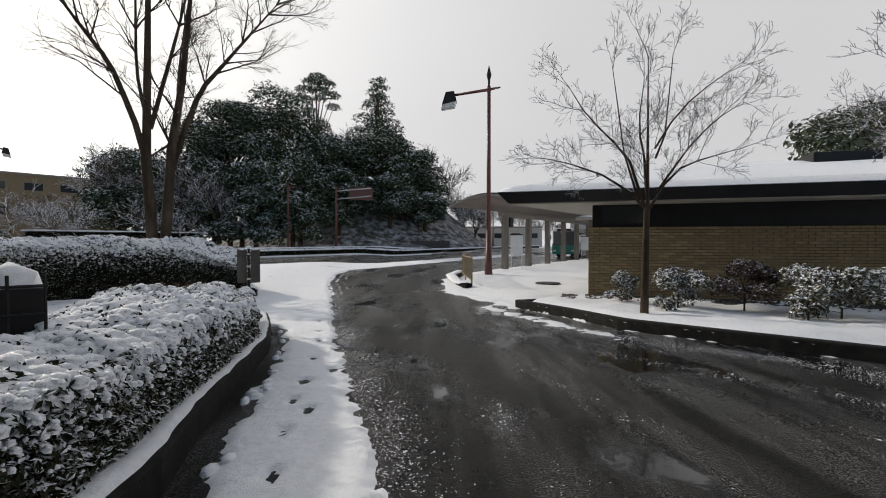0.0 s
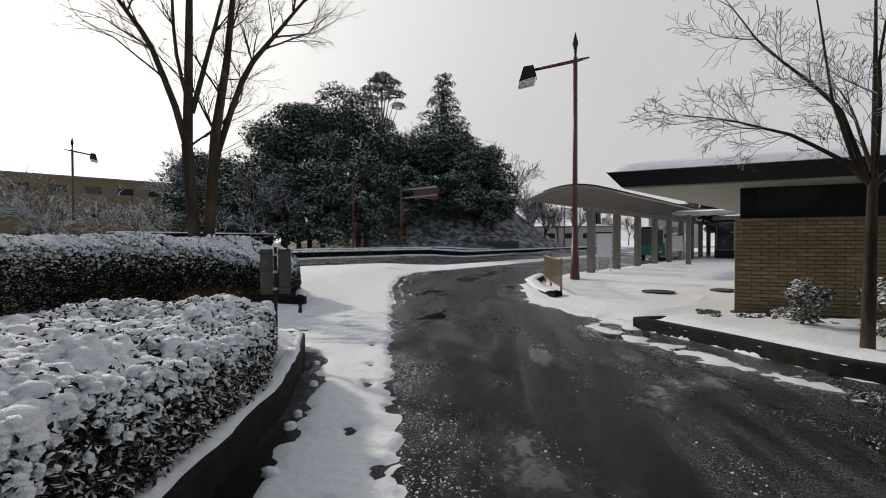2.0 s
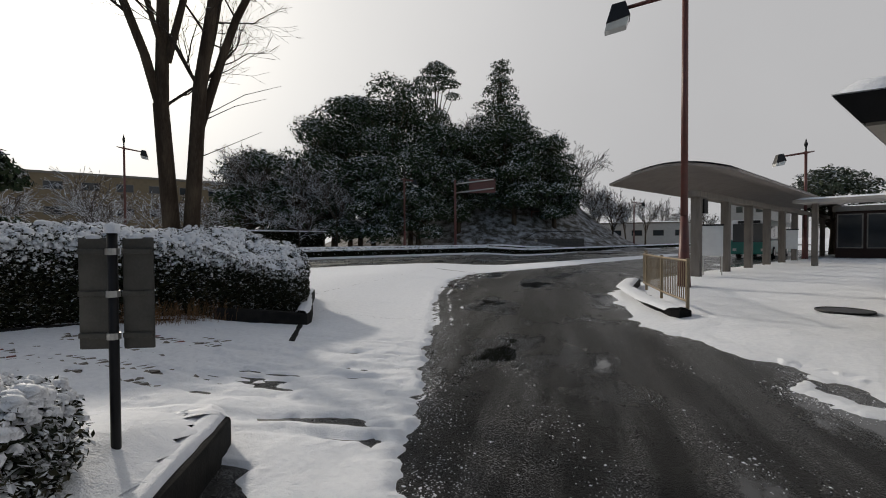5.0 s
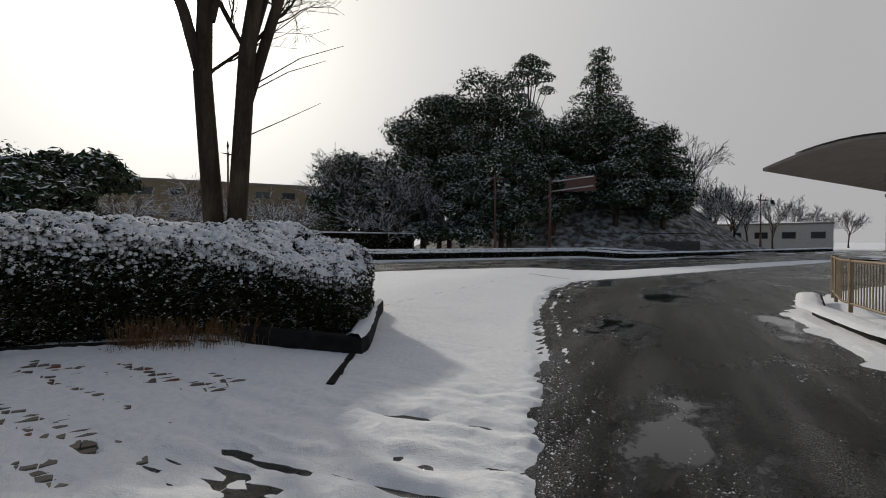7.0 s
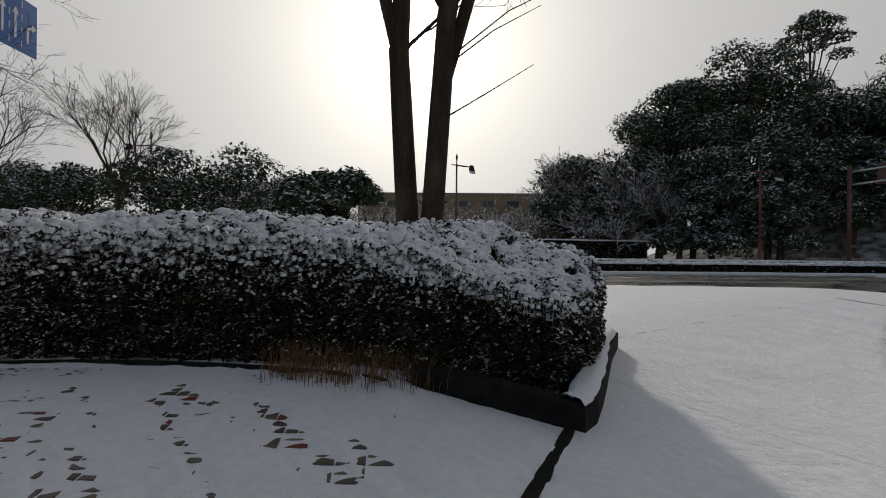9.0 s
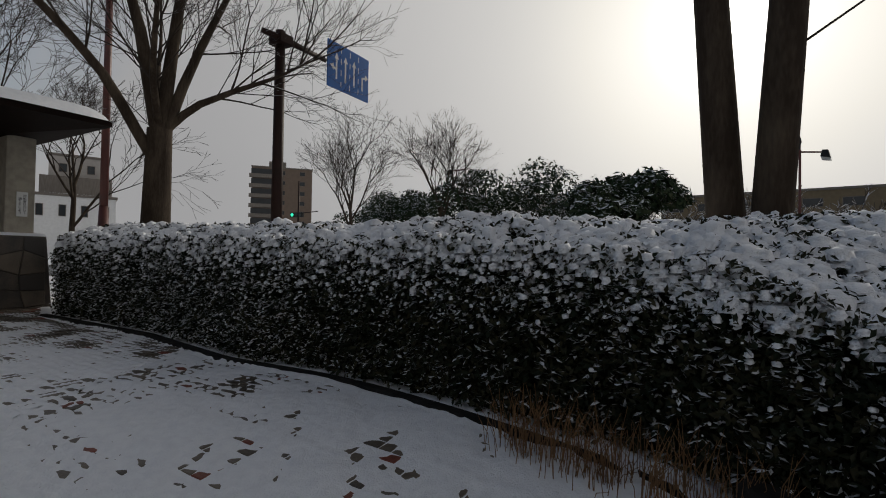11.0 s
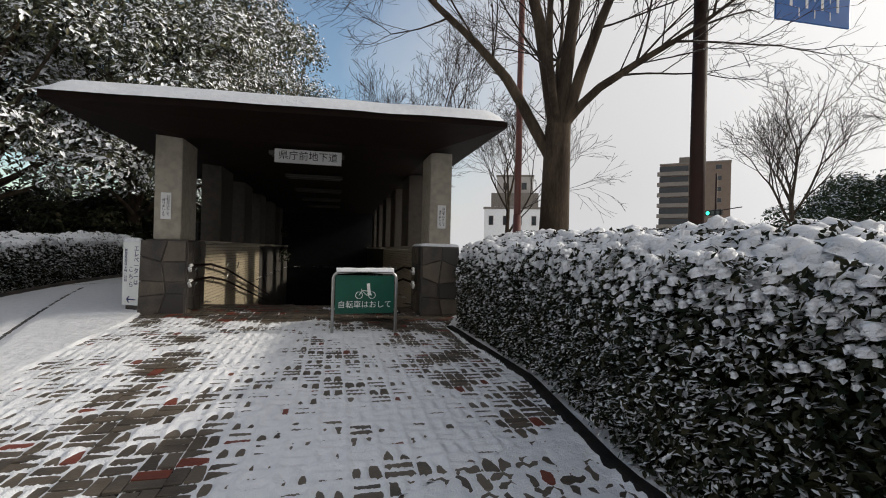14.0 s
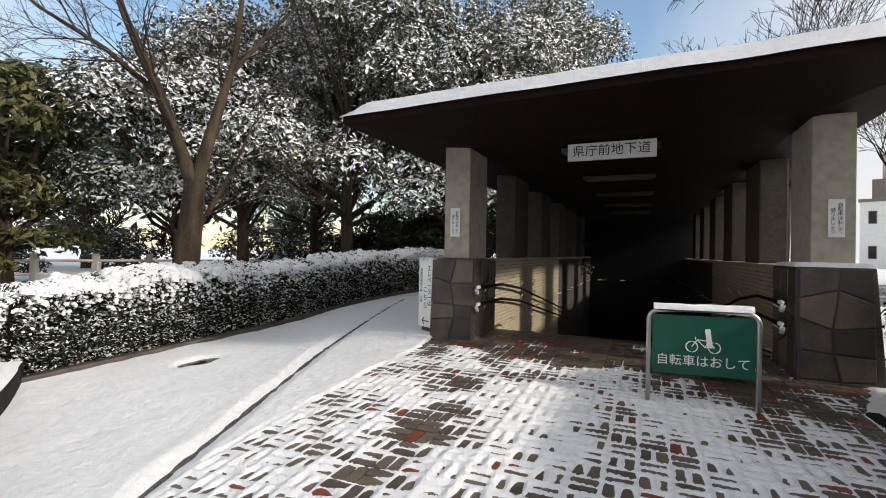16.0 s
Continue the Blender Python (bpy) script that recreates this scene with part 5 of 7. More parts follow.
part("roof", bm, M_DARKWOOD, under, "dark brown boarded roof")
V, F = sheet(np.linspace(-0.84, 5.49, 54), np.linspace(-1.29, 16.5, 120), lambda x, y: 3.045 + 0.021 * (x + 0.8) + 0.24 * np.clip(np.minimum(np.minimum(x + 0.84, 5.49 - x) / 0.48, (y + 1.29) / 0.22), 0, 1) ** 0.6 + 0.02 * (value_noise(x, y, 0.6, 3) - 0.5))
part("roof_snow", (V, F), M_SNOW, under, "thick smooth snow on the roof", flat=False)
for k in range(5):
    tube_light = part("ceiling_light", box(1.7, 0.55 + 2.6 * k, 2.78, 3.0, 0.72 + 2.6 * k, 2.845, 0.01), M_FITTING, under, "unlit fluorescent fitting")
    part("tube", box(1.75, 0.58 + 2.6 * k, 2.745, 2.95, 0.69 + 2.6 * k, 2.778, 0.012), M_FITTING, tube_light)
for a0 in (0.66, 4.22):
    for z in (0.82, 0.58):
        pts = [(a0, -0.02, z - 0.07), (a0, -0.06, z - 0.02), (a0, -0.02, z), (a0, 1.2, z - 0.02), (a0, 2.4, z - 0.16), (a0, 9, z - 1.35)]
        part("handrail", tube(pts, 0.022, 8), M_DARKWOOD, under, "brown handrail with a pale cap", flat=False)
        part("rail_end", tube([(a0, -0.025, z - 0.09), (a0, -0.07, z - 0.03), (a0, -0.03, z + 0.002), (a0, 0.05, z + 0.002)], 0.027, 8), M_WHITE, under, flat=False)
        for d in (0.35, 1.5, 2.6, 3.7):
            w_ = 0.62 if a0 < 1 else 4.3
            part("bracket", tube([(a0, d, z - 0.05), (w_, d, z - 0.09 - 0.03 * d)], 0.012, 6), M_STEEL, under, flat=False)
for k in range(12):
    part("side_fence_bar", tube([(0.1, 1.2 + 0.11 * k, 1.22), (0.1, 1.2 + 0.11 * k, 1.62)], 0.012, 5), M_BLACK, under)
    part("side_fence_bar", tube([(0.1, 3.4 + 0.11 * k, 1.22), (0.1, 3.4 + 0.11 * k, 1.62)], 0.012, 5), M_BLACK, under)
for d in (1.2, 3.4):
    part("side_fence_rail", tube([(0.1, d - 0.05, 1.62), (0.1, d + 1.3, 1.62)], 0.02, 6), M_BLACK, under)

# drain grate at the head of the ramp, snow on its bars
drain = thing("drain_grate", UP @ pose(3.40, -0.62, 0.145), "dark iron drain grate with snow lying on its bars", "drain grate")
part("grate_frame", box(-0.03, -0.03, -0.02, 0.53, 0.33, 0.0, 0.004), M_BLACK, drain)
for k in range(5):
    part("bar", box(0.02 + 0.105 * k, 0.0, 0.003, 0.075 + 0.105 * k, 0.30, 0.022, 0.006), M_SNOW, drain, "snow-covered bar")

# ---- bicycle sign board on a hoop ----
barrier = thing("sign_stand", pose(-10.48, 5.52, 0.17, 0, 0, 155), "green sign board in a white hoop stand capped with snow", "sign")
r_ = 0.09
arc = [(0, 0, 0)] + [(r_ - r_ * math.cos(t), 0, 0.76 + r_ * math.sin(t)) for t in np.linspace(0, math.pi / 2, 6)] + [(0.88 - r_ + r_ * math.sin(t), 0, 0.76 + r_ * math.cos(t)) for t in np.linspace(0, math.pi / 2, 6)] + [(0.88, 0, 0)]
part("hoop", tube(arc, 0.022, 10), M_STEEL, barrier, flat=False)
part("board", box(0.03, -0.012, 0.28, 0.85, 0.012, 0.81, 0.006), M_GREEN, barrier)


# ---- the wooded mound across the road ----
def mound_z(x, y):
    d = np.hypot((x + 17) / 30, (y - 88) / 28)
    return 12.5 * smooth(1.0, 0.25, d)


V, F = sheet(np.arange(-50, 16, 1.2), np.arange(58, 120, 1.2), lambda x, y: mound_z(x, y) - 0.6 + 0.5 * value_noise(x, y, 3, 4))
M_SLOPE = material("snowy_grass_slope", (0.05, 0.042, 0.03), (0.55, 0.56, 0.60), 1.2, 0.9, 0.5, fine=7)
tagged(part("mound", (V, F), M_SLOPE, flat=False), "steep grass bank thinly covered with snow under the trees", "hill", kind="structure")


def masses(seed, width, height, count, base=0.25, flat=0.75, power=0.8):
    """Uneven masses of foliage that make one broad crown."""
    r = np.random.default_rng(seed)
    out = []
    for k in range(count):
        u = r.random()
        a = r.uniform(0, 6.28)
        rr = width / 2 * np.sqrt(r.random()) * 0.75
        top = height * (1 - 0.35 * (rr / (width / 2)) ** 2)
        z = height * base + (top - height * base) * u ** power
        size = width * r.uniform(0.13, 0.24)
        out.append((rr * np.cos(a), rr * np.sin(a), min(z, top - size * 0.7), size, flat))
    return out


EVERGREENS = [(-38.4, 60, 13.0, 13), (-33.6, 64, 17, 12), (-30.4, 66, 20, 12), (-24.2, 67.5, 22.5, 14), (-18.5, 69, 17, 12), (-14.9, 70, 15.5, 11), (-9.8, 73, 18.5, 12), (-5.6, 75, 17.5, 10), (-2.5, 78, 13.5, 8),
              (-27, 62, 11, 11), (-20.5, 63, 13, 12), (-34.5, 59, 9, 10), (-8, 69.5, 11.5, 9), (-2.8, 72, 8.5, 7), (-15, 66.5, 11, 8), (-12, 84, 17, 12), (-30, 60.5, 7, 9), (-24.5, 60.5, 7.5, 9), (-19, 61.5, 7.5, 8), (-39, 56, 8, 10)]
for k, (x, y, top, wide) in enumerate(EVERGREENS):
    z = max(0.0, float(mound_z(x, y)) - 0.5)
    leafy("evergreen_tree", "broad dark evergreen tree dusted with snow on the wooded mound", x, y, z, masses(100 + k, wide, (top - z) * 1.08, 46 if top > 19.5 else 26, 0.18, 0.75, 0.5 if top > 19.5 else 0.8), 200 + k, 19000 if top > 19.5 else 11000, 0.38, M_CONIFER, 0.3)
# two pines that stand above the rest
leafy("pine_tree", "tall pine with flat layered crown above the wooded mound", -21.1, 77.2, 8.0, [(0.3, 0, 20.1, 1.7, .5), (-0.9, .3, 19.7, 1.5, .5), (1.7, 0, 19.1, 1.6, .5), (-2.1, .5, 18.5, 1.5, .45), (2.6, 0, 17.3, 1.5, .45), (-1.7, 0, 16.7, 1.4, .45), (.5, 0.6, 18.2, 1.6, .5), (2.9, 0, 15.4, 1.3, .45), (0.8, -0.5, 16.6, 1.2, .5), (-0.9, 0, 15.0, 1.0, .4), (0.6, 0, 12, 2.0, .7), (1, 0, 9, 3.0, .8), (-1.5, 0, 7.5, 3.0, .8)], 31, 9500, 0.32, M_CONIFER, 0.28)
fir = []
_r = random.Random(3)
for k in range(30):
    u = k / 29
    a = k * 2.4
    rr = (0.6 + 6.2 * (1 - u)) * _r.uniform(0.5, 0.85)
    fir.append((rr * math.cos(a), rr * math.sin(a) * 0.8, 4 + 15.6 * u, 1.1 + 1.6 * (1 - u), 0.5))
leafy("pine_tree", "tall conical conifer with drooping layered boughs on the mound", -11.1, 79.2, 9.0, fir + [(0, 0, 18.5, .8, .8), (0, 0, 16.5, 1.4, .5), (0, 0, 12, 2.2, .5), (0, 0, 8, 3, .6)], 32, 13000, 0.34, M_CONIFER, 0.3)

FAR = dict(depth=5, kids=[5, 5, 4, 4, 3], spread=[0.42, 0.45, 0.5, 0.5, 0.55], shrink=0.68, wander=0.07, up=0.06, trunk_depth=1, min_r=0.026)
for k, (x, y, z, h) in enumerate([(-0.4, 86, 2.0, 18), (-16, 83, 10, 13), (-41, 57, 0, 12), (-37, 56, 0, 13), (-31.5, 57, 0, 12), (-28, 57.5, 0, 10), (3.5, 84, 0, 11), (3.4, 93, 0, 12), (7, 99, 0, 12), (10.6, 107, 0, 11.5), (15, 112, 0, 11), (20, 121, 0, 9.5), (26, 130, 0, 9), (33, 138, 0, 9), (5.5, 80, 0, 9)]):
    bare_tree("bare_tree", "bare rounded roadside tree across the road", x, y, z, h * 0.37, 0.010 * h + 0.06, dict(FAR, kids=[6, 4, 4, 3, 3], spread=[0.5, 0.5, 0.5, 0.55, 0.6]), 300 + k, mat=M_FROST)
SHRUB = dict(depth=4, kids=[6, 5, 4, 3], spread=[0.75, 0.6, 0.6, 0.6], shrink=0.68, wander=0.12, up=0.02, trunk_depth=0, min_r=0.024)
for k, (x, y, h) in enumerate([(-34.5, 52, 6.5), (-39, 48.5, 6.5), (-43, 46, 7), (-30, 52.5, 5.2), (-37, 44, 6), (-42, 39, 6.5), (-46, 34, 6.5), (-47, 42, 8), (-51, 37, 8), (-48, 28, 7), (-43, 27, 5.5), (-53, 31, 8), (-38, 36, 5)]):
    bare_tree("bare_shrub", "bare bushy shrub with snow-dusted twigs before the long building", x, y, 0, h * 0.46, 0.08, SHRUB, 330 + k, mat=M_FROST)

# ---- evergreen shrubbery and bare trees to the west ----
for k, (x, y, h, w) in enumerate([(-54, 17, 11, 13), (-58, 25.5, 12.8, 14), (-51.5, 30.5, 9.4, 10), (-74, 4, 10.8, 14), (-66, 9, 10.2, 12), (-33.5, 24.5, 7.0, 6.5), (-31, 21.5, 5.6, 5)]):
    leafy("evergreen_tree", "rounded dark evergreen shrub tree frosted with snow", x, y, 0, masses(60 + k, w, h, 18, 0.15), 70 + k, 8000, 0.42, M_CONIFER, 0.25)
VASE = dict(depth=6, kids=[5, 4, 3, 3, 3, 2], spread=[0.48, 0.46, 0.46, 0.5, 0.5, 0.5], shrink=0.70, wander=0.05, up=0.06, trunk_depth=1, min_r=0.012)
bare_tree("bare_tree", "bare fan-shaped tree behind the long hedge", -49, 4.2, 0, 5.5, 0.24, dict(VASE, kids=[5, 4, 4, 3, 3, 2]), 41)
bare_tree("bare_tree", "bare fan-shaped tree behind the long hedge", -49.6, 12.8, 0, 6.3, 0.26, dict(VASE, kids=[5, 4, 4, 3, 3, 2]), 42)
bare_tree("bare_tree", "bare tree seen over the evergreen shrubbery", -60, 36, 0, 4.2, 0.2, VASE, 43)
for k, (x, y, h) in enumerate([(-27.8, -11.4, 15), (-27, -18, 13), (-33, -20, 13), (-24, -21, 13), (-36, -12, 14)]):
    bare_tree("bare_tree", "bare tall tree behind the underpass roof", x, y, 0, h * 0.40, 0.2, dict(VASE, depth=6), 50 + k)


# ---- buildings in the distance ----
def block(name, label, x, y, rz, sx, sy, h, wall, rows, cols, roof=True, z=0.0, wx=1.2, wz=1.3, snow=True, side_cols=0):
    b = thing(name, pose(x, y, z, 0, 0, rz), label, "building")
    part("wall", box(-sx / 2, 0, -1, sx / 2, sy, h, 0.05), wall, b)
    part("parapet", box(-sx / 2 - 0.15, -0.15, h, sx / 2 + 0.15, sy + 0.15, h + 0.35), M_GREYPOST, b)
    if snow:
        part("roof_snow", roof_snow(-sx / 2 - 0.1, -0.1, sx / 2 + 0.1, sy + 0.1, h + 0.34, 0.18, 1.5), M_SNOW, b, flat=False)
    for i in range(rows):
        for j in range(cols):
            cx, cz = -sx / 2 + sx * (j + 0.5) / cols, h * (i + 0.55) / rows
            w = part("window", box(cx - wx / 2, -0.06, cz - wz / 2, cx + wx / 2, 0.05, cz + wz / 2), M_GREYPOST, b)
            part("pane", box(cx - wx / 2 + 0.08, -0.075, cz - wz / 2 + 0.08, cx + wx / 2 - 0.08, -0.062, cz + wz / 2 - 0.08), M_DARKGLASS, w)
    return b


block("long_building", "long low ochre building with a flat roof behind trees", -70, 66, 52, 40, 12, 11.5, M_OCHRE, 3, 9, z=0, wx=2.4)
block("office_building", "pale grey office block half hidden by bare trees", -86, 38, 68, 22, 12, 12.5, M_PALEWALL, 3, 5, wx=2.8, wz=1.4)
flats = block("apartment_building", "brown apartment tower with stacked balconies", -147, -35, 108, 17.5, 14, 27.5, material("brown_facade", (0.17, 0.125, 0.095), (0.13, 0.098, 0.076), 1, 0.85, 0.1), 9, 3, wx=1.6, snow=False)
for i in range(9):
    bal = part("balcony", box(-9.4, -1.3, 3 * i + 0.2, -1.2, -0.08, 3 * i + 1.3, 0.02), M_GREYPOST, flats)
    part("recess", box(-8.9, -0.09, 3 * i + 1.35, -1.5, -0.078, 3 * i + 3.0), M_DARKGLASS, bal)
part("stair_tower", box(-4, 3, 27.503, 1, 8, 30.0, 0.05), M_GREYPOST, flats)
block("white_building", "white low building with small dark windows", -69, -37.5, 127, 9.5, 8, 8.6, M_WHITE, 2, 4, wx=0.8, wz=1.6)
tower = block("grey_tower", "grey concrete tower block with few windows", -74, -41, 127, 6.5, 7, 15, M_PALEWALL, 4, 2, snow=False, wx=1.0)
part("overhang", box(-4.2, -0.8, 9.2, 4.2, 6.5, 12.0, 0.1), M_GREYPOST, tower, "dark projecting storey")
part("mast", tube([(0.5, 2, 15.3), (0.5, 2, 21.5)], [0.12, 0.05], 6), M_STEEL, tower)
part("dish", tube([(0.5, 1.6, 19.4), (0.5, 2.0, 19.4)], [0.75, 0.55], 14), M_WHITE, tower, "white round aerial dish")
block("far_building", "low white-roofed building beyond the road trees", 12, 118, -10, 26, 8, 4.5, M_PALEWALL, 1, 6, wx=2.2)
block("far_building", "pale building beyond the bus shelter", 36, 112, -20, 10, 8, 9, M_PALEWALL, 2, 3)
block("waiting_building", "low glazed terminal building behind the bus shelter", 22, 43, -30, 11, 6, 3.1, M_DARKPOLE, 1, 7, wx=1.4, wz=2.4)

# ---- hedges along the road, low and white ----
def low_hedge(label, line, width, h, seed, n=9000):
    root = thing("roadside_hedge", Matrix(), label, "hedge")
    P = resample(line, 0.5)
    r = np.random.default_rng(seed)
    d = np.gradient(P, axis=0)
    d /= np.linalg.norm(d, axis=1)[:, None]
    nr = np.stack([-d[:, 1], d[:, 0]], -1)
    rows = [(0, 0.0), (0.02, h * 0.8), (width * 0.2, h), (width * 0.8, h), (width, h * 0.8), (width, 0.0)]
    V = np.concatenate([np.concatenate([P + nr * o, (ground_z(P[:, 0], P[:, 1]) + z + 0.05 * r.random(len(P)))[:, None]], 1) for o, z in rows])
    k = len(P)
    F = np.array([(a * k + i, a * k + i + 1, (a + 1) * k + i + 1, (a + 1) * k + i) for a in range(5) for i in range(k - 1)])
    # dark sheet painted as the shade within the leaves
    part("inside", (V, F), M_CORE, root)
    i = r.integers(0, k, n)
    u, o = r.random(n), r.random(n)
    q = P[i] + nr[i] * (o * (width + 0.1) - 0.05)[:, None] + d[i] * r.uniform(-0.25, 0.25, n)[:, None]
    side = r.random(n) < 0.5
    zz = np.where(side, u * h, h * (0.95 + 0.1 * u))
    q = np.where(side[:, None], P[i] + nr[i] * (np.where(o > 0.5, width + 0.04, -0.04))[:, None] + d[i] * r.uniform(-0.25, 0.25, n)[:, None], q)
    v, f = scatter(LEAF, np.concatenate([q, (ground_z(q[:, 0], q[:, 1]) + zz)[:, None]], 1), 0.13 * r.uniform(0.7, 1.5, n), r.uniform(0, 6.28, n), r.uniform(0, 1.4, n), r.uniform(0, 6.28, n))
    tagged(part("foliage", (v, f), M_HEDGELEAF, root), kind="stuff")
    top = ~side
    top &= r.random(n) < 0.4
    q, n2 = q[top], top.sum()
    s = r.uniform(0.10, 0.24, n2)
    v, f = scatter(DOME_LOW, np.concatenate([q, (ground_z(q[:, 0], q[:, 1]) + h)[:, None]], 1), np.stack([s * 1.4, s, s * 0.5], -1), r.uniform(0, 6.28, n2))
    tagged(part("lying_snow", (v, f), M_SNOW, root, flat=False), kind="stuff")


low_hedge("low snow-covered hedge along the far kerb", [(-23, 26), (-20.5, 31), (-14.5, 40), (-6.5, 51), (1.5, 65), (21, 101)], 1.2, 0.55, 1, 16000)
low_hedge("second low snowy hedge row below the mound", [(-26, 36), (-18, 46), (-9, 57), (-1, 70), (10, 92)], 1.4, 0.6, 2, 12000)
for k, (x, y, h, w) in enumerate([(12, -24, 10, 14), (0, -30, 12, 16), (-14, -28, 13, 16), (-28, -32, 12, 16), (24, -14, 9, 14)]):
    leafy("evergreen_tree", "dense evergreen tree at the back of the snowy park", x, y, 0, masses(140 + k, w, h, 22, 0.08), 150 + k, 4500, 0.6, M_LEAF, 0.25)
for k, (x, y, h) in enumerate([(2, -14, 4.5), (-3, -18, 5), (-8, -17, 4.5), (7, -17, 5), (-12, -18, 4), (12, -12, 4), (-16, -20, 5)]):
    bare_tree("bare_shrub", "bare low shrub with snow along its twigs in the park", x, y, gz(x, y), h * 0.36, 0.06, SHRUB, 350 + k)
for k, (x, y, h, w) in enumerate([(3, -12.5, 2.4, 4), (-1, -15, 2.6, 4.5), (-5, -17, 2.6, 5), (-9.5, -18, 2.6, 5), (7.5, -10.5, 2.2, 4), (-14, -17, 3, 5)]):
    leafy("evergreen_bush", "low dark evergreen bush under the park trees", x, y, gz(x, y), masses(440 + k, w, h, 12, 0.05), 450 + k, 3500, 0.16, M_LEAF, 0.06, "bush")
# snowless leaves keep these bushes dark, as the shade under the trees
for k, (x, y, h, w) in enumerate([(-9.2, -8.2, 2.6, 3.6), (-11.8, -8.8, 2.8, 4), (-14.5, -9.5, 3.0, 4.5), (-7.2, -10.5, 2.2, 3.4), (-10.5, -11.5, 3.4, 5), (-5.2, -17.5, 3.0, 7), (-8.5, -17, 3.6, 7), (-13, -17, 4.2, 8)]):
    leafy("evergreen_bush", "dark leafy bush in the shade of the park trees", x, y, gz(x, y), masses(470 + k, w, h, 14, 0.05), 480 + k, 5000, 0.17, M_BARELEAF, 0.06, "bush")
signal = thing("traffic_signal", pose(-58, -3.6, 0, 0, 0, 70), "dark traffic signal showing green across the road", "traffic signal")
part("pole", tube([(0, 0, 0), (0, 0, 9.6)], [0.13, 0.09], 8), M_DARKPOLE, signal, flat=False)
part("arm", tube([(0, 0, 5.9), (2.6, 0, 6.1)], 0.05, 6), M_DARKPOLE, signal, flat=False)
case = part("signal_case", box(-1.0, -0.2, 5.45, 0.7, 0.1, 6.0, 0.05), M_BLACK, signal)
M_GO = bpy.data.materials.new("green_lens")
M_GO.use_nodes = True
M_GO.node_tree.nodes["Principled BSDF"].inputs["Base Color"].default_value = (0.02, 0.5, 0.3, 1)
M_GO.node_tree.nodes["Principled BSDF"].inputs["Emission Color"].default_value = (0.05, 1.0, 0.55, 1)
M_GO.node_tree.nodes["Principled BSDF"].inputs["Emission Strength"].default_value = 2.5
for cx, m_ in ((-0.7, M_GO), (-0.15, M_DARKGLASS), (0.4, M_DARKGLASS)):
    part("lens", tube([(cx, -0.205, 5.72), (cx, -0.235, 5.72)], 0.19, 14), m_, case)
low_hedge("tall clipped hedge before the bare shrubs", [(-36, 41), (-33, 47), (-29.5, 57)], 2.0, 2.3, 3, 12000)
tagged(part("far_kerb", strip([(-24, 19), (-20, 30), (-14, 39), (-6, 50), (2, 64), (22, 100)], 0.25, -0.1, 0.14, 1, 1.0), M_SNOW), "snow-topped kerb across the road", "kerb", kind="structure")
M_PAINT = material("road_paint", (0.65, 0.62, 0.55), (0.3, 0.29, 0.27), 4, 0.7, 0.1)
for o, name in ((0.35, "edge_line"), (0.62, "centre_line")):
    A_ = resample(ROAD_NEAR[3:10], 2.0)
    B_ = resample(ROAD_FAR[1:8][::-1], 2.0)
    kk = min(len(A_), len(B_))
    A_, B_ = resample(ROAD_NEAR[3:10], 2.0)[np.linspace(0, len(A_) - 1, kk).astype(int)], B_[np.linspace(0, len(B_) - 1, kk).astype(int)]
    L_ = A_ + (B_ - A_) * o
    V, F = strip([tuple(p) for p in L_], 0.14, -0.02, 0.006, 1, 1.5)
    tagged(part(name, (V, F), M_PAINT), "worn pale painted line on the wet road", "road marking", kind="structure")

# ---- poles, lamps and signs across the road ----
street_lamp(-18.4, 55, 0, 8.9, 1.5, 0)
street_lamp(9.4, 86.8, 0, 8.0, 1.6, 0)
street_lamp(14.7, 44.1, gz(14, 44) + 0.1, 8.3, 2.0, 190)
street_lamp(-54.4, 15.2, 0, 12.0, 2.0, -90)
street_lamp(-39.7, 39.9, 0, 10.9, 1.8, 40)
street_lamp(-18.3, 2.6, gz(-18, 2.6), 10.5, 2.0, 60)
gan = thing("gantry_sign", pose(-13.5, 58.5, -0.2, 0, 0, 8), "brown-red overhead sign seen from behind on a pole", "road sign")
part("pole", tube([(0, 0, 0), (0, 0, 8.3)], [0.17, 0.13], 10), M_REDPOLE, gan, flat=False)
for z in (7.9, 6.9):
    part("arm", tube([(0, 0, z - 0.1), (4.4, 0, z + 0.35)], 0.08, 8), M_STEEL, gan, flat=False)
part("panel", box(1.6, 0.1, 6.75, 4.6, 0.2, 8.35, 0.02), M_REDPOLE, gan)
bs = thing("info_sign", pose(-5.8, 71.8, -0.2, 0, 0, 0), "small blue information sign on an arm pole", "road sign")
part("pole", tube([(0, 0, 0), (0, 0, 5.5)], 0.08, 8), M_REDPOLE, bs, flat=False)
part("arm", tube([(0, 0, 5.3), (1.9, 0, 5.3)], 0.05, 8), M_REDPOLE, bs, flat=False)
part("panel", box(1.35, -0.1, 4.3, 2.35, -0.04, 5.9, 0.02), M_BLUE, bs)
part("symbol", box(1.65, -0.118, 4.95, 2.05, -0.104, 5.55), M_WHITE, bs)
part("symbol", box(1.5, -0.118, 4.45, 2.2, -0.104, 4.7), M_WHITE, bs)
st = thing("stone_stair", pose(-2.5, 67.5, -0.3, 0, 0, 5), "dark stone retaining wall with stair and railing", "stair")
part("wall", box(-2.5, 0, 0, 3.5, 1.2, 1.6, 0.04), M_PLINTH, st)
for k in range(7):
    part("step", box(-2.6 - 0.35 * k, 0, 0, -2.25 - 0.35 * k, 1.2, 1.5 - 0.2 * k, 0.01), M_CONCRETE, st)
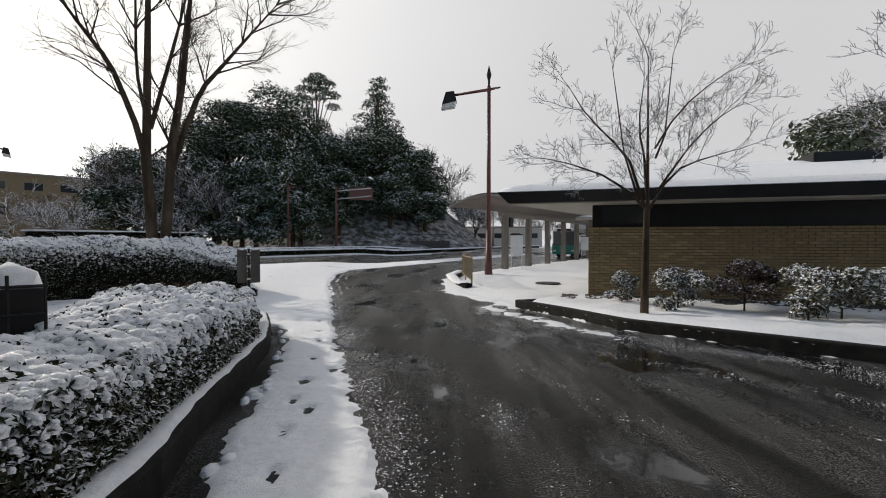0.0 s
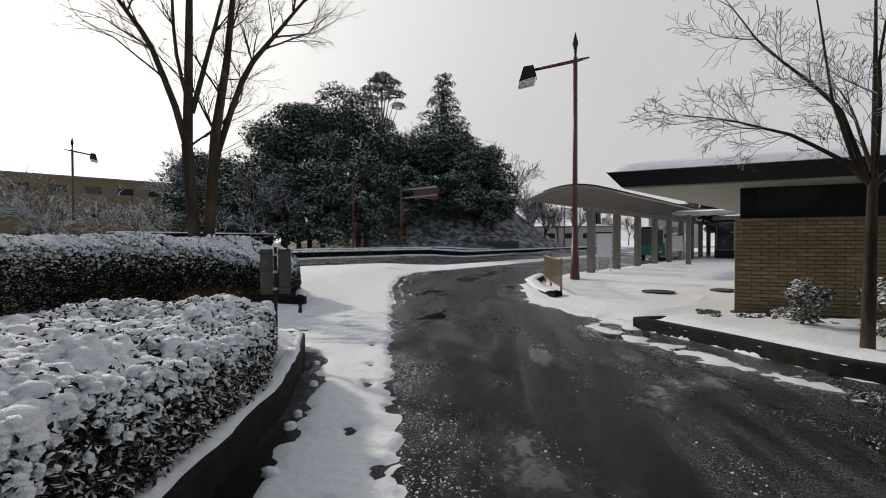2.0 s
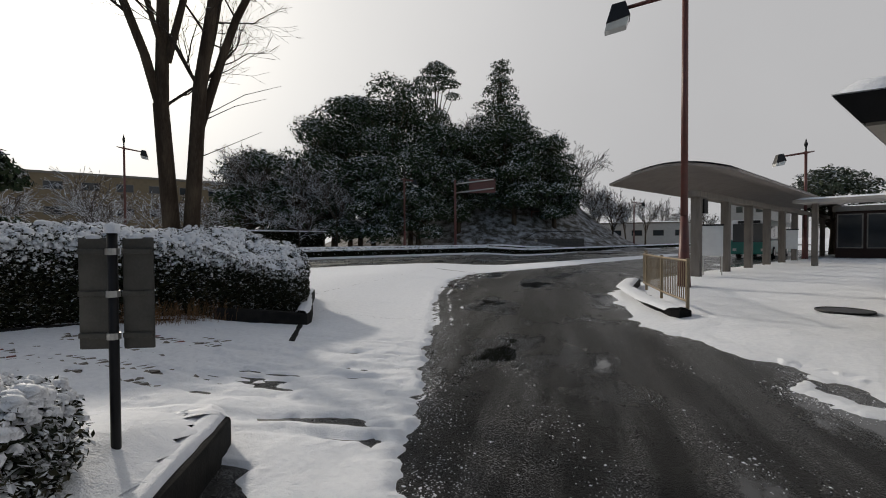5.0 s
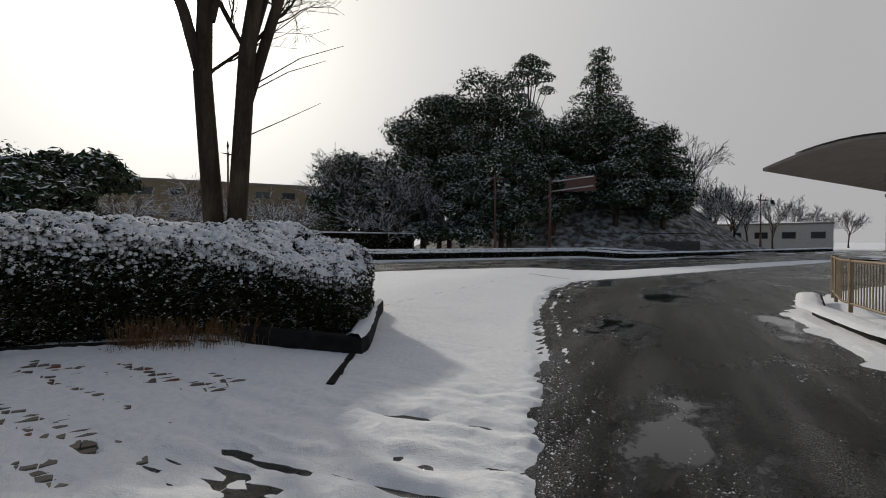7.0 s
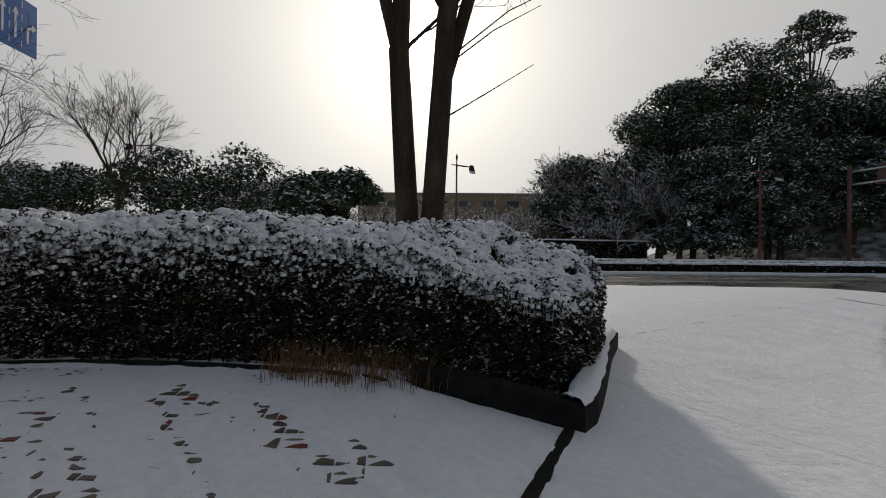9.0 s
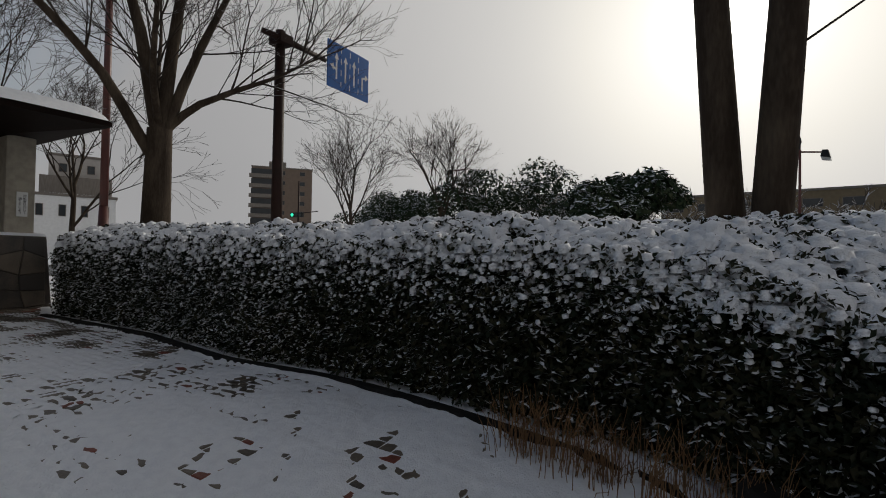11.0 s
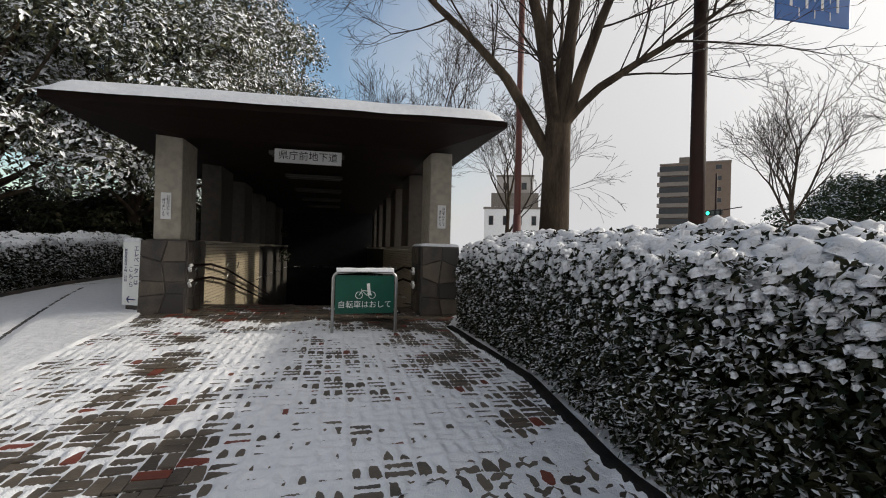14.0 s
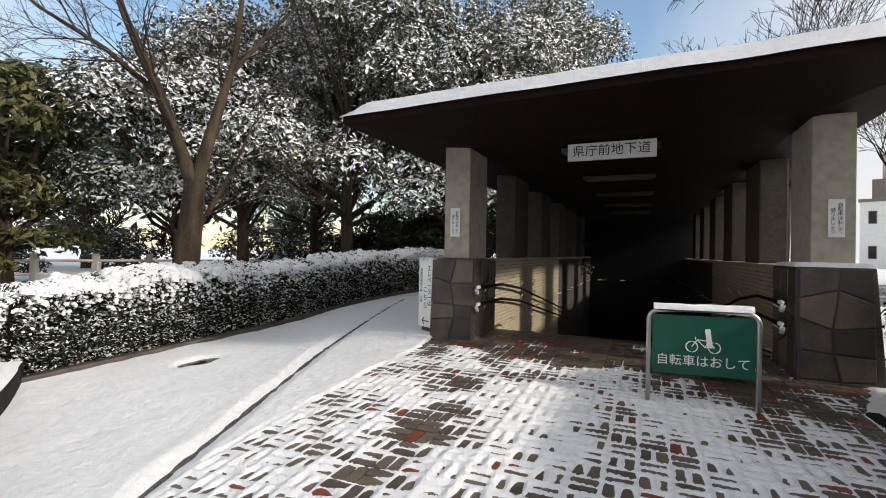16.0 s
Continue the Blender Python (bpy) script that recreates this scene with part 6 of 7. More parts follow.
part("railing", tube([(-5.2, -0.1, 0.9), (-2.3, -0.1, 2.5), (3.4, -0.1, 2.5)], 0.05, 6), M_BLACK, st, flat=False)


# ---- evergreen trees beside the underpass ----
BIG = material("broad_evergreen_leaf", (0.04, 0.05, 0.022), (0.12, 0.112, 0.055), 3, 0.4, 0.0, snow=0.03, island=1.4)
for k, (x, y, h, w, n) in enumerate([(-0.6, -8.2, 9.0, 6.5, 15000), (-2.4, -9.6, 11, 7, 13000), (-6.6, -8.0, 12.5, 8, 22000), (-10.5, -8.0, 11.0, 7, 20000), (-14.0, -12.0, 14, 8, 18000), (-18.0, -14.6, 14, 7, 11000), (-4.5, -14, 14, 9, 12000)]):
    leafy("evergreen_tree", "large broadleaf evergreen tree loaded with patches of snow", x, y, gz(x, y), masses(80 + k, w * 1.15, h, 38, 0.27, 0.7), 90 + k, int(n * 1.9), 0.17, BIG, 0.22)
leafy("yellow_green_tree", "yellow-green evergreen tree lit by the sun", 4.0, -6.6, gz(4, -6.6), masses(97, 6.5, 8, 18, 0.1, 0.5), 98, 9000, 0.26, material("yellow_green_leaf", (0.05, 0.06, 0.015), (0.13, 0.12, 0.04), 3, 0.5, 0.0, snow=0.9, island=1.2), 0.25)
limbed_tree("bare_tree", "bare brown tree forking low behind the snowy hedge", -3.4, -2.2, gz(-3.4, -2.2), [
    ([(0.2, 0.08, -0.1), (0.17, 0.07, 1.3), (0.08, 0.03, 2.3), (-0.02, -0.01, 3.1)], 0.33, 0.24, False),
    ([(0.0, 0.0, 2.95), (0.36, 0.15, 4.1), (0.67, 0.4, 5.14), (1.15, 0.7, 6.4), (1.7, 1.0, 8.2)], 0.17, 0.04, True),
    ([(-0.02, -0.01, 2.95), (-0.42, -0.18, 4.8), (-0.71, -0.5, 6.25), (-0.87, -0.6, 7.4), (-0.95, -0.6, 9.0)], 0.18, 0.04, True),
    ([(0.6, 0.3, 5.0), (1.7, 0.6, 5.95), (2.8, 0.8, 6.6), (3.9, 1.0, 7.4)], 0.07, 0.02, True),
    ([(-0.66, -0.4, 5.9), (-1.44, -0.6, 7.0), (-2.35, -0.9, 8.2)], 0.07, 0.02, True),
    ([(0.1, 0.04, 1.6), (-0.45, -0.2, 2.7), (-0.87, -0.35, 3.7), (-1.2, -0.4, 4.6)], 0.08, 0.02, True),
    ([(0.3, 0.1, 4.0), (0.5, 1.0, 5.2), (0.7, 1.9, 6.4)], 0.06, 0.02, True)], TWIGS, 17, 1.35, 0.02, 10)
leafy("evergreen_tree", "dark evergreen tree behind the bus shelter", 20.5, 53, 0, masses(120, 8, 7.2, 16, 0.2), 121, 6000, 0.35, M_LEAF, 0.25)
leafy("evergreen_tree", "dusty evergreen tree behind the brick building", 27.5, 30.5, 0, masses(122, 10, 10.5, 16, 0.3), 123, 6000, 0.4, M_LEAF, 0.25)

# ---- lettering ----
def lettering(name, text, size, mat, parent, m, spacing=1.0, depth=0.0015, label=""):
    """Flat raised letters as one mesh, centred on the pose m, reading along its x with z up."""
    cu = bpy.data.curves.new(name, "FONT")
    cu.body, cu.size, cu.align_x, cu.align_y, cu.extrude, cu.space_line = text, size, "CENTER", "CENTER", depth, spacing
    tmp = bpy.data.objects.new(name, cu)
    scene.collection.objects.link(tmp)
    dg = bpy.context.evaluated_depsgraph_get()
    dg.update()
    me = bpy.data.meshes.new_from_object(tmp.evaluated_get(dg))
    bpy.data.objects.remove(tmp)
    bpy.data.curves.remove(cu)
    me.materials.clear()
    me.materials.append(mat)
    return part(name, me, None, parent, label, m @ pose(0, 0, 0, 90, 0, 0))


M_INK = material("black_ink", (0.012, 0.012, 0.014), (0.018, 0.018, 0.02), 5, 0.6, 0.0)
M_NAVY = material("navy_ink", (0.01, 0.02, 0.10), (0.012, 0.025, 0.12), 5, 0.6, 0.0)
M_SIGNWHITE = material("sign_white", (0.80, 0.82, 0.80), (0.74, 0.76, 0.74), 4, 0.5, 0.0)

# nameplate over the underpass
plate = part("nameplate", box(1.83, 0.30, 2.60, 2.95, 0.36, 2.83, 0.006), M_WHITE, under, "white nameplate with black characters")
lettering("lettering", "県庁前地下道", 0.165, M_INK, plate, pose(2.39, 0.297, 2.715))
# small notices on the front columns
for a0 in (0.24, 4.74):
    n_ = part("notice", box(a0 - 0.075, 0.120, 1.55, a0 + 0.075, 0.1385, 1.97, 0.003), M_WHITE, under, "small white notice with vertical writing")
    lettering("lettering", "自\n転\n車\nは\nお\nし\nて", 0.05, M_INK, n_, pose(a0 + 0.032, 0.1185, 1.76), 0.95)
    lettering("lettering", "通\nり\nま\nし\nょ\nう", 0.05, M_INK, n_, pose(a0 - 0.032, 0.1185, 1.73), 0.95)
# lift notice beside the plinth
lift = thing("lift_notice", UP @ pose(-0.36, 0.20, 0, 0, 0, -28), "tall white board with blue writing leaning at the plinth", "sign")
part("board", box(0, -0.02, 0.18, 0.34, 0.02, 1.19, 0.005), M_SIGNWHITE, lift)
part("snow_cap", scatter(DOME, np.array([(0.06, 0, 1.19), (0.17, 0, 1.19), (0.28, 0, 1.19)]), np.array([(0.09, 0.05, 0.05)] * 3), np.zeros(3)), M_SNOW, lift, flat=False)
part("board_leg", box(0.02, 0.025, -0.1, 0.32, 0.07, 1.1, 0.01), M_PLINTH, lift)
lettering("lettering", "エ\nレ\nベ\nー\nタ\nー\nは", 0.10, M_NAVY, lift, pose(0.27, -0.0215, 0.80), 0.88)
lettering("lettering", "こ\nち\nら", 0.10, M_NAVY, lift, pose(0.17, -0.0215, 0.62), 1.2)
lettering("lettering", "利\n用\n時\n間\nは\n6\n時\n~\n22\n時", 0.055, M_NAVY, lift, pose(0.065, -0.0215, 0.80), 0.95)
bm = box(0.10, -0.0235, 0.262, 0.27, -0.0205, 0.278)
for s in (1, -1):
    add_box(bm, 0.0, -0.0235, -0.008, 0.07, -0.0205, 0.008, 0, pose(0.095, 0, 0.27, 0, 45 * s, 0))
part("arrow", bm, M_NAVY, lift)

# the bicycle board
part("hoop_snow", snow_strip([(0.04, -0.035), (0.84, -0.035)], 0.0, 0.07, 0.866, 0.05, 1, 0.04, 8, 0.0, 0.0), M_SNOW, barrier, flat=False)
lettering("lettering", "自転車はおして", 0.108, M_SIGNWHITE, barrier, pose(0.44, -0.0135, 0.40))
def ring(cx, cz, r, w):
    return tube([(cx + r * math.cos(t), -0.0145, cz + r * math.sin(t)) for t in np.linspace(0, 2 * math.pi, 25)], w, 4, False)
for cx in (0.355, 0.535):
    part("wheel_mark", ring(cx, 0.535, 0.047, 0.005), M_SIGNWHITE, barrier)
bm = bmesh.new()
for (x0, z0), (x1, z1) in (((0.355, 0.535), (0.40, 0.60)), ((0.40, 0.60), (0.50, 0.59)), ((0.50, 0.59), (0.535, 0.535)), ((0.40, 0.595), (0.46, 0.535)), ((0.46, 0.535), (0.535, 0.535)), ((0.46, 0.535), (0.50, 0.60)), ((0.385, 0.60), (0.385, 0.625))):
    l_ = math.hypot(x1 - x0, z1 - z0)
    add_box(bm, 0, -0.016, -0.004, l_, -0.0125, 0.004, 0, pose(x0, 0, z0, 0, -math.degrees(math.atan2(z1 - z0, x1 - x0)), 0))
part("frame_mark", bm, M_SIGNWHITE, barrier)
bm = box(0, -0.0175, -0.022, 0.17, -0.0125, 0.022, 0.002, pose(0.50, 0, 0.53, 0, -97, 0))
part("plain_mark", bm, M_SIGNWHITE, barrier)

# ---- lane sign ----
lane = thing("lane_sign", pose(-16.6, 8.1, gz(-16.6, 8.1), 0, 0, 148), "blue lane arrow sign on a dark brown pole arm", "road sign")
part("pole", tube([(0, 0, 0), (0, 0, 6.75)], [0.15, 0.12], 12), M_DARKPOLE, lane, flat=False)
part("arm", tube([(-0.55, 0, 6.55), (0, -0.16, 6.5), (1.4, -0.16, 6.5)], [0.07, 0.085, 0.06], 8), M_DARKPOLE, lane, flat=False)
part("bracket", box(-0.2, -0.26, 6.38, 0.2, 0.2, 6.62, 0.02), M_DARKPOLE, lane)
board = part("board", box(1.35, -0.30, 5.78, 3.06, -0.26, 7.08, 0.01), M_BLUE, lane, "blue sign face with white lane arrows")
for k in range(4):
    cx = 1.68 + 0.36 * k
    bm = box(cx - 0.03, -0.309, 6.05, cx + 0.03, -0.302, 6.62 if k < 3 else 6.45)
    if k < 3:
        vs = [bm.verts.new(c) for c in ((cx - 0.09, -0.3095, 6.62), (cx + 0.09, -0.3095, 6.62), (cx, -0.3095, 6.8))]
        bm.faces.new(vs)
    if k in (0, 3):
        s = -1 if k == 0 else 1
        z = 6.32 if k == 0 else 6.42
        add_box(bm, 0, -0.309, -0.03, 0.14, -0.302, 0.03, 0, pose(cx, 0, z, 0, -20 if s > 0 else 200, 0))
        vs = [bm.verts.new(c) for c in ((cx + s * 0.12, -0.3097, z - 0.05), (cx + s * 0.12, -0.3097, z + 0.15), (cx + s * 0.26, -0.3097, z + 0.08))]
        bm.faces.new(vs)
    part("arrow", bm, M_SIGNWHITE, board)
for k in range(3):
    for z in (5.88, 6.2, 6.52, 6.84):
        part("dash", box(1.855 + 0.36 * k, -0.308, z, 1.875 + 0.36 * k, -0.302, z + 0.16), M_SIGNWHITE, board)

# ---- back of the small signs in the planter tip ----
sb = thing("sign_post", pose(-3.76, 8.93, gz(-3.76, 8.93) + 0.02, 0, 0, 20), "grey steel backs of two narrow signs clamped to a post", "sign")
part("post", tube([(0, 0, -0.3), (0, 0, 1.62)], 0.026, 12), M_BLACK, sb, flat=False)
for s in (-1, 1):
    p_ = part("plate", box(0.035 if s > 0 else -0.205, 0.03, 0.94, 0.205 if s > 0 else -0.035, 0.042, 1.58, 0.008), M_PLATEBACK, sb, "dull steel plate")
    for z in (1.02, 1.26, 1.50):
        part("channel", box(0.04 if s > 0 else -0.2, 0.012, z - 0.015, 0.2 if s > 0 else -0.04, 0.028, z + 0.015, 0.004), M_PLATEBACK, p_)
for z in (1.02, 1.26, 1.50):
    part("clamp", tube([(0, 0, z - 0.018), (0, 0, z + 0.018)], 0.036, 12), M_STEEL, sb)
part("snow_cap", scatter(DOME, np.array([(0, 0, 1.62), (0.1, 0.035, 1.58), (-0.12, 0.035, 1.58)]), np.array([(0.05, 0.045, 0.05), (0.06, 0.02, 0.02), (0.05, 0.02, 0.02)]), np.zeros(3)), M_SNOW, sb, flat=False)

# caged box behind the planter
cg = thing("utility_box", pose(-3.15, 3.35, gz(-3.2, 3.3) + 0.16, 0, 0, 40), "black barred box with a rounded cap of snow", "box")
part("body", box(-0.2, -0.15, -0.2, 0.2, 0.15, 1.08, 0.02), M_BLACK, cg)
for x in (-0.2, 0.0, 0.2):
    part("bar", tube([(x, -0.225, 0), (x, -0.225, 1.18)], 0.012, 6), M_BLACK, cg)
for z in (0.9, 1.1):
    part("bar", tube([(-0.21, -0.235, z), (0.21, -0.235, z)], 0.012, 6), M_BLACK, cg)
part("snow_cap", scatter(DOME, np.array([(0, 0, 1.07)]), np.array([(0.22, 0.18, 0.2)]), np.zeros(1)), M_SNOW, cg, flat=False)

# ---- railing on the terminal kerb ----
rail_line = resample([(1.05, 16.9), (0.92, 18.5), (0.86, 21.0), (1.3, 23.3)], 0.12)
rail = thing("railing", Matrix(), "tan metal railing with upright bars on the kerb", "railing")
zz = [gz(p[0], p[1]) + 0.26 for p in rail_line]
for h in (0.12, 0.92):
    part("rail", tube([(p[0], p[1], z + h) for p, z in zip(rail_line, zz)], 0.025, 8), M_TANMETAL, rail, flat=False)
bar = mesh_np("bar", *tube([(0, 0, 0.12), (0, 0, 0.92)], 0.011, 6), M_TANMETAL)
for i, (p, z) in enumerate(zip(rail_line, zz)):
    if i % 15 == 0 or i == len(rail_line) - 1:
        part("rail_post", box(p[0] - 0.03, p[1] - 0.03, z - 0.05, p[0] + 0.03, p[1] + 0.03, z + 0.97, 0.005), M_TANMETAL, rail)
    else:
        part("bar", bar, None, rail, "", pose(p[0], p[1], z))

# ---- terminal furniture ----
for x, y in ((4.35, 27.3), (12.6, 41.0)):
    tb = thing("timetable_board", pose(x, y, gz(x, y) + 0.15, 0, 0, -20), "white timetable board on a steel stand", "sign", "timetable boards")
    for s in (-0.32, 0.32):
        part("leg", tube([(s, 0, 0), (s, 0, 1.9)], 0.025, 8), M_STEEL, tb, flat=False)
    part("panel", box(-0.36, -0.04, 0.75, 0.36, 0.04, 1.95, 0.01), M_WHITE, tb)
    part("panel_frame", box(-0.39, -0.05, 1.952, 0.39, 0.05, 2.02, 0.01), M_BLACK, tb)
hang = part("hanging_clock_sign", box(0.4, -0.15, 2.45, 0.85, 0.15, 3.0, 0.02), M_BLACK, shelter, "dark hanging stop sign")
for x, y, rz in ((11.4, 26.6, 20), (13.6, 27.3, 20)):
    be = thing("bench", pose(x, y, gz(x, y) + 0.15, 0, 0, rz), "dark slatted wooden bench dusted with snow", "bench", "terminal benches")
    for k in range(4):
        part("seat_slat", box(-0.9, -0.22 + 0.12 * k, 0.42, 0.9, -0.12 + 0.12 * k, 0.46, 0.006), M_DARKWOOD, be)
    for k in range(3):
        part("back_slat", box(-0.9, 0.27, 0.52 + 0.13 * k, 0.9, 0.30, 0.62 + 0.13 * k, 0.006), M_DARKWOOD, be)
    for s in (-0.75, 0.75):
        part("leg", box(s - 0.04, -0.2, 0, s + 0.04, 0.25, 0.418, 0.006), M_BLACK, be)
        part("arm_post", box(s - 0.03, 0.302, 0.3, s + 0.03, 0.34, 0.92, 0.006), M_BLACK, be)
bare_tree("pruned_tree", "small pruned bare tree with snowy branches at the terminal", 10.6, 24.8, gz(10, 24) + 0.15, 1.5, 0.07, dict(depth=3, kids=[4, 3, 3], spread=[1.0, 0.6, 0.6], shrink=0.6, wander=0.08, up=0.0, trunk_depth=1, min_r=0.008), 77)
can = thing("canopy_wing", pose(10.6, 35.0, 3.0, 0, 0, -40), "flat white-edged canopy joining shelter and building", "canopy")
part("slab", box(0, -1.2, 0, 9, 1.2, 0.16, 0.02), M_PALEWALL, can)
part("lying_snow", roof_snow(0, -1.2, 9, 1.2, 0.16, 0.1, 0.3), M_SNOW, can, flat=False)
for x in (0.6, 4.4, 8.4):
    part("post", box(x - 0.12, -0.12, -3.2, x + 0.12, 0.12, -0.003, 0.01), M_GREYPOST, can)

bus = thing("bus", pose(13.4, 46.6, gz(13, 46), 0, 0, 60), "teal and white city bus waiting at the terminal", "bus")
part("body", box(0, 0.0, 0.35, 10.4, 2.45, 1.45, 0.08), M_BUSTEAL, bus)
part("upper_body", box(0.02, 0.02, 1.455, 10.38, 2.43, 3.0, 0.12), M_WHITE, bus)
for k in range(6):
    part("window", box(0.7 + 1.58 * k, -0.012, 1.55, 2.1 + 1.58 * k, 0.015, 2.55, 0.01), M_DARKGLASS, bus)
part("windscreen", box(-0.015, 0.15, 1.3, 0.03, 2.3, 2.7, 0.01), M_DARKGLASS, bus)
part("route_display", box(-0.03, 0.5, 2.72, 0.02, 1.95, 2.95, 0.01), M_BLACK, bus)
for s in (0.2, 2.05):
    part("headlight", box(-0.02, s, 0.6, 0.03, s + 0.25, 0.8, 0.01), M_LAMPGLASS, bus)
for x in (2.2, 7.8):
    for y in (0.1, 2.35):
        w_ = part("wheel", tube([(x, y - 0.14, 0.46), (x, y + 0.14, 0.46)], 0.46, 20), M_RUBBER, bus)
        part("rim", tube([(x, y - 0.15, 0.46), (x, y + 0.15, 0.46)], 0.26, 16), M_STEEL, w_)
for s in (-0.1, 2.55):
    part("mirror", box(-0.25, s - 0.06, 1.9, -0.1, s + 0.06, 2.3, 0.02), M_BLACK, bus)

for x, y in ((4.0, 17.6), (6.2, 18.2)):
    mh = thing("manhole_cover", pose(x, y, gz(x, y) + 0.165), "dark round iron manhole cover clear of snow", "manhole", "manhole covers")
    part("lid", tube([(0, 0, 0), (0, 0, 0.03)], 0.42, 24), M_BLACK, mh)
    part("rim", tube([(0.45 * math.cos(t), 0.45 * math.sin(t), 0.026) for t in np.linspace(0, 6.283, 25)], 0.02, 6, False), M_BLACK, mh)

# ---- shrubs in the bed ----
M_SHRUB = material("bed_shrub_leaf", (0.03, 0.035, 0.015), (0.10, 0.075, 0.035), 6, 0.5, 0.0, snow=0.45, island=1.4)
M_RUSSET = material("russet_shrub_leaf", (0.05, 0.018, 0.012), (0.03, 0.02, 0.012), 6, 0.5, 0.0, snow=0.75, island=1.4)
for k, (x, y, w, h, m_, n) in enumerate([(4.45, 11.5, 0.9, 0.85, M_SHRUB, 1500), (5.3, 10.4, 1.3, 1.0, M_SHRUB, 3000), (6.6, 10.1, 1.5, 1.15, M_RUSSET, 3600), (7.7, 8.9, 1.9, 1.25, M_SHRUB, 7000), (10.8, 7.8, 1.5, 1.1, M_SHRUB, 3500), (6.9, 8.7, 0.7, 0.6, M_SHRUB, 900), (4.85, 10.0, 0.5, 0.45, M_SHRUB, 600)]):
    leafy("shrub", "russet evergreen shrub flecked with snow" if m_ is M_RUSSET else "rounded low shrub heaped with snow against the brick wall", x, y, gz(x, y) + 0.22, masses(400 + k, w, h, 12, 0.15, 0.8), 410 + k, n, 0.075, m_, 0.02, "shrub")
r_ = np.random.default_rng(12)
n = 3500
u, v = r_.uniform(-0.4, 9, n), r_.uniform(0.02, 1.0, n)
gx, gy = 4.1 + W.x * u + W.y * v - 0.25 * (u < 0.0), 13.2 + W.y * u - W.x * v
s = r_.uniform(0.018, 0.045, n)
tagged(part("gravel", scatter(DOME_LOW, np.stack([gx, gy, ground_z(gx, gy) + 0.27], -1), np.stack([s * 1.3, s, s * 0.8], -1), r_.uniform(0, 6.28, n)), material("dark_pebble", (0.03, 0.028, 0.026), (0.10, 0.095, 0.09), 9, 0.6, 0.1, island=1.5), flat=False), "dark wet pebbles along the foot of the brick wall", "gravel", kind="stuff")

# ---- dry grass at the hedge foot ----
n = 420
u = r_.random(n) ** 0.8
q = np.array(HEDGE_WALK)[1:5]
pp = resample(q, 0.02)[(u * 80).astype(int)]
pp = pp + r_.normal(0, 0.10, pp.shape) + np.array([0.06, -0.10])
lines = []
for a in pp:
    h, t, d = r_.uniform(0.12, 0.42), r_.uniform(0, 6.28), r_.uniform(0.02, 0.15)
    z = gz(*a)
    lines.append((np.array([(a[0], a[1], z - 0.02), (a[0] + d * 0.3 * math.cos(t), a[1] + d * 0.3 * math.sin(t), z + h * 0.6), (a[0] + d * math.cos(t), a[1] + d * math.sin(t), z + h)]), np.array([0.003, 0.0025, 0.0012]), 3))
tagged(part("dry_grass", tube_arrays(lines), M_STRAW), "thin reddish dry grass stalks standing in the snow", "grass", kind="stuff")

# ---- white rail fence in the park ----
pf = thing("park_fence", Matrix(), "pale post and rail fence capped with snow in the park", "fence")
fl = resample([(9, -3.5), (3.8, -7.2), (-2.9, -12.2), (-9, -15)], 1.6)
for p in fl:
    part("post", box(p[0] - 0.09, p[1] - 0.09, gz(*p) - 0.1, p[0] + 0.09, p[1] + 0.09, gz(*p) + 1.25, 0.02), M_PALEWALL, pf)
for h in (0.55, 1.0):
    part("rail", tube([(p[0], p[1], gz(*p) + h) for p in fl], 0.05, 6), M_PALEWALL, pf, flat=False)

# ---- pieces of walls and paving ----
def unit_piece(name, sx, sy, sz, bevel, mat):
    me = bpy.data.meshes.new(name)
    x, y, z, b = sx / 2, sy / 2, sz, bevel
    V = [(-x, -y, 0), (x, -y, 0), (x, y, 0), (-x, y, 0), (-x, -y, z - b), (x, -y, z - b), (x, y, z - b), (-x, y, z - b), (-x + b, -y + b, z), (x - b, -y + b, z), (x - b, y - b, z), (-x + b, y - b, z)]
    F = [(0, 1, 5, 4), (1, 2, 6, 5), (2, 3, 7, 6), (3, 0, 4, 7), (4, 5, 9, 8), (5, 6, 10, 9), (6, 7, 11, 10), (7, 4, 8, 11), (8, 9, 10, 11)]
    me.from_pydata(V, [], F)
    me.materials.append(mat)
    return me, np.array(V), np.array(F)


def joined(name, V, F, mats, poses, parent, label):
    P = np.array([[list(r) for r in m] for m in poses])
    v = np.einsum("nij,vj->nvi", P[:, :3, :3], V) + P[:, None, :3, 3]
    f = F[None] + (np.arange(len(P)) * len(V))[:, None, None]
    return tagged(part(name, (v.reshape(-1, 3), f.reshape(-1, F.shape[1])), mats, parent, label), kind="stuff")


rr = random.Random(11)
# brick wall of the building: long thin bricks, stretcher bond
BL, BH = 0.30, 0.077
me, V, F = unit_piece("brick", BL - 0.012, BH - 0.012, 0.06, 0.004, M_BRICK)
near_, rest_ = [], []
for row in range(27):
    z = wallz - BH / 2 - row * BH
    for k in range(46):
        x = 0.05 + BL / 2 + k * BL + (BL / 2 if row % 2 else 0)
        if x > 13.5:
            continue
        m = pose(x, 0.062 - rr.uniform(0, 0.006), z, 90, 0, 0)
        (near_ if x < 3.4 and row < 26 else rest_).append(m)
for m in near_:
    part("brick", me, None, house, "", m)
joined("brick_rest", V, F, M_BRICK, rest_, house, "tan bricks")
half, V2_, F2_ = unit_piece("brick", BL / 2 - 0.012, BH - 0.012, 0.06, 0.004, M_BRICK)
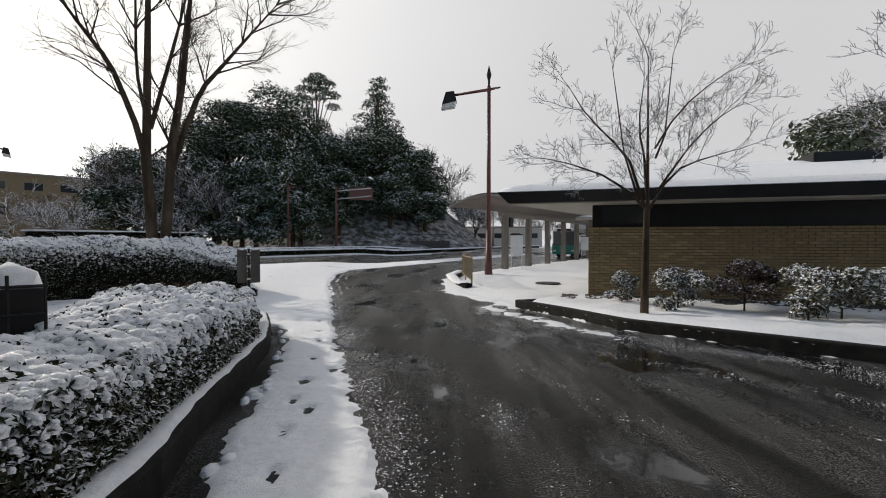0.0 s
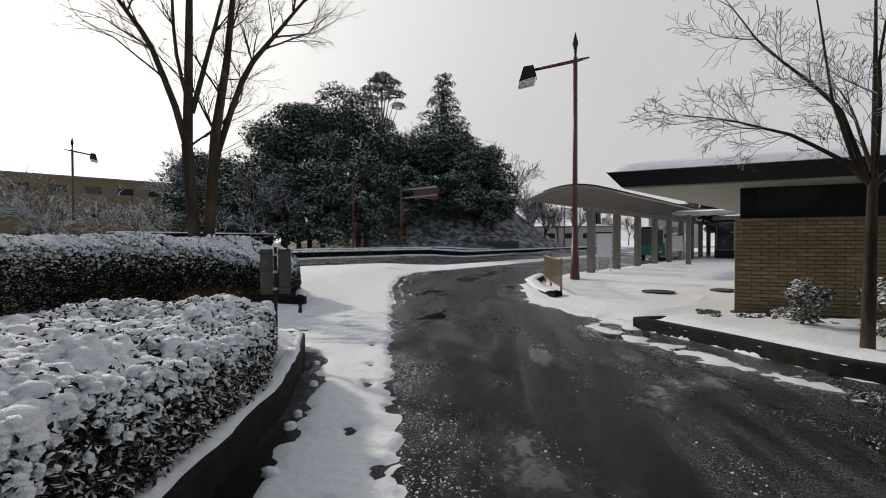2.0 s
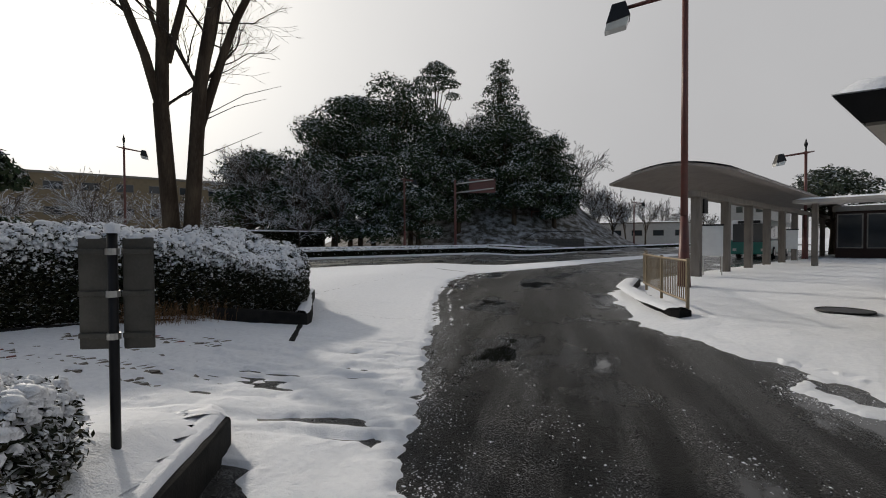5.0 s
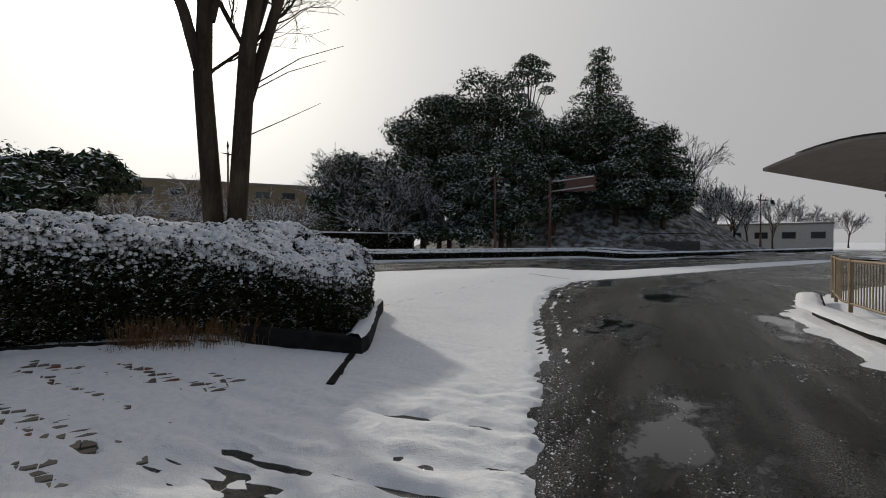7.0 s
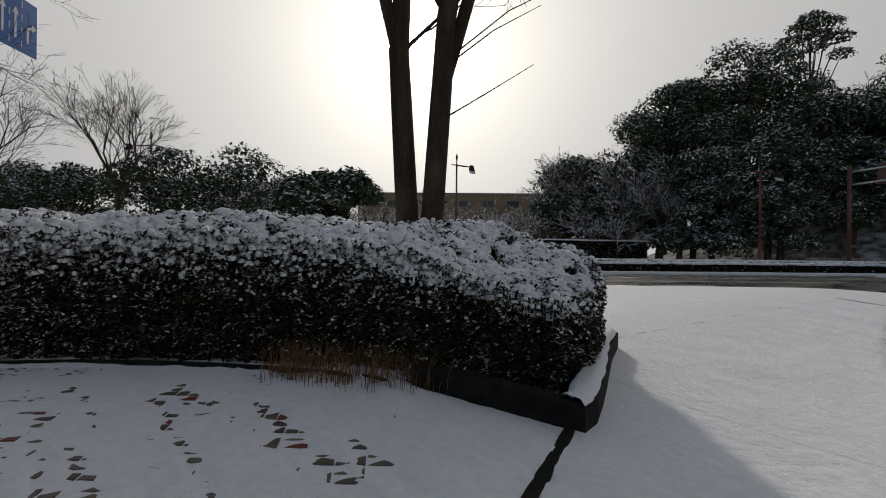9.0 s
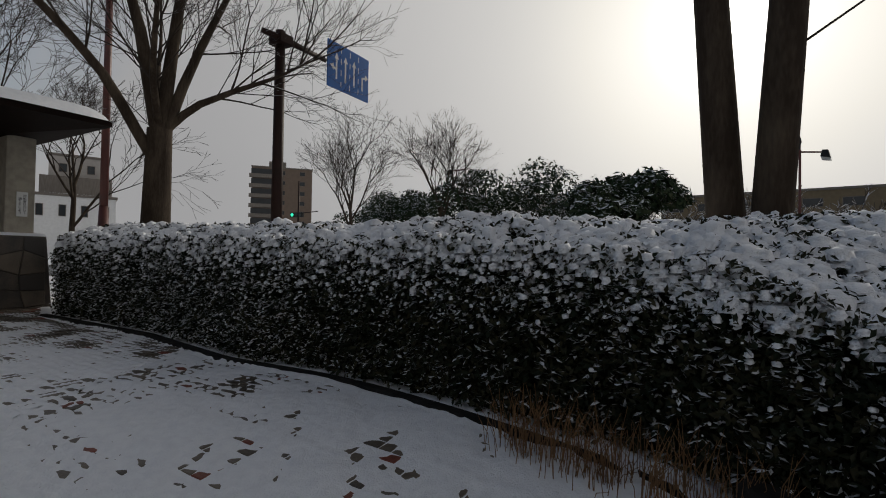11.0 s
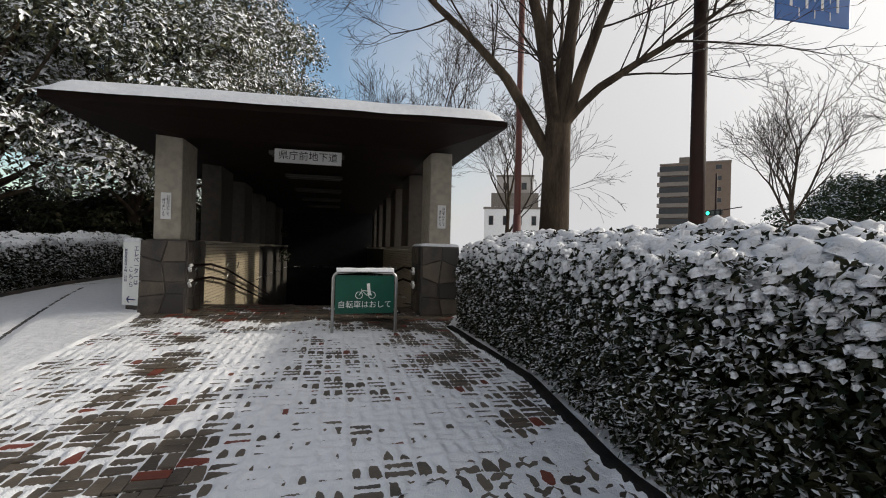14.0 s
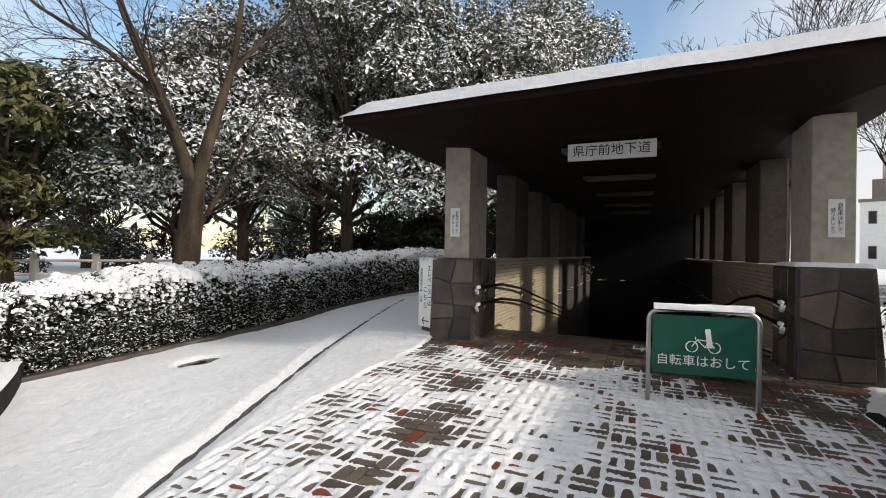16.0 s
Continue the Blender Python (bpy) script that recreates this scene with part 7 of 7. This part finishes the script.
for row in range(1, 27, 2):
    part("brick", half, None, house, "", pose(0.05 + BL / 4, 0.062, wallz - BH / 2 - row * BH, 90, 0, 0))

# uneven stones facing the plinths
def stone_face(m, w, h, cols, rows, seed):
    r = random.Random(seed)
    pt = [[(w * i / cols + (r.uniform(-0.3, 0.3) * w / cols if 0 < i < cols else 0), h * j / rows + (r.uniform(-0.3, 0.3) * h / rows if 0 < j < rows else 0)) for j in range(rows + 1)] for i in range(cols + 1)]
    for i in range(cols):
        for j in range(rows):
            q = [pt[i][j], pt[i + 1][j], pt[i + 1][j + 1], pt[i][j + 1]]
            cx, cz = sum(p[0] for p in q) / 4, sum(p[1] for p in q) / 4
            t = r.uniform(0.006, 0.016)
            bm = bmesh.new()
            a_ = [bm.verts.new((cx + (x - cx) * 0.96, 0.0, cz + (z - cz) * 0.96)) for x, z in q]
            b_ = [bm.verts.new((cx + (x - cx) * 0.90, -t, cz + (z - cz) * 0.90)) for x, z in q]
            for e in range(4):
                bm.faces.new((a_[e], a_[(e + 1) % 4], b_[(e + 1) % 4], b_[e]))
            bm.faces.new(b_)
            part("stone", bm, M_STONE, under, "", m)


M_STONE = material("slate_stone", (0.035, 0.03, 0.027), (0.12, 0.095, 0.07), 3, 0.5, 0.5, spread=1.4)
for k, a0 in enumerate((-0.06, 4.37)):
    stone_face(pose(a0, -0.102, -0.28, -3.75, 0, 0), 0.66, 1.49, 2, 5, 60 + k)
stone_face(pose(0.622, -0.05, -0.2, 0, 0, 90), 0.98, 1.4, 3, 5, 62)
stone_face(pose(4.348, 0.93, -0.2, 0, 0, -90), 0.98, 1.4, 3, 5, 63)

# cream tiles of the underpass walls
TL, TH = 0.23, 0.062
me, V, F = unit_piece("tile", TL - 0.006, TH - 0.007, 0.012, 0.002, M_TILE)
near_, rest_ = [], []
for row in range(38):
    z = 1.13 - row * TH
    for k in range(28):
        y = 1.08 + k * TL + (TL / 2 if row % 2 else 0)
        if z < -0.05 - 0.17 * max(0, y - 1.5):
            continue
        near_.append(pose(0.518, y, z, 90, 0, 90)) if (k < 15 and row < 19) else rest_.append(pose(0.518, y, z, 90, 0, 90))
        rest_.append(pose(4.432, y, z, 90, 0, -90))
for m in near_:
    part("tile", me, None, under, "", m)
joined("tile_rest", V, F, M_TILE, rest_, under, "cream tiles")

# brick paving before the underpass, laid in pairs turned crosswise
pav = thing("paving", Matrix(), "brown brick paving laid in pairs, half under snow", "paving", kind="structure")
B = 0.20
me, V, F = unit_piece("paver", B - 0.008, B / 2 - 0.008, 0.05, 0.004, M_PAVER)
red, _, _ = unit_piece("paver", B - 0.008, B / 2 - 0.008, 0.05, 0.004, M_REDPAVER)
near_, rest_ = [], []
for ia in range(-16, 31):
    for idd in range(-5, 55):
        odd = (ia + idd) % 2 > 0
        for h in (0, 1):
            a = (ia + (0.25 + 0.5 * h if odd else 0.5)) * B
            d = (idd + (0.5 if odd else 0.25 + 0.5 * h)) * B
            x, y = -8.78 - 0.863 * a + 0.506 * d, 2.75 + 0.506 * a + 0.863 * d
            if d < -0.02 and not (0.62 < a < 4.35):
                continue
            if edge_distance(PAVING, np.array([x]), np.array([y]))[0] < 0.03:
                continue
            m = pose(x, y, gz(x, y) - 0.041 + rr.uniform(-0.002, 0.003), 0, 0, 149.6 + (90 if odd else 0))
            (near_ if d < 2.6 and a < 3.2 and len(near_) < 300 else rest_).append(m)
for m in near_:
    part("paver", red if rr.random() < 0.08 else me, None, pav, "", m)
ruddy = [m for k, m in enumerate(rest_) if k % 17 == 3]
joined("paver_rest", V, F, M_PAVER, [m for k, m in enumerate(rest_) if k % 17 != 3], pav, "brown paving bricks")
joined("red_paver_rest", V, F, M_REDPAVER, ruddy, pav, "red paving bricks")
